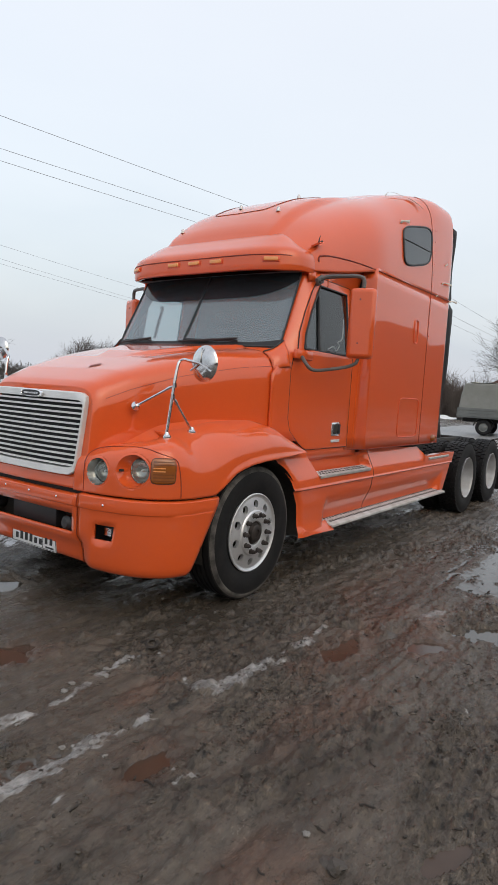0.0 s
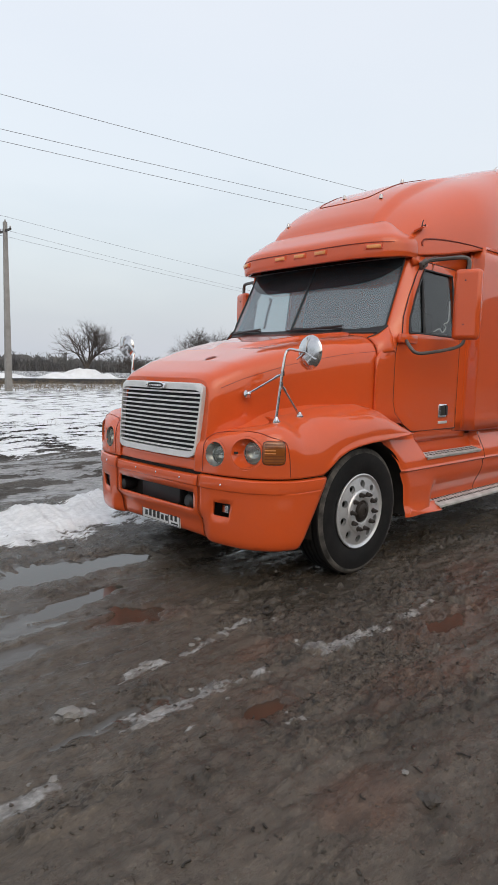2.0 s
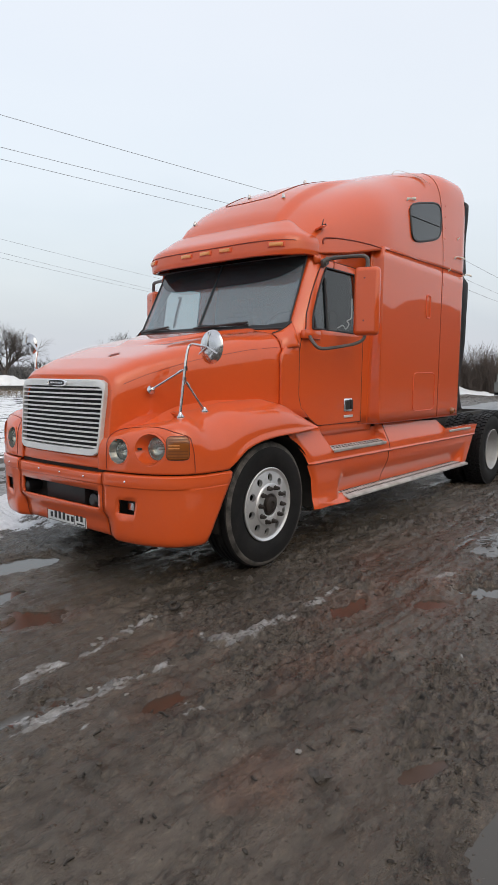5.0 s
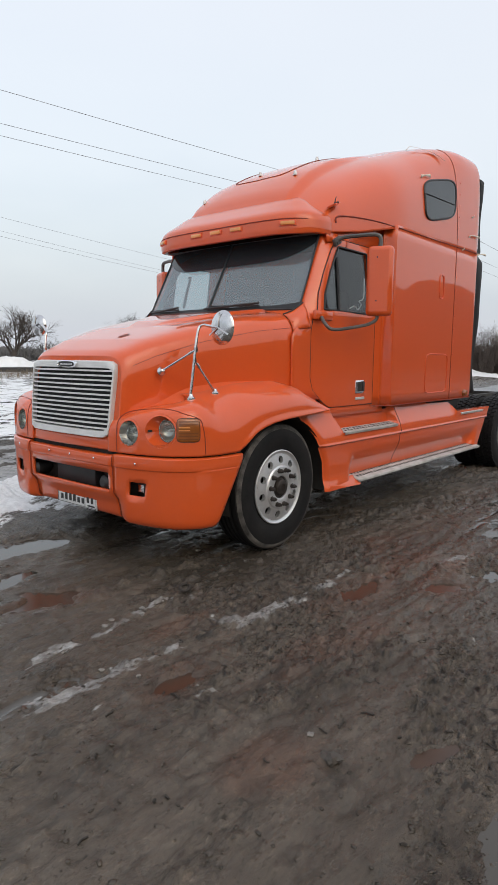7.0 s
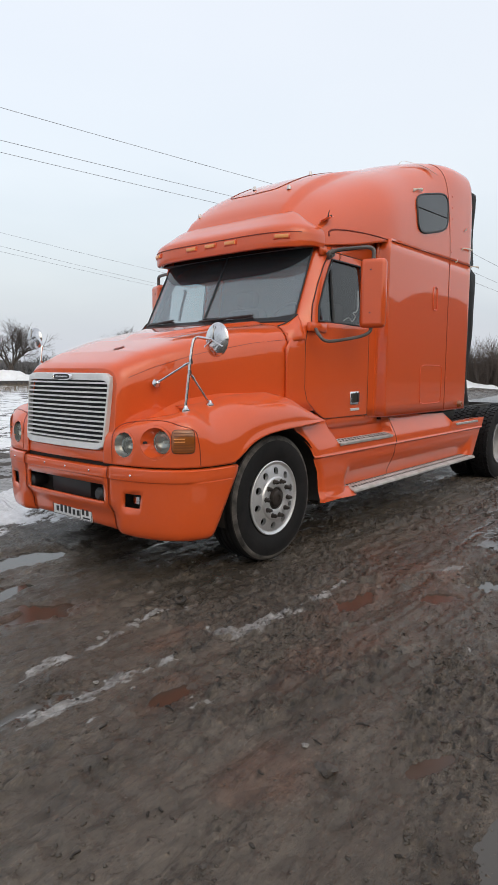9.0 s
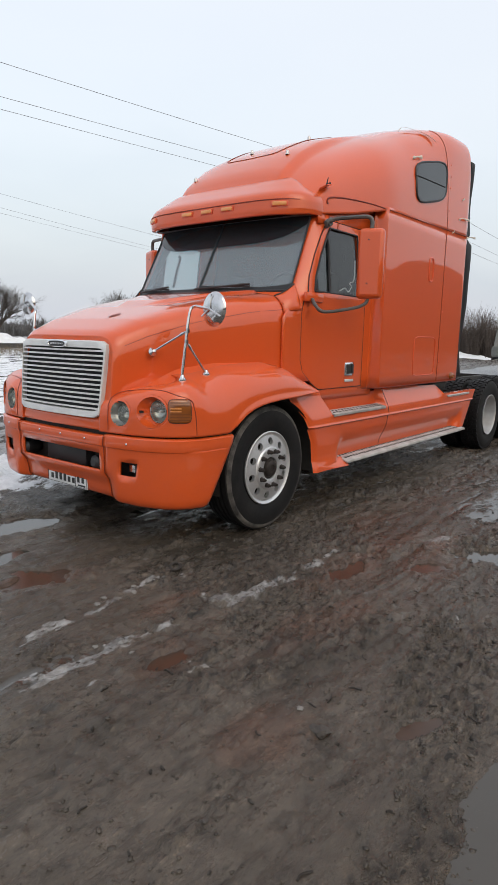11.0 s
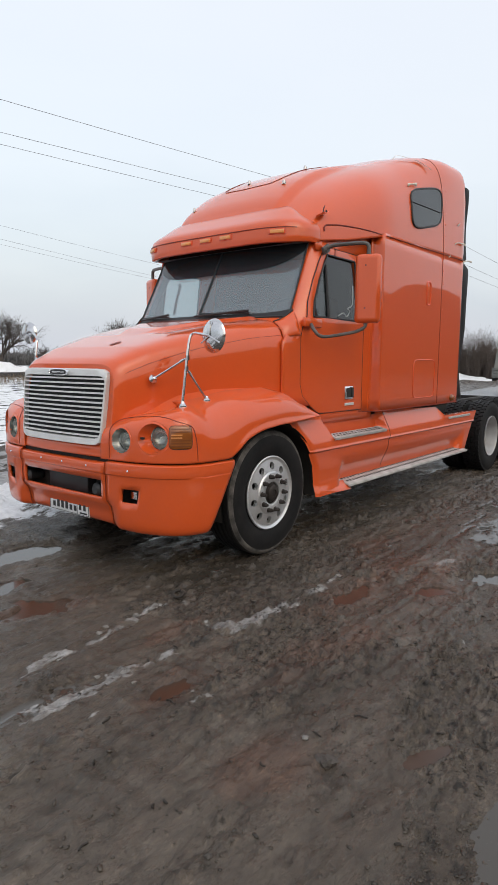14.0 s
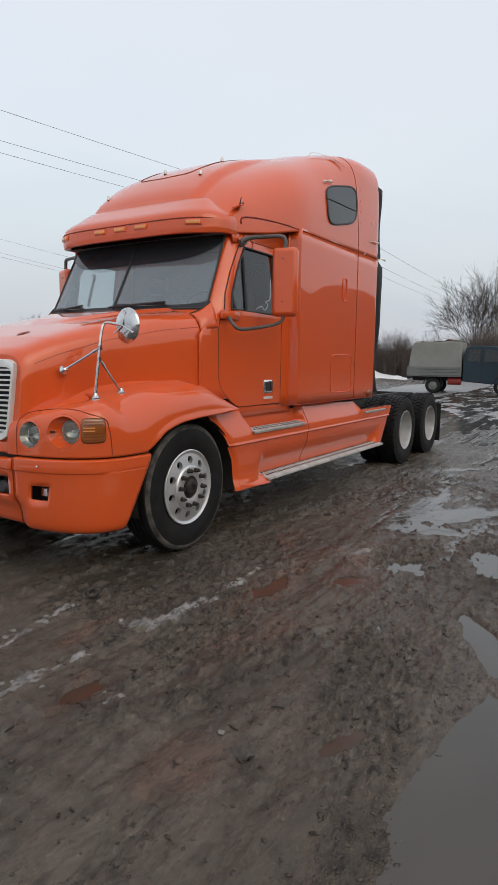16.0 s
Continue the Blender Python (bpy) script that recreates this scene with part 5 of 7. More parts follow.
xs = [0.58, 0.60, 0.63] + span(0.66, 3.74, 60) + [3.78, 3.82, 3.86, 3.89, 3.92, 3.94, 3.95]
thick(part("roof_cap", sheet(roof, xs, span(-1, 1, 120)), PAINT, truck, "tall rounded orange sleeper roof"), 0.012)
bm = bmesh.new()
bm.faces.new([bm.verts.new(Vector(roof(3.95, v)) - Vector((0.004, 0, 0))) for v in span(-1, 1, 40)])
part("roof_back", bm, PAINT, truck)
for s in (-1, 1):
    def pane(r, q, o):
        sn, c = se(q, 4.5)
        x, z = 2.775 + (0.385 * r) * c, 3.262 + (0.205 * r) * sn + 0.085 * c * r
        return x, s * (roof_y(x, z) + o), z
    win = part("sleeper_window", sheet(lambda r, q: pane(r, q, 0.010), [0.02] + span(0.2, 1, 6), span(0, 2 * math.pi, 48)), GLASS_BAND, truck, "dark rounded sleeper window")
    part("window_seal", tube([pane(1.0, q, 0.006) for q in span(0, 2 * math.pi, 48)], 0.012, 6), BLACK, win)
    part("window_backing", sheet(lambda r, q: pane(r, q, 0.006), [0.02] + span(0.2, 1, 6), span(0, 2 * math.pi, 48)), TRIM, win)
    part("window_rail", tube([(2.37 + 0.75 * f, s * (roof_y(2.37 + 0.75 * f, 3.24) + 0.013), 3.25 + 0.02 * f) for f in span(0, 1, 5)], 0.005, 5), BLACK, win)
    part("roof_seam", tube([Vector(roof(3.10 + 0.16 * smoothstep(0.75, 0.0, q), -s * (1 - q))) + Vector((0, 0, 0.001)) for q in span(0.0, 0.55, 24)], 0.0045, 5), SEAM_SHADE, truck)
    for k in range(6):
        z = 2.92 + 0.125 * k
        part("rivet", lathe([(0.010, 0), (0.007, 0.005), (0, 0.006)], Matrix.Translation((3.30, s * roof_y(3.30, z), z)) @ facing((0, s, 0)), 8), PAINT_DULL, truck)
    # dark line paints the shade of the moulded recess
    scoop = []
    for x, z in ((0.955, 2.735), (0.955, 2.765), (0.985, 2.792), (1.05, 2.806), (1.20, 2.820), (1.40, 2.826), (1.60, 2.822), (1.76, 2.812)):
        scoop.append((x, s * (roof_y(x, z) + 0.002), z))
    part("body_line", tube(bend(scoop, 4), 0.010, 6, taper=0.005), SEAM_SHADE, truck)
    # small clearance lamp on a stalk beside the roof
    q = Vector((0.93, s * roof_y(0.93, 2.86), 2.86))
    wedge = bmesh.new()
    foot = [wedge.verts.new(q + Vector(p)) for p in ((-0.045, s * 0.012, -0.012), (0.055, -s * 0.006, 0.022), (0.04, -s * 0.01, 0.035), (-0.055, s * 0.005, 0.0))]
    tip = [wedge.verts.new(q + Vector(p)) for p in ((-0.02, s * 0.085, 0.020), (0.075, s * 0.065, 0.052), (0.060, s * 0.055, 0.060), (-0.03, s * 0.075, 0.028))]
    for k in range(4):
        wedge.faces.new((foot[k], foot[(k + 1) % 4], tip[(k + 1) % 4], tip[k]))
    wedge.faces.new(tip)
    arm = part("clearance_lamp", wedge, PAINT_DULL, truck, "broken marker lamp stub on the roof side")
    part("broken_bracket", tube([q + Vector((0.0, s * 0.05, 0.03)), q + Vector((0.005, s * 0.055, 0.075)), q + Vector((0.012, s * 0.06, 0.095))], 0.007, 6, taper=0.003), NUT, arm)
    part("lamp_socket", tube([q + Vector((-0.01, s * 0.02, 0.012)), q + Vector((0.03, s * 0.072, 0.05))], 0.010, 8), NUT, arm)

# hatch outline on the roof
def roof_z(x, y):
    w, zt, zb, n = roof_dims(x)
    return zb + (zt - zb) * max(0, 1 - (abs(y) / w) ** n) ** (1 / n) + 0.062 * smoothstep(0.67, 0.60, abs(y)) * smoothstep(0.70, 0.80, x) * smoothstep(2.3, 1.4, x)


half_hatch = bend([(1.06, 0.0, 0), (1.07, 0.15, 0), (1.10, 0.30, 0), (1.24, 0.35, 0), (1.58, 0.38, 0), (1.88, 0.42, 0), (2.0, 0.34, 0), (2.02, 0.0, 0)], 5)
hat = [(p.x, -p.y, roof_z(p.x, p.y)) for p in half_hatch] + [(p.x, p.y, roof_z(p.x, p.y)) for p in half_hatch[::-1]]
part("roof_hatch_seam", tube([Vector(p) + Vector((-0.001, 0, 0.002)) for p in hat], 0.0032, 5), SEAM_SHADE, truck)
for x, v in ((1.05, -0.30), (1.22, 0.05), (1.60, -0.20), (0.88, 0.35)):
    q = Vector(roof(x, v))
    part("roof_stud", lathe([(0.018, 0), (0.018, 0.02), (0.01, 0.04), (0, 0.042)], Matrix.Translation(q), 10), GREY, truck)
def ribbon(points, w, side):
    """A thin curled strip along points."""
    pts = bend(points, 4)
    bm = bmesh.new()
    rows = [[bm.verts.new(p + Vector(side) * w * (0.5 + 0.5 * math.cos(0.8 * k))), bm.verts.new(p - Vector(side) * w * 0.6)] for k, p in enumerate(pts)]
    for a, b in zip(rows, rows[1:]):
        bm.faces.new((a[0], b[0], b[1], a[1]))
    return bm


def on_roof(x, z, o):
    return Vector((x, -roof_y(x, z) - o, z))


def roof_skin(x, v, o):
    p, a, b = Vector(roof(x, v)), Vector(roof(x, v - 0.01)), Vector(roof(x + 0.01, v))
    n = (a - p).cross(b - p).normalized()
    return p + (n if n.z > 0 or n.y < 0 else -n) * o


def roof_spot(x, y, o):
    """Point o above the roof at plan x, y."""
    a, b = -0.62, 0.0
    for _ in range(24):
        m = (a + b) / 2
        a, b = (a, m) if roof(x, m)[1] > y else (m, b)
    return roof_skin(x, a, o)


thick(part("torn_tape", ribbon([roof_spot(2.67, -0.80, 0.0), roof_spot(2.70, -0.82, 0.04), roof_spot(2.76, -0.87, 0.035), roof_spot(2.82, -0.93, 0.02), roof_spot(2.89, -1.02, 0.018), roof_spot(2.962, -1.105, 0.03)], 0.026, (0.73, 0.59, 0.32)), TAPE, truck, "torn strip of pale tape on the roof edge"), 0.002)
thick(part("torn_tape", ribbon([on_roof(2.38, 3.42, 0.01), on_roof(2.45, 3.455, 0.03), on_roof(2.56, 3.46, 0.02)], 0.022, (0, 0, 1)), TAPE, truck), 0.002)
for x0, z, w in ((3.60, 3.01, 0.10), (3.66, 3.22, -0.10), (3.90, 2.835, 0.05), (3.42, 2.815, -0.04)):
    thick(part("torn_tape", ribbon([(x0, -1.205, z - 0.02), (x0 + 0.06, -1.225, z + 0.01), (x0 + 0.20 + w, -1.225, z + 0.012)] if w > 0 else [(x0, -1.206, z), (x0 + 0.03, -1.212, z + 0.02), (x0 + 0.07, -1.206, z + 0.03)], 0.016, (0, 0, 1)), TAPE, truck), 0.002)

# visor with its marker lamps
VIS = [(-0.12, 2.635), (-0.02, 2.60), (0.004, 2.606), (0.010, 2.63), (0.012, 2.66), (0.008, 2.70), (0.009, 2.716), (0.007, 2.732), (-0.003, 2.765), (-0.020, 2.788), (-0.052, 2.814), (-0.10, 2.846), (-0.15, 2.881), (-0.20, 2.918), (-0.25, 2.951), (-0.31, 2.978), (-0.38, 2.985)]


def brow(a):
    """Plan line of the visor; past 1 it runs back along the roof side."""
    y = max(-1.0, min(1.0, a))
    return Vector((0.88 - 0.40 * max(0, 1 - abs(y) ** 5) ** (1 / 2.2) + max(0, abs(a) - 1), y))


def visor(a, k):
    p, way = brow(a), brow(a + 0.004) - brow(a - 0.004)
    out = Vector((-way.y, way.x)).normalized()
    o, z = VIS[k]
    g = smoothstep(0.86, 1.12, abs(a))
    if z < 2.66:
        z += 0.035 * g
    o = o - 0.05 * smoothstep(0.97, 1.16, abs(a))
    p = p + out * o
    return p.x, p.y, z


angles = [math.copysign(1.32 - 1.32 * (1 - abs(q)) ** 1.7, q) for q in span(-1, 1, 120)]
thick(part("visor", sheet(visor, angles, range(len(VIS))), PAINT, truck, "orange sun visor over the windscreen"), 0.015)
part("visor_groove", tube([(0.88 - 0.40 * max(0, 1 - abs(y) ** 5) ** (1 / 2.2) - 0.010, y, 2.728) for y in span(-0.93, 0.93, 60)], 0.005, 5), SEAM_SHADE, truck)
for y in (-0.789, -0.252, 0.0, 0.252, 0.789):
    p, way = brow(y), brow(y + 0.01) - brow(y - 0.01)
    turn = Matrix.Translation((p.x, p.y, 2.69)) @ Matrix.Rotation(math.atan2(-way.x, way.y), 4, "Z")
    bm = box(-0.028, -0.004, -0.062, 0.062, -0.016, 0.016, bevel=0.006)
    bm.transform(turn)
    lamp = part("marker_lamp", bm, AMBER_LIGHT, truck, "amber roof marker lamp")
    bm = box(-0.018, 0.0, -0.074, 0.074, -0.023, 0.023, bevel=0.003)
    bm.transform(turn)
    part("lamp_base", bm, PAINT_DULL, lamp)

# rubber gap extenders behind the sleeper
for s in (-1, 1):
    def flap_at(z, q):
        wob = 0.05 * math.sin(z * 3.1) + 0.03 * math.sin(z * 7.0 + 1)
        end = (0.26 + wob if z < 2.82 else 0.20 + wob) * (0.6 if 2.78 < z < 2.86 else 1)
        return 3.90 + end * q, s * (1.185 - 0.02 * q + 0.01 * math.sin(5 * z + 3 * q)), z
    thick(part("gap_extender", sheet(flap_at, span(1.12, 3.72, 44), span(0, 1, 4)), RUBBER, truck, "wavy black rubber gap extender"), 0.012)

# side mirrors
for s in (-1, 1):
    turned = Matrix.Translation((1.075, s * 1.405, 2.21)) @ pose(0, 0, 0, 0, 0, -s * 20)
    bm = box(-0.05, 0.05, -0.115, 0.115, -0.30, 0.30)
    bm.transform(turned)
    head = rounded(part("side_mirror", bm, PAINT, truck, "tall orange side mirror housing"), 0.040, 4)
    bm = box(0.051, 0.056, -0.095, 0.095, -0.26, 0.26)
    bm.transform(turned)
    part("mirror_glass", bm, CHROME, head)
    for dz in (-0.17, 0.20):
        part("screw", lathe([(0.007, 0), (0.007, 0.003), (0, 0.004)], turned @ Matrix.Translation((-0.050, -0.02 * s, dz)) @ facing((-1, 0, 0)), 10), DARK, head)
    part("mirror_arm", tube(bend([(0.925, s * 1.05, 2.575), (0.96, s * 1.10, 2.60), (1.0, s * 1.22, 2.607), (1.05, s * 1.36, 2.607), (1.07, s * 1.40, 2.575), (1.07, s * 1.40, 2.49)], 5), 0.018, 8), ARM, head, "black mirror arm")
    mount = box(-0.045, 0.06, -0.018, 0.018, -0.035, 0.035, bevel=0.012)
    mount.transform(Matrix.Translation((0.925, s * 1.045, 2.565)) @ pose(0, 0, 0, 0, -28))
    part("arm_mount", mount, ARM, head)
    part("screw", lathe([(0.011, 0), (0.011, 0.004), (0, 0.006)], Matrix.Translation((0.905, s * 1.064, 2.548)) @ facing((0, s, 0)), 10), NUT, head)

# round hood mirrors on tripod stays
for s in (-1, 1):
    c = Vector((-0.70, s * 1.16, 1.738 + (0.075 if s > 0 else 0)))
    m = Matrix.Translation(c) @ facing((1, 0.12 * s, -0.02))
    rm = part("hood_mirror", lathe([(r * (0.84 if s > 0 else 1), h) for r, h in ((0, -0.035), (0.05, -0.033), (0.095, -0.018), (0.118, 0.0), (0.121, 0.008), (0.116, 0.014), (0.06, 0.020), (0, 0.022))], m, 36), STAY, truck, "round chrome hood mirror on tripod stays")
    top = Vector((-0.745, s * 0.97, 1.70))
    foot1, foot2, foot3 = Vector((-0.80, s * 0.955, 1.245)), Vector((-0.55, s * 0.955, 1.275)), Vector((-0.86, s * 0.715, 1.43))
    part("stay", tube(bend([c + Vector((-0.035, 0, 0.0)), c + Vector((-0.035, -0.09 * s, 0.012)), top + Vector((0.02, 0.02 * s, 0.055)), top + Vector((-0.005, 0, -0.02)), foot1 + Vector((0.0, 0, 0.03))], 5), 0.0105, 8), STAY, rm)
    for k in range(3):
        a = radians(90 + 120 * k)
        part("mirror_rib", tube([c + Vector((-0.042, 0, 0)), c + Vector((-0.028, (0.084 if s > 0 else 0.10) * math.cos(a), (0.084 if s > 0 else 0.10) * math.sin(a)))], 0.006, 6), STAY, rm)
    j1, j2 = top.lerp(foot1, 0.25), top.lerp(foot1, 0.42)
    part("stay", tube([j1, foot3], 0.009, 8), STAY, rm)
    for q, w in ((j1, foot3), (j2, foot2)):
        part("clamp", tube([q + Vector((0, 0, 0.016)), q - Vector((0, 0, 0.016))], 0.016, 8), STAY, rm)
        part("clamp", tube([q.lerp(w, 0.10), q.lerp(w, 0.20)], 0.013, 8), STAY, rm)
    part("stay", tube([j2, foot2], 0.009, 8), STAY, rm)
    for q, n in ((foot1, (0, 0, 1)), (foot2, (0, 0, 1)), (foot3, (-0.3, s, 0.3))):
        part("stay_foot", lathe([(0, 0.034), (0.012, 0.03), (0.02, 0.012), (0.032, 0.0), (0.032, -0.012)], Matrix.Translation(q) @ facing(n), 16), STAY, rm)

# ---- wheels ----
def tyre_profile(r, w, rim, grooves=0):
    h = w / 2
    pts = [(rim, -h * 0.80), (rim + 0.03, -h * 0.93), ((r + rim) / 2, -h), (r - 0.05, -h * 0.97), (r - 0.018, -h * 0.88), (r - 0.004, -h * 0.80)]
    if grooves:
        for k in range(grooves):
            y = -h * 0.80 + (k + 1) * (1.6 * h) / (grooves + 1)
            pts += [(r, y - 0.010), (r - 0.014, y - 0.006), (r - 0.014, y + 0.006), (r, y + 0.010)]
    else:
        pts += [(r - 0.012, -h * 0.5), (r - 0.010, 0), (r - 0.012, h * 0.5)]
    return pts + [(r - 0.004, h * 0.80), (r - 0.018, h * 0.88), (r - 0.05, h * 0.97), ((r + rim) / 2, h), (rim + 0.03, h * 0.93), (rim, h * 0.80)]


def disc_holes(bm, m, r0, r1, h0, h1, n, rc, rh, sunk):
    """A wheel disc from radius r0 to r1 (heights h0, h1) with n round holes on circle rc."""
    K = 24
    for i in range(n):
        a0 = 2 * math.pi * i / n
        ring_o, ring_h, ring_d = [], [], []
        for k in range(K):
            t = 2 * math.pi * k / K
            c, s_ = math.cos(t), math.sin(t)
            q = 1 / max(abs(c), abs(s_))
            u, v = c * q, s_ * q
            ang = a0 + u * math.pi / n
            rr = rc + v * ((r1 - rc) if v > 0 else (rc - r0))

            def hgt(r):
                return h0 + (h1 - h0) * (r - r0) / (r1 - r0)
            ring_o.append(bm.verts.new(m @ Vector((rr * math.cos(ang), rr * math.sin(ang), hgt(rr)))))
            px, py = rc + rh * s_, rh * c
            r_ = math.hypot(px, py)
            an = a0 + math.atan2(py, px)
            ring_h.append(bm.verts.new(m @ Vector((r_ * math.cos(an), r_ * math.sin(an), hgt(r_)))))
            ring_d.append(bm.verts.new(m @ Vector((r_ * math.cos(an), r_ * math.sin(an), hgt(r_) - sunk))))
        for k in range(K):
            j = (k + 1) % K
            bm.faces.new((ring_o[k], ring_o[j], ring_h[j], ring_h[k]))
            bm.faces.new((ring_h[k], ring_h[j], ring_d[j], ring_d[k]))
    return bm


def front_wheel(x, y, s, turn):
    """s: the side that faces out"""
    out = Matrix.Translation((x, y, 0.505)) @ facing((0, s, 0)) @ pose(0, 0, 0, 0, 0, turn)
    w = part("front_wheel", lathe(tyre_profile(0.515, 0.285, 0.288, 4), out @ Matrix.Translation((0, 0, -0.143)), 72), RUBBER, truck, "muddy black front tyre on a polished alloy rim")
    bm = lathe([(0.285, -0.24), (0.28, -0.03), (0.290, -0.026), (0.302, -0.012), (0.303, -0.004), (0.296, 0.0), (0.288, -0.004), (0.278, -0.012), (0.270, -0.012)], out, 72)
    disc_holes(bm, out, 0.178, 0.270, 0.006, -0.012, 10, 0.222, 0.030, 0.03)
    lathe([(0.178, 0.006), (0.170, 0.016), (0.165, 0.018), (0.10, 0.018), (0.092, 0.014), (0.090, -0.03)], out, 72, bm)
    part("worn_shoulder", lathe([(0.468, -0.0035), (0.482, -0.004), (0.494, -0.013), (0.503, -0.022)], out, 72), WEAR, w, "scuffed grey tyre shoulder")
    part("rim", bm, ALLOY, w, "satin alloy rim with ten round holes", 40)
    # dark disc stands for the shade seen through the rim holes
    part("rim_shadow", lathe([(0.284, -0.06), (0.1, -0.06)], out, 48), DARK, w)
    hub = part("hub", lathe([(0.090, 0.0), (0.085, 0.005), (0.072, 0.006), (0.066, 0.028), (0.052, 0.036), (0.030, 0.036), (0.028, 0.028), (0, 0.028)], out, 40), NUT, w, "rusty dark hub")
    for k in range(10):
        a = 2 * math.pi * (k + 0.5) / 10
        q = out @ Matrix.Translation((0.1425 * math.cos(a), 0.1425 * math.sin(a), 0.018))
        part("wheel_nut", lathe([(0.021, 0), (0.021, 0.006), (0.0165, 0.008), (0.0165, 0.032), (0.012, 0.036), (0.010, 0.048), (0, 0.048)], q, 6), NUT, hub)
    return w


def rear_wheel(x, s, turn):
    y = s * 1.235
    out = Matrix.Translation((x, y, 0.505)) @ facing((0, s, 0)) @ pose(0, 0, 0, 0, 0, turn)
    w = part("rear_wheel", lathe(tyre_profile(0.508, 0.275, 0.286), out @ Matrix.Translation((0, 0, -0.137)), 64), RUBBER, truck, "dual drive tyres with chunky tread")
    lathe_bm = lathe(tyre_profile(0.508, 0.275, 0.286), out @ Matrix.Translation((0, 0, -0.137 - 0.33)), 64)
    part("inner_tyre", lathe_bm, RUBBER, w)
    bm = lathe([(0.282, -0.26), (0.282, -0.02), (0.292, -0.010), (0.297, -0.002), (0.290, 0.002), (0.280, -0.010), (0.270, -0.03), (0.262, -0.16), (0.245, -0.185), (0.19, -0.19), (0.17, -0.17), (0.10, -0.165)], out, 64)
    part("rim", bm, STEEL_WHITE, w, "pale deep-dished steel rim", 40)
    part("hub", lathe([(0.11, -0.17), (0.105, -0.13), (0.09, -0.115), (0, -0.11)], out, 32), STEEL_WHITE, w)
    lug = bmesh.new()
    for base in (-0.137, -0.467):
        for k in range(46):
            for j, off in enumerate((-0.095, -0.034, 0.034, 0.095)):
                a = 2 * math.pi * (k + 0.5 * (j % 2)) / 46
                q = out @ Matrix.Rotation(a, 4, "Z") @ Matrix.Translation((0.503, 0, base + off)) @ pose(0, 0, 0, 18 if j in (0, 3) else -14)
                bmesh.ops.create_cube(lug, size=1, matrix=q @ Matrix.Diagonal((0.022, 0.050, 0.052, 1)))
    ob = part("tread", lug, RUBBER, w, "", 0)
    tagged(ob, kind="stuff")
    return w


front_wheel(0, -1.155, -1, 14)
front_wheel(0, 1.155, 1, 40)
for x, t in ((5.32, 10), (6.65, 60)):
    rear_wheel(x, -1, t)
    rear_wheel(x, 1, t + 25)

# ---- chassis ----
for s in (-1, 1):
    part("frame_rail", box(0.2, 7.55, s * 0.38, s * 0.46, 0.72, 0.98, bevel=0.01), DARK, truck)
    part("mud_flap", box(7.30, 7.315, s * 0.75, s * 1.24, 0.14, 0.78, bevel=0.004), RUBBER, truck, "black rubber mud flap")
    part("flap_hanger", tube([(7.30, s * 0.40, 0.80), (7.30, s * 1.24, 0.80)], 0.022, 8), DARK, truck)
for x in (0.0, 5.32, 6.65):
    part("axle", tube([(x, -0.95, 0.50), (x, 0.95, 0.50)], 0.075, 12), DARK, truck)
part("engine_block", box(-0.75, 0.9, -0.42, 0.42, 0.55, 1.30, bevel=0.05), DARK, truck)
part("cross_member", box(7.45, 7.55, -0.46, 0.46, 0.72, 0.98), DARK, truck)
part("rear_deck", box(3.98, 4.75, -0.42, 0.42, 0.985, 1.0), ALLOY, truck)
fw = part("fifth_wheel", lathe([(0, 0.06), (0.40, 0.06), (0.44, 0.03), (0.44, 0), (0, 0)], Matrix.Translation((5.9, 0, 1.06)), 36), DARK, truck, "greasy dark coupling plate")
part("coupling_bracket", box(5.65, 6.15, -0.45, 0.45, 0.98, 1.06), DARK, fw)

# ---- side fairings with steps ----
def fair_y(x, z):
    """How far out the fairing's skin lies."""
    y = 1.205 - 0.080 * smoothstep(0.80, 1.10, z) ** 0.9
    y += 0.009 * math.exp(-((z - 0.783) / 0.010) ** 2) - 0.013 * smoothstep(0.780, 0.765, z)
    left = 0.91 - 0.75 * (z - 0.88)
    well = smoothstep(left, left + 0.06, x) * smoothstep(1.975, 1.93, x) * smoothstep(0.870, 0.884, z)
    y -= (1.205 - 0.080 * smoothstep(0.80, 1.10, z) ** 0.9 - 1.080) * well
    y += 0.045 * smoothstep(3.46, 3.54, x) * smoothstep(0.80, 1.0, z)
    q = x - 0.45 * (z - 0.45)
    fore = 1.01 + 0.10 * max(0, z - 0.42)
    y -= 0.075 * smoothstep(fore, fore + 0.10, x) * smoothstep(4.22, 4.10, q) * smoothstep(0.71, 0.46, z)
    y += 0.030 * smoothstep(0.50, 0.37, z) * smoothstep(1.20, 0.80, x)
    return y


def fair_top(x):
    return 1.075 - 0.045 * smoothstep(2.0, 3.4, x) - 0.115 * smoothstep(3.40, 3.54, x)


def fair_front(z):
    return curve_at([(0.37, 0.60), (0.50, 0.605), (0.65, 0.585), (0.88, 0.46), (1.06, 0.30), (1.10, 0.27)], z)


def fair_tail(z):
    return curve_at([(0.37, 4.30), (0.77, 4.58), (0.96, 4.72), (1.1, 4.72)], z)


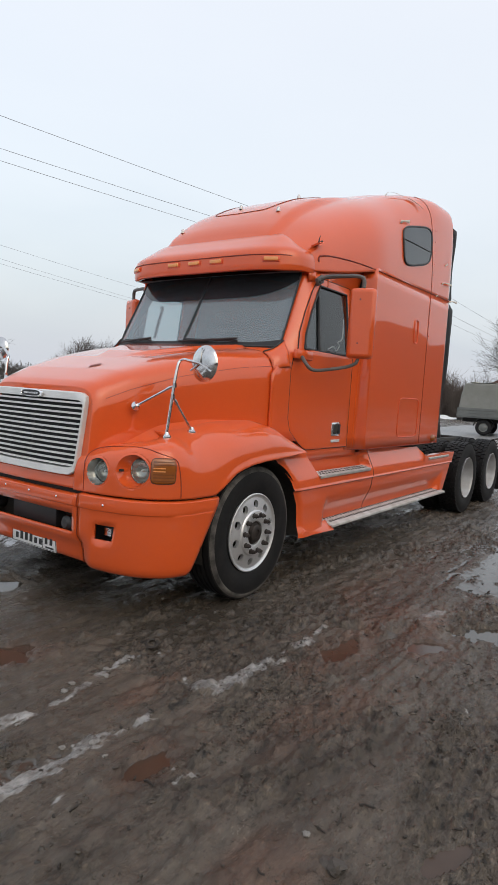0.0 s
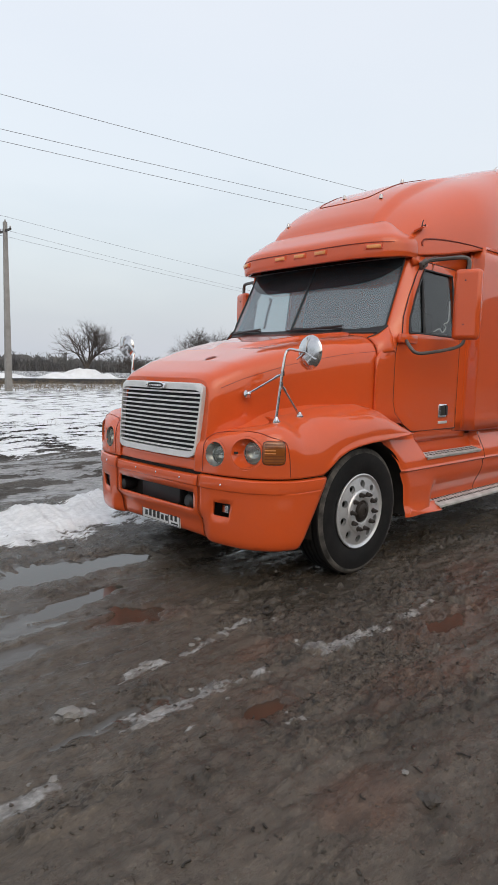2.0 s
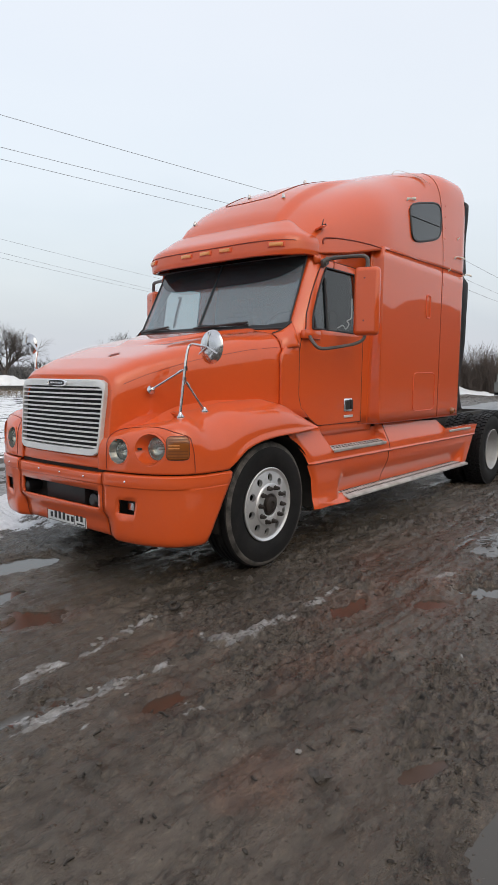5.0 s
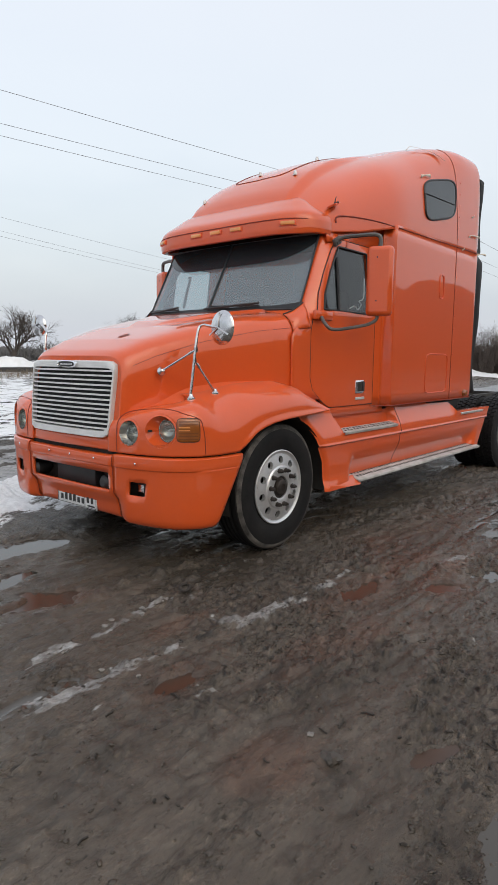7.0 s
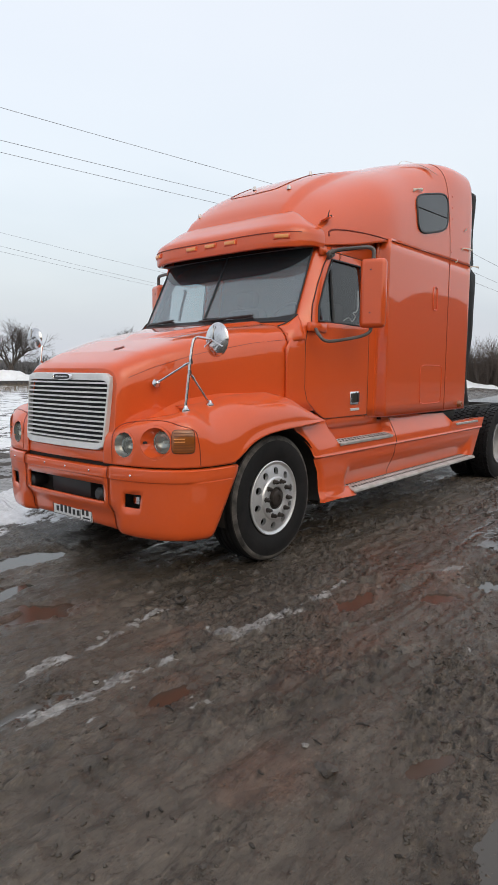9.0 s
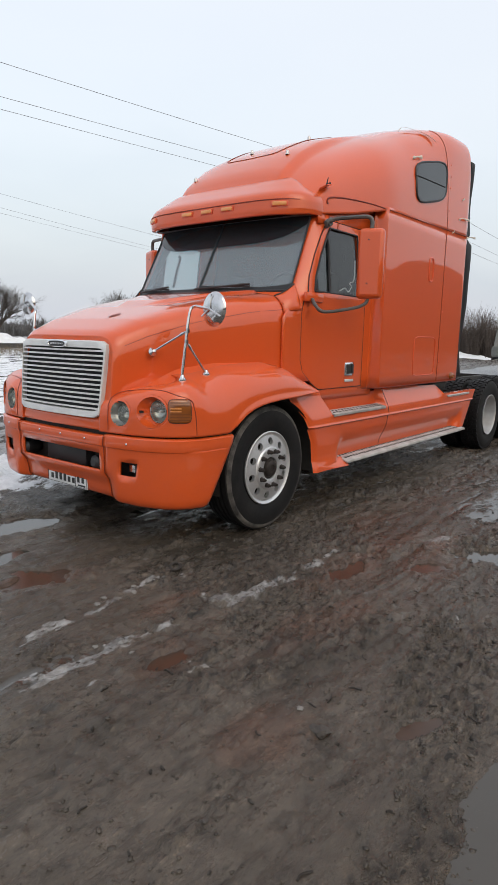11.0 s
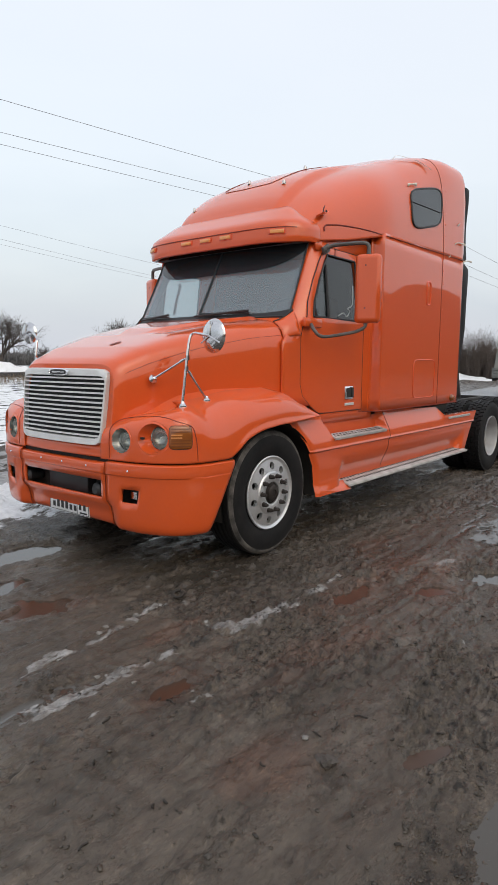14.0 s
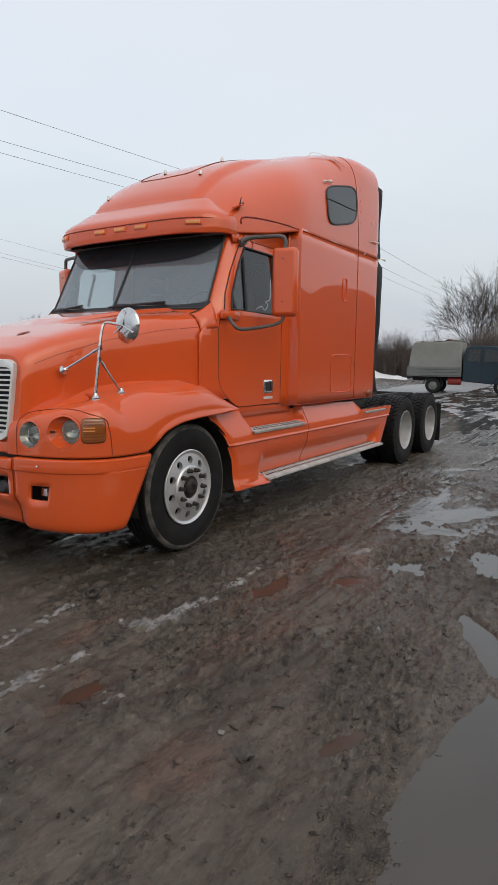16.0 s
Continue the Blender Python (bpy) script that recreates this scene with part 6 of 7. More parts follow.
for s in (-1, 1):
    bm = bmesh.new()
    low = [0.37, 0.385, 0.40, 0.42, 0.44, 0.46, 0.48, 0.51, 0.55, 0.6, 0.65, 0.7, 0.74, 0.757, 0.765, 0.771, 0.777, 0.783, 0.789, 0.795, 0.802, 0.83, 0.855, 0.868, 0.873, 0.877, 0.881, 0.886]
    cols = [0, 0.003, 0.007, 0.013] + span(0.022, 0.50, 46) + span(0.52, 0.68, 8) + span(0.69, 1.0, 30)
    g = []
    for c in cols:
        col = []
        for k in range(len(low) + 8):
            z = low[k] if k < len(low) else 0.886
            a, b = fair_front(z), fair_tail(z)
            x = a + (b - a) * c
            if k >= len(low):
                f = min(1.0, (k - len(low) + 1) / 7)
                z = 0.886 + (fair_top(x) - 0.886) * f
                a, b = fair_front(z), fair_tail(z)
                x = a + (b - a) * c
            y = fair_y(x, z) - 0.022 * (1 - smoothstep(0, 0.014, c)) - (0.07 if k == len(low) + 7 else 0)
            col.append(bm.verts.new((x, s * y, z)))
        g.append(col)
    for a, b in zip(g, g[1:]):
        for k in range(len(a) - 1):
            bm.faces.new((a[k], b[k], b[k + 1], a[k + 1]))
    fair = part("side_fairing", bm, PAINT, truck, "orange side fairing with boarding steps")
    part("fairing_gap", tube([(2.03 - 0.25 * max(0, z - 0.88) + 0.12 * min(0, z - 0.75), s * (fair_y(2.02, z) + 0.001), z) for z in span(0.44, 1.06, 30)], 0.0035, 5), DARK, fair)
    # upper tread plates
    for x0, x1, y0, y1, z in ((0.90, 1.93, 1.11, 1.215, 0.872), (3.66, 4.42, 1.13, 1.215, 0.880)):
        tilt = Matrix.Translation((0, s * (y0 + y1) / 2, z + 0.012)) @ pose(0, 0, 0, -s * 14)
        bm = box(x0, x1, -(y1 - y0) / 2, (y1 - y0) / 2, -0.006, 0.006, bevel=0.003)
        bm.transform(tilt)
        tp = part("step_tread", bm, STEP, fair, "bright aluminium step tread")
        bm = box(x0, x1, s * ((y1 - y0) / 2 - 0.002), s * ((y1 - y0) / 2 + 0.006), -0.018, 0.008, bevel=0.002)
        bm.transform(tilt)
        part("tread_lip", bm, STEP, tp)
        n = int((x1 - x0) / 0.055)
        for k in range(n):
            for j in range(2):
                bm = box(x0 + 0.02 + 0.055 * k + 0.02 * j, x0 + 0.046 + 0.055 * k + 0.02 * j, -0.030 + 0.036 * j, -0.012 + 0.036 * j, 0.0058, 0.008)
                bm.transform(tilt @ Matrix.Diagonal((1, s, 1, 1)))
                part("tread_slot", bm, DARK, tp)
    # flared foot that meets the front of the board
    toe = sheet(lambda a, b: (0.630 + 0.035 * (1 - b) + (0.485 + 0.055 * b) * a, s * (1.206 + (0.028 * b - 0.054 * (1 - b)) * a + 0.008 * b + 0.010 * math.sin(math.pi * b)), 0.44 + 0.005 * a - (0.066 + 0.014 * a) * b), span(0, 1, 14), [0, 0.1, 0.25, 0.5, 0.75, 0.9, 0.97, 1.0])
    rounded(thick(part("fairing_foot", toe, PAINT, fair), 0.025), 0.005)
    bm = box(1.13, 4.30, -0.09, 0.09, -0.008, 0.008, bevel=0.004)
    bm.transform(Matrix.Translation((0, s * 1.155, 0.428)) @ pose(0, 0, 0, -s * 16))
    board = part("step_board", bm, STEP, fair, "long aluminium running board with slots")
    part("board_lip", box(1.13, 4.30, s * 1.232, s * 1.242, 0.388, 0.405, bevel=0.003), STEP, board)
    for k in range(56):
        x = 1.165 + 0.055 * k
        for j in range(2):
            bm = box(x + 0.02 * j, x + 0.02 * j + 0.032, -0.046 + 0.058 * j, -0.022 + 0.058 * j, 0.0078, 0.0100)
            bm.transform(Matrix.Translation((0, s * 1.155, 0.428)) @ pose(0, 0, 0, -s * 16) @ Matrix.Diagonal((1, s, 1, 1)))
            part("tread_slot", bm, DARK, board)
    part("fuel_tank", lathe([(0, 0), (0.30, 0), (0.31, 0.02), (0.31, 1.9), (0.30, 1.92), (0, 1.92)], Matrix.Translation((1.9, s * 0.80, 0.68)) @ facing((1, 0, 0)), 32), DARK, truck)

# ---- cab interior ----
part("dashboard", box(0.50, 0.92, -1.0, 1.0, 1.25, 1.93, bevel=0.05), BLACK, truck)
part("cab_lining", sheet(lambda x, y: (x, y, 2.62 + 0.05 * (x - 0.75)), span(0.70, 1.80, 3), span(-0.98, 0.98, 4)), TRIM, truck)
part("sleeper_partition", box(1.74, 1.78, -1.07, 1.07, 1.10, 2.80), CLOTH, truck)
for s in (-1, 1):
    seat = part("cab_seat", box(1.15, 1.66, s * 0.50 - 0.26, s * 0.50 + 0.26, 1.42, 1.60, bevel=0.05), CLOTH, truck, "dark high-backed cab seat")
    part("backrest", box(1.52, 1.70, s * 0.50 - 0.25, s * 0.50 + 0.25, 1.55, 2.22, bevel=0.06), CLOTH, seat)
    part("headrest", box(1.55, 1.68, s * 0.50 - 0.14, s * 0.50 + 0.14, 2.24, 2.42, bevel=0.05), CLOTH, seat)
    part("pillar_handle", tube(bend([(0.92, s * 0.90, 2.08), (0.90, s * 0.87, 2.10), (0.93, s * 0.86, 2.24), (0.98, s * 0.86, 2.38), (1.0, s * 0.90, 2.40)], 4), 0.015, 8), BLACK, truck)
wheel = part("steering_wheel", tube([Vector((0.98, -0.52, 1.98)) + 0.22 * (math.cos(a) * Vector((0, 1, 0)) + math.sin(a) * Vector((0.45, 0, 0.89))) for a in span(0, 2 * math.pi, 32)], 0.016, 8), BLACK, truck)
part("steering_column", tube([(0.98, -0.52, 1.98), (0.80, -0.52, 1.80)], 0.03, 8), BLACK, wheel)
cord = bend([(1.20, -1.03, 2.0), (1.28, -1.04, 2.03), (1.34, -1.04, 2.0), (1.40, -1.04, 2.05), (1.36, -1.04, 2.08), (1.44, -1.04, 2.12), (1.46, -1.03, 2.3)], 6)
part("loose_cord", tube(cord, 0.006, 5), ZIP, truck, "pale cord hanging inside the window")

# ---- power lines ----
CONCRETE = material("weathered_concrete", (0.30, 0.29, 0.28), 0.85, 0, 0.15, 12, 0.002, (0.20, 0.19, 0.18), 0.5, 2)
WIRE = material("aluminium_wire", (0.22, 0.22, 0.23), 0.5, 0.3, 0.05, 20)
BARK = material("bare_bark", (0.055, 0.044, 0.038), 0.9, 0, 0.2, 20, 0.004, (0.09, 0.075, 0.065), 0.5, 3)
TWIG = material("winter_twigs", (0.085, 0.065, 0.055), 0.9, 0, 0.2, 8, 0.0, (0.13, 0.105, 0.09), 0.5, 0.6)
WOODS = material("distant_woods", (0.10, 0.10, 0.105), 1.0, 0, 0.25, 1.5, 0.0, (0.15, 0.145, 0.14), 0.5, 0.12)
STRAW = material("dry_weeds", (0.22, 0.17, 0.11), 0.9, 0, 0.2, 10, 0.0, (0.12, 0.09, 0.06), 0.5, 1.0)
SNOW = material("packed_snow", (0.82, 0.84, 0.86), 0.8, 0, 0.08, 6, 0.02, (0.66, 0.67, 0.68), 0.5, 0.8)


def span_wire(a, b, sag, r):
    pts = []
    for k in range(25):
        f = k / 24
        p = Vector(a).lerp(Vector(b), f)
        p.z -= 4 * sag * f * (1 - f)
        pts.append(p)
    ob = link("power_wire", tube(pts, r, 5), WIRE)
    return tagged(ob, "thin grey overhead power wire", "wire", "overhead wires")


def pole(x, y, h, arm=0.0):
    z0 = height_at(x, y)
    e = thing("utility_pole", "grey concrete utility pole in the snow", "utility pole", (x, y, z0))
    bm = bmesh.new()
    rings = []
    for z, r in ((-0.3, 0.19), (h * 0.5, 0.15), (h, 0.11)):
        rings.append([bm.verts.new((x + r * a, y + r * b, z0 + z)) for a, b in ((-1, -0.8), (1, -0.8), (1, 0.8), (-1, 0.8))])
    for p, q in zip(rings, rings[1:]):
        for k in range(4):
            bm.faces.new((p[k], p[(k + 1) % 4], q[(k + 1) % 4], q[k]))
    bm.faces.new(rings[-1])
    rounded(part("post", bm, CONCRETE, e), 0.03)
    part("crossarm", box(x - 0.05, x + 0.05, y - 0.75 - arm, y + 0.75 + arm, z0 + h - 0.55, z0 + h - 0.45), NUT, e)
    for d in (-0.7 - arm, 0.7 + arm, 0.0):
        part("insulator", lathe([(0.02, 0), (0.06, 0.03), (0.06, 0.08), (0.03, 0.13), (0, 0.14)], Matrix.Translation((x, y + d, z0 + h - (0.45 if d else 0.0))), 12), STEEL_WHITE, e)
    return e


pole(10.92, 32.04, 9.75)
pole(46.0, 33.5, 10.3)
pole(-30.0, 29.0, 10.7)
pole(26.0, 10.85, 8.6, 0.45)
pole(-26.0, 16.7, 8.8, 0.45)
pole(80.0, 10.4, 8.1, 0.45)
for za, zb, d in ((10.12, 9.76, 0.0), (9.38, 8.74, 0.06), (9.0, 8.47, -0.06)):
    span_wire((10.92, 32.04 + d, za), (46.0, 33.5 + d + 3.2, za - (za - zb) * 1.6), 0.15, 0.008)
    span_wire((-30.0, 29.0 + d, za + 0.4), (10.92, 32.04 + d, za), 0.35, 0.010)
for y, za, zb, b in ((12.9, 8.35, 8.95, 0.0), (13.9, 7.78, 8.64, 0.4), (14.95, 8.03, 8.44, 0.2)):
    span_wire((-26.0, y + 2.8, za), (26.0, y - 3.2 + b, zb), 0.22, 0.0075)
    span_wire((26.0, y - 3.2 + b, zb), (80.0, y - 3.6 + b, zb - 0.9), 0.5, 0.010)


# ---- bare trees and thickets ----
def branch_mesh(name, segs, mat, sides=4):
    """Tapered limbs from an array of segments: start, end, radii."""
    segs = np.array(segs, float)
    p, q, r0, r1 = segs[:, 0:3], segs[:, 3:6], segs[:, 6], segs[:, 7]
    w = q - p
    w /= np.linalg.norm(w, axis=1)[:, None] + 1e-9
    ref = np.where(np.abs(w[:, 2:3]) > 0.9, np.array([[1.0, 0, 0]]), np.array([[0, 0, 1.0]]))
    a = np.cross(w, ref)
    a /= np.linalg.norm(a, axis=1)[:, None]
    b = np.cross(w, a)
    n = len(segs)
    co = np.zeros((n, 2, sides, 3))
    for k in range(sides):
        t = 2 * math.pi * k / sides
        d = math.cos(t) * a + math.sin(t) * b
        co[:, 0, k], co[:, 1, k] = p + d * r0[:, None], q + d * r1[:, None]
    base = np.arange(n)[:, None] * 2 * sides
    faces = []
    for k in range(sides):
        j = (k + 1) % sides
        faces.append(base + np.array([k, j, sides + j, sides + k]))
    f = np.stack(faces, 1).reshape(-1, 4)
    me = bpy.data.meshes.new(name)
    me.vertices.add(n * 2 * sides)
    me.vertices.foreach_set("co", co.ravel())
    me.loops.add(f.size)
    me.loops.foreach_set("vertex_index", f.ravel().astype(np.int32))
    me.polygons.add(len(f))
    me.polygons.foreach_set("loop_start", np.arange(0, f.size, 4, dtype=np.int32))
    me.polygons.foreach_set("use_smooth", np.ones(len(f), bool))
    me.update(calc_edges=True)
    me.materials.append(mat)
    return me


def grow(rng, segs, p, way, length, r, depth, spread, up=0.1, thin=0.6, least=0.006):
    """One limb, bent over a few pieces, with side limbs."""
    n = 4 if depth > 1 else 3
    for k in range(n):
        way = (way + Vector(rng.normal(0, 0.16, 3)) + Vector((0, 0, up * 0.15))).normalized()
        q = p + way * (length / n)
        r1 = r * (1 - (1 - thin) / n)
        segs.append((*p, *q, r, r1))
        if depth > 0 and k >= (1 if depth < 4 else 1):
            for _ in range(2 if depth > 1 else 3):
                side = Vector(rng.normal(0, 1, 3))
                side = (side - way * side.dot(way)).normalized()
                grow(rng, segs, q, (way + side * spread * rng.uniform(0.6, 1.3)).normalized(), length * rng.uniform(0.55, 0.8), max(least, r1 * rng.uniform(0.45, 0.65)), depth - 1, spread, up, thin, least)
        p, r = q, r1


def bare_tree(x, y, height, seed, label, trunk=0.035, spread=0.8, depth=4, stems=1, group=""):
    rng = np.random.RandomState(seed)
    z0 = height_at(x, y) - 0.1
    segs = []
    e = thing("bare_tree", label, "tree", (x, y, z0), group)
    limbs = []
    for s in range(stems):
        lean = Vector((rng.normal(0, 0.12 + 0.2 * (stems > 1)), rng.normal(0, 0.12 + 0.2 * (stems > 1)), 1)).normalized()
        base = Vector((x + rng.normal(0, 0.3) * (stems > 1), y + rng.normal(0, 0.3) * (stems > 1), z0))
        tip = base + lean * height * 0.24
        segs.append((*base, *tip, height * trunk * 0.5, height * trunk * 0.38))
        for k in range(6 if stems == 1 else 3):
            side = Vector((math.cos(k * 2.4 + s), math.sin(k * 2.4 + s), 0))
            f = (rng.uniform(0.6, 1.0))
            grow(rng, limbs, base.lerp(tip, f), (lean * 0.8 + side * spread * rng.uniform(0.5, 1.1)).normalized(), height * rng.uniform(0.32, 0.45), height * trunk * 0.2, depth - 1, spread, 0.3, 0.6, 0.014 if math.hypot(x, y) > 70 else 0.0075)
    for name, data in (("trunk", segs), ("crown", limbs)):
        ob = new(name, branch_mesh(name, data, BARK, 6 if name == "trunk" else 3))
        ob.parent = e
        ob.matrix_parent_inverse = e.matrix_basis.inverted()
        if name == "crown":
            tagged(ob, kind="stuff")
    return e


bare_tree(44.4, 83.5, 9.2, 3, "spreading bare apple-like tree in the snow field", 0.11, 0.72, 4)
bare_tree(53.0, 84.0, 4.2, 5, "small bare tree at the field edge", 0.05, 0.9, 4)
bare_tree(62.0, 74.0, 7.8, 8, "leafless bush behind the field", 0.03, 0.6, 4, 4, "field bushes")
bare_tree(57.0, 71.0, 6.4, 9, "leafless bush behind the field", 0.03, 0.6, 4, 4, "field bushes")
bare_tree(66.5, 69.0, 7.8, 10, "leafless bush behind the field", 0.03, 0.6, 4, 4, "field bushes")
bare_tree(48.2, 6.6, 7.8, 21, "tall many-stemmed bare willow behind the thicket", 0.022, 0.36, 4, 4)
bare_tree(46.8, 10.2, 4.4, 22, "slender bare tree in the thicket", 0.03, 0.7, 3, 1)


def thicket(name, line, count, height, depth, seed, label, mat=TWIG, r=0.018, twigs=4):
    """Dense leafless scrub along a line of (x, y)."""
    rng = np.random.RandomState(seed)
    segs = []
    lens = [math.dist(a, b) for a, b in zip(line, line[1:])]
    for _ in range(count):
        f = rng.uniform(0, sum(lens))
        k = 0
        while f > lens[k] and k < len(lens) - 1:
            f -= lens[k]
            k += 1
        a, b = Vector(line[k]), Vector(line[k + 1])
        n = Vector((-(b - a).y, (b - a).x)).normalized()
        p = a.lerp(b, f / lens[k]) + n * rng.normal(0, depth)
        h = height * (0.55 + 0.45 * math.sin(f * 0.35 + 2 * k) ** 2) * rng.uniform(0.35, 1.0) ** 0.7
        z = 0.012 * min(40, max(0, p.x - 8)) * math.exp(-(max(0, p.y - 14) / 12) ** 2) - 0.1
        base = Vector((p.x, p.y, z))
        tip = base + Vector((rng.normal(0, 0.22) * h, rng.normal(0, 0.22) * h, h))
        mid = base.lerp(tip, 0.55) + Vector(rng.normal(0, 0.05 * h, 3))
        segs += [(*base, *mid, r, r * 0.7), (*mid, *tip, r * 0.7, r * 0.25)]
        for j in range(twigs):
            q = base.lerp(mid, rng.uniform(0.2, 1)) if j % 2 else mid.lerp(tip, rng.uniform(0, 0.8))
            t = q + Vector((rng.normal(0, 0.16) * h, rng.normal(0, 0.16) * h, rng.uniform(0.08, 0.30) * h))
            segs.append((*q, *t, r * 0.5, r * 0.2))
    ob = new(name, branch_mesh(name, segs, mat, 3))
    return tagged(ob, label, "thicket", kind="stuff")


thicket("thicket", [(40.0, 20.0), (43.5, 12.0), (46.0, 2.0), (46.0, -14.0)], 10000, 4.3, 1.3, 31, "dense brown leafless scrub along the yard edge")
thicket("distant_hedge", [(-60, 190), (40, 210), (140, 190), (220, 120)], 4200, 7.0, 6.0, 33, "far grey line of leafless trees", WOODS, 0.22, 4)
thicket("dry_weeds", [(-10, 40), (18, 41), (50, 33)], 6500, 0.95, 4.5, 34, "dry straw weeds standing in the snow", STRAW, 0.012, 2)
thicket("dry_weeds", [(-10, 12), (14, 16), (30, 22)], 420, 0.35, 3.5, 35, "dry weed stalks poking through snow", STRAW, 0.006, 1)


def far_band(name, line, low, high, mat, label, seed):
    """A solid ragged row of far woods with depth."""
    rng = np.random.RandomState(seed)
    bm = bmesh.new()
    for (x0, y0), (x1, y1) in zip(line, line[1:]):
        n = int(math.dist((x0, y0), (x1, y1)) / 1.5)
        cols = []
        for k in range(n + 1):
            f = k / n
            x, y = x0 + (x1 - x0) * f, y0 + (y1 - y0) * f
            h = low + (high - low) * (0.5 + 0.35 * math.sin(0.13 * x + 0.2 * y) + 0.3 * rng.uniform(-1, 1))
            cols.append([bm.verts.new((x - dx * 0.02 * 30, y - 0.8 * dx, z)) for dx, z in ((2, -0.2), (2, h * 0.6), (0, h), (-2, h * 0.6), (-2, -0.2))])
        for a, b in zip(cols, cols[1:]):
            for k in range(4):
                bm.faces.new((a[k], b[k], b[k + 1], a[k + 1]))
    return tagged(link(name, bm, mat, smooth=0), label, "woods", kind="stuff")


far_band("distant_woods", [(-150, 205), (-40, 212), (60, 215), (150, 185), (230, 110)], 3.0, 6.0, WOODS, "far grey band of winter woods", 41)
far_band("hedge_mass", [(42.0, 21.0), (45.5, 12.5), (48.0, 2.5), (48.0, -16.0)], 1.4, 2.6, TWIG, "dark mass of scrub behind the yard", 42)
far_band("tree_belt", [(-70, -38), (10, -42), (50, -35), (63, -23), (70, -14)], 7.2, 10.2, TWIG, "dark belt of trees across the road", 43)


def snow_heap(x, y, lx, ly, h, seed):
    xx, yy = np.meshgrid(np.linspace(x - lx, x + lx, 60), np.linspace(y - ly, y + ly, 40), indexing="ij")
    d = np.sqrt(((xx - x) / lx) ** 2 + ((yy - y) / ly) ** 2)
    zz = h * np.clip(1 - d ** 1.4, -0.2, 1) * (1 + 0.45 * fbm(xx * 0.6 + seed, yy * 0.9, 4)) + ground_height(xx, yy) - 0.08
    hm, _ = grid_mesh("snow_heap", xx, yy, zz, (d < 1.02)[:-1, :-1])
    hm.materials.append(SNOW)
    tagged(new("snow_heap", hm), "long heap of shovelled dirty white snow", "snow heap", "snow heaps")


snow_heap(39.0, 75.0, 7.0, 3.0, 1.25, 1)
snow_heap(26.0, 76.0, 7.0, 3.0, 0.7, 2)
snow_heap(52.0, 66.0, 6.0, 3.0, 0.7, 3)
snow_heap(40.5, 12.6, 1.6, 4.2, 0.4, 4)
snow_heap(43.0, 3.5, 1.6, 6.0, 0.5, 5)

# ---- light truck with a canvas load bed, parked across the yard ----
BLUE = material("dark_blue_paint", (0.007, 0.024, 0.038), 0.4, 0, 0.1, 20, 0.0, (0.012, 0.029, 0.042), 0.5, 1.5, coat=0.15, spec=0.3)
CANVAS = material("grey_green_canvas", (0.25, 0.25, 0.235), 0.85, 0, 0.1, 10, 0.004, (0.19, 0.195, 0.17), 0.5, 1.2)
CANVAS_TOP = material("pale_canvas_top", (0.42, 0.40, 0.32), 0.85, 0, 0.1, 10, 0.003, (0.34, 0.33, 0.27), 0.5, 1.2)
BOARD = material("grey_drop_side", (0.17, 0.18, 0.17), 0.6, 0, 0.1, 15, 0.001, (0.12, 0.125, 0.12), 0.5, 2)
VAN_GLASS = material("dark_van_window", (0.012, 0.014, 0.016), 0.06, 0, 0.05, 10)
REDTANK = material("red_tank", (0.28, 0.03, 0.02), 0.5, 0, 0.1, 10)

VAN_AT, VAN_WAY = Vector((25.0, 3.55)), Vector((0.10, -0.995)).normalized()
vz = height_at(VAN_AT.x, VAN_AT.y)
van = thing("canvas_truck", "dark blue crew-cab light truck with a grey canvas load bed", "truck", (VAN_AT.x, VAN_AT.y, vz))
VM = Matrix.Translation((VAN_AT.x, VAN_AT.y, vz)) @ Matrix(((VAN_WAY.x, -VAN_WAY.y, 0, 0), (VAN_WAY.y, VAN_WAY.x, 0, 0), (0, 0, 1, 0), (0, 0, 0, 1)))


def vpart(name, bm, mat, parent=None, label=""):
    bm.transform(VM)
    return part(name, bm, mat, parent or van, label)


def prism(outline, half, taper=0.0, zt=0.0):
    """Side outline (x, z) widened to both sides; above zt it leans in by taper a metre."""
    bm = bmesh.new()
    rows = []
    for s in (-1, 1):
        rows.append([bm.verts.new((x, s * (half - taper * max(0, z - zt)), z)) for x, z in outline])
    n = len(outline)
    for k in range(n):
        bm.faces.new((rows[0][k], rows[0][(k + 1) % n], rows[1][(k + 1) % n], rows[1][k]))
    bm.faces.new(rows[0])
    bm.faces.new(rows[1][::-1])
    return bm


rounded(vpart("canvas_cover", prism([(-1.12, 1.05), (-1.04, 1.75), (-0.92, 2.26), (1.16, 2.30), (1.20, 1.05)], 1.0, 0.06, 1.6), CANVAS), 0.05)
vpart("canvas_roof", sheet(lambda x, y: (x, y, 2.302 + 0.04 * math.cos(y * 1.65) + 0.012 * math.sin(x * 7)), span(-0.90, 1.15, 16), span(-0.945, 0.945, 8)), CANVAS_TOP)
for k in range(3):
    rounded(vpart("drop_side_board", box(-1.14, 1.21, -1.03, -1.00, 0.80 + 0.13 * k, 0.92 + 0.13 * k), BOARD), 0.008)
    rounded(vpart("drop_side_board", box(-1.14, 1.21, 1.00, 1.03, 0.80 + 0.13 * k, 0.92 + 0.13 * k), BOARD), 0.008)
vpart("bed_floor", box(-1.14, 1.21, -1.0, 1.0, 0.74, 0.80), BOARD)
vpart("rear_board", box(-1.17, -1.14, -1.0, 1.0, 0.78, 1.17), BOARD)
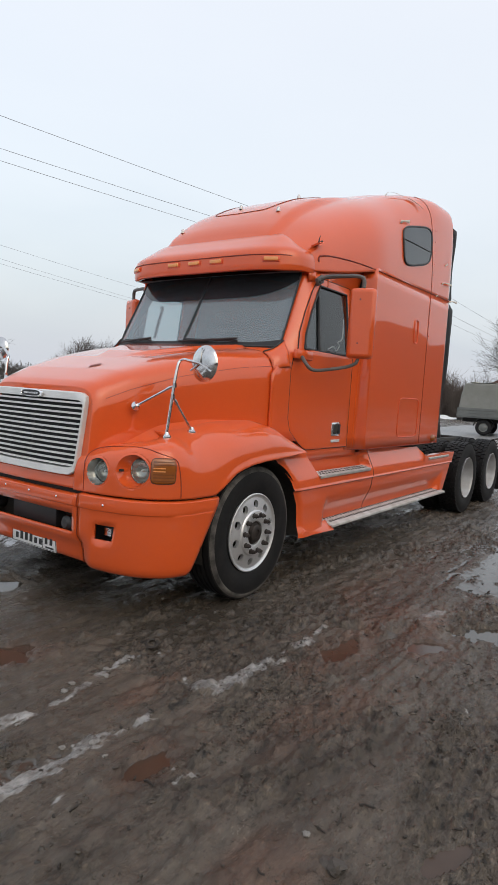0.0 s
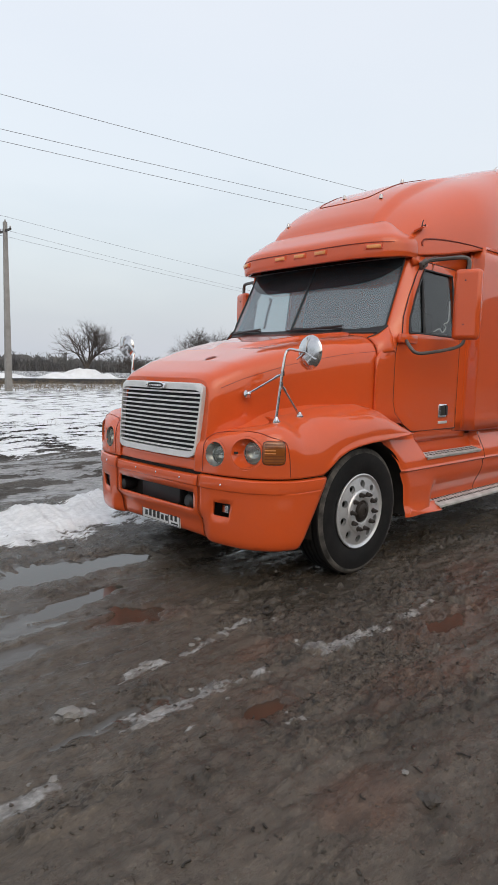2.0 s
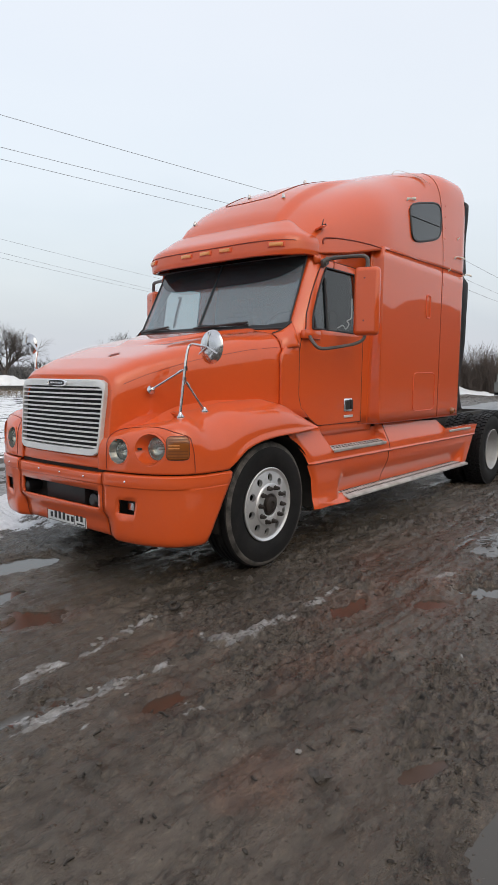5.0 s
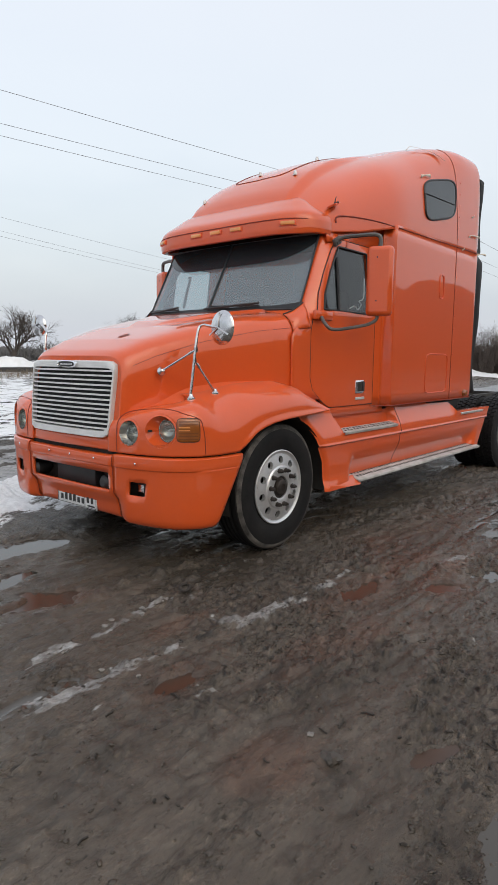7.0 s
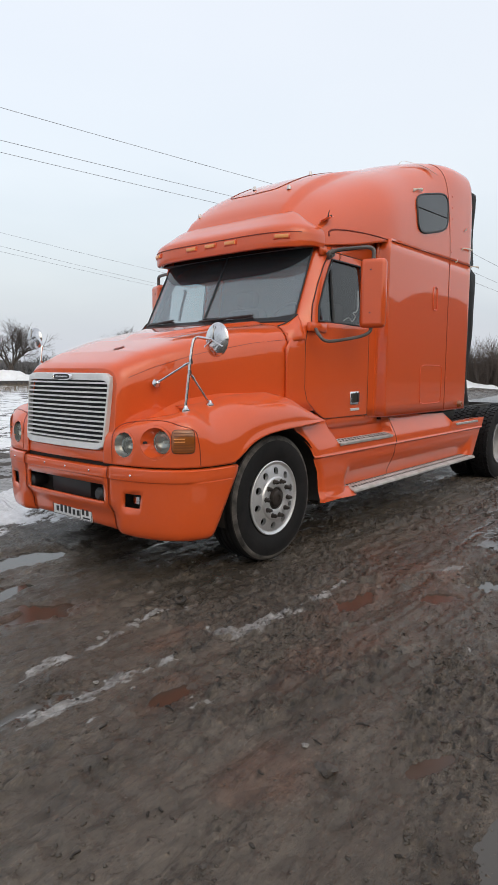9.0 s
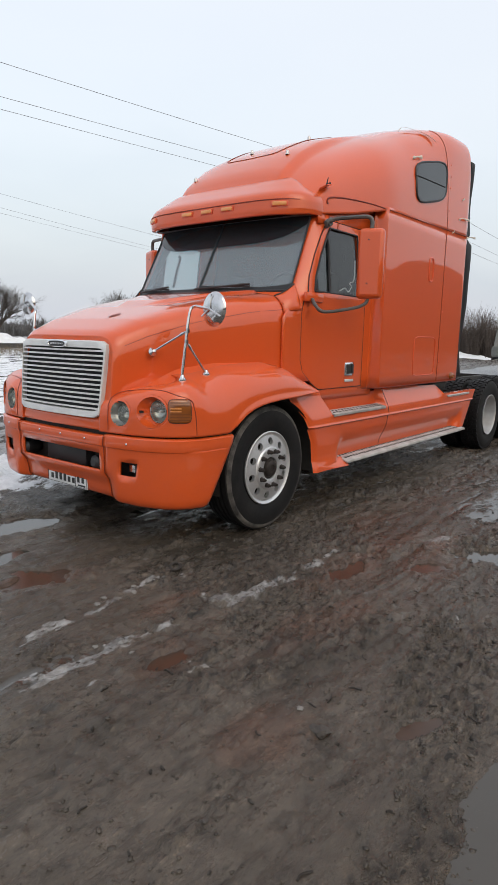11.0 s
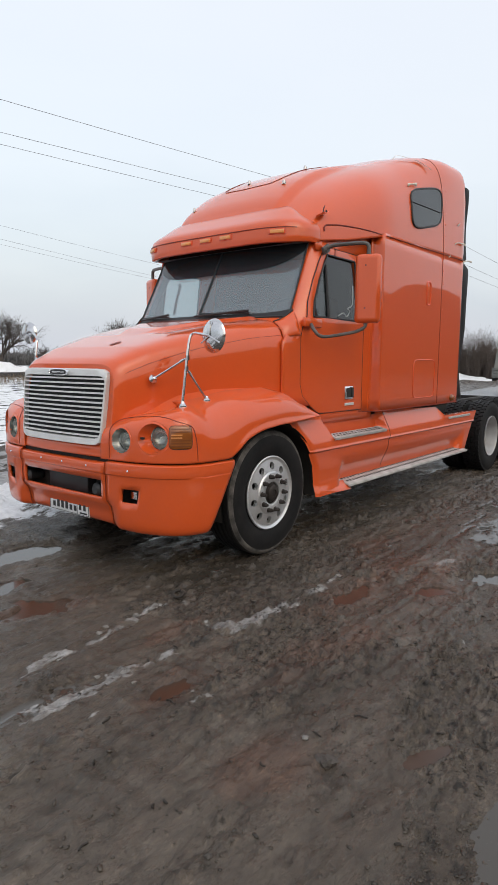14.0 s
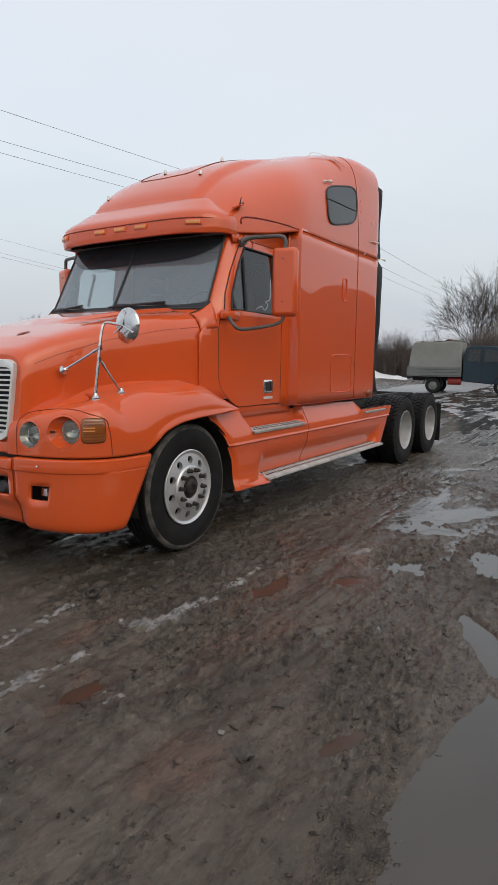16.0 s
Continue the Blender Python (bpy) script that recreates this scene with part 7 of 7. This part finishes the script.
cabv = rounded(vpart("crew_cab", prism([(1.25, 0.55), (1.25, 1.55), (1.34, 2.02), (1.55, 2.12), (2.55, 2.10), (2.80, 1.98), (3.25, 1.42), (3.75, 1.25), (3.86, 1.05), (3.90, 0.60), (3.3, 0.45), (2.4, 0.45)], 0.95, 0.13, 1.35), BLUE, None, "dark blue crew cab"), 0.04, 3)
for s in (-1, 1):
    def vy(z):
        return s * (0.957 - 0.13 * max(0, z - 1.35))

    def vwin(pts, name="side_window"):
        bm = bmesh.new()
        bm.faces.new([bm.verts.new((x, vy(z), z)) for x, z in pts])
        vpart(name, bm, VAN_GLASS, cabv, "dark side window")
    vwin([(1.42, 1.42), (1.48, 1.94), (1.95, 1.97), (1.95, 1.42)])
    vwin([(2.12, 1.42), (2.12, 1.97), (2.50, 1.95), (2.72, 1.80), (2.98, 1.42)])
    vpart("door_seam", tube([(2.04, vy(z), z) for z in (0.6, 1.35, 1.98)], 0.008, 4), DARK, cabv)
    vpart("door_mirror", box(2.82, 2.90, s * 0.98, s * 1.14, 1.42, 1.70, bevel=0.02), BLACK, cabv)
    vpart("headlight", box(3.80, 3.88, s * 0.62, s * 0.88, 0.95, 1.10, bevel=0.02), LAMP_BOWL, cabv)
    for x in (0.0, 2.9):
        m = Matrix.Translation((x, s * 0.93, 0.345)) @ facing((0, s, 0))
        w = vpart("wheel", lathe([(0.19, 0.0), (0.21, 0.012), (0.29, 0.012), (0.335, -0.02), (0.345, -0.06), (0.345, -0.15), (0.30, -0.19), (0.19, -0.19)], m, 32), RUBBER)
        vpart("rim", lathe([(0.20, -0.01), (0.19, 0.006), (0.16, -0.02), (0.10, 0.01), (0.05, 0.03), (0, 0.03)], m, 24), BOARD, w)
    vpart("wheel_arch", tube([(2.9 + 0.45 * math.cos(a), s * 0.945, 0.36 + 0.45 * math.sin(a)) for a in span(0.1, math.pi - 0.1, 14)], 0.03, 6), BLACK, cabv)
    vpart("rear_mudguard", sheet(lambda a, y: (0.44 * math.cos(a), y, 0.34 + 0.44 * math.sin(a)), span(0.1, math.pi - 0.1, 12), [s * 0.66, s * 0.96]), BLACK)
bm = bmesh.new()
bm.faces.new([bm.verts.new(p) for p in ((2.83, -0.78, 1.97), (2.83, 0.78, 1.97), (3.22, 0.86, 1.47), (3.22, -0.86, 1.47))])
vpart("windscreen", bm, VAN_GLASS, cabv)
vpart("bumper", box(3.82, 3.96, -0.95, 0.95, 0.42, 0.62, bevel=0.04), BLACK)
vpart("chassis_rail", box(-1.0, 3.4, -0.42, 0.42, 0.55, 0.74), DARK)
vpart("fuel_tank", lathe([(0, 0), (0.16, 0), (0.17, 0.02), (0.17, 0.55), (0.16, 0.57), (0, 0.57)], Matrix.Translation((0.62, -0.72, 0.55)) @ facing((1, 0, 0)), 18), REDTANK)
vpart("rear_lamp_bar", box(-1.16, -1.12, -0.95, 0.95, 0.60, 0.70), BLACK)

# low house roof and a lamp post beyond the scrub
ROOF = material("brown_roof", (0.10, 0.05, 0.04), 0.8, 0, 0.15, 6)
hx, hy, hz = 58.0, 11.2, -0.2
house = thing("house", "small far house with a brown pitched roof", "house", (hx, hy, hz))
part("wall", box(hx, hx + 6, hy - 2.5, hy + 2.5, hz, hz + 2.6), BOARD, house)
bm = bmesh.new()
a, b = [[bm.verts.new(p) for p in ((x, hy - 2.9, hz + 2.5), (x, hy, hz + 4.2), (x, hy + 2.9, hz + 2.5))] for x in (hx - 0.4, hx + 6.4)]
bm.faces.new((a[0], a[1], b[1], b[0])), bm.faces.new((a[1], a[2], b[2], b[1])), bm.faces.new(a), bm.faces.new(b[::-1])
part("roof", bm, ROOF, house)
lx, ly = 52.0, 17.2
lz = height_at(lx, ly)
post = thing("street_lamp", "thin dark lamp post beyond the scrub", "street lamp", (lx, ly, lz))
part("post", tube([(lx, ly, lz - 0.2), (lx, ly, lz + 6.2)], 0.09, 8, taper=0.05), DARK, post)
part("lamp_head", box(lx - 0.1, lx + 0.1, ly - 0.7, ly + 0.1, lz + 6.1, lz + 6.22, bevel=0.02), DARK, post)
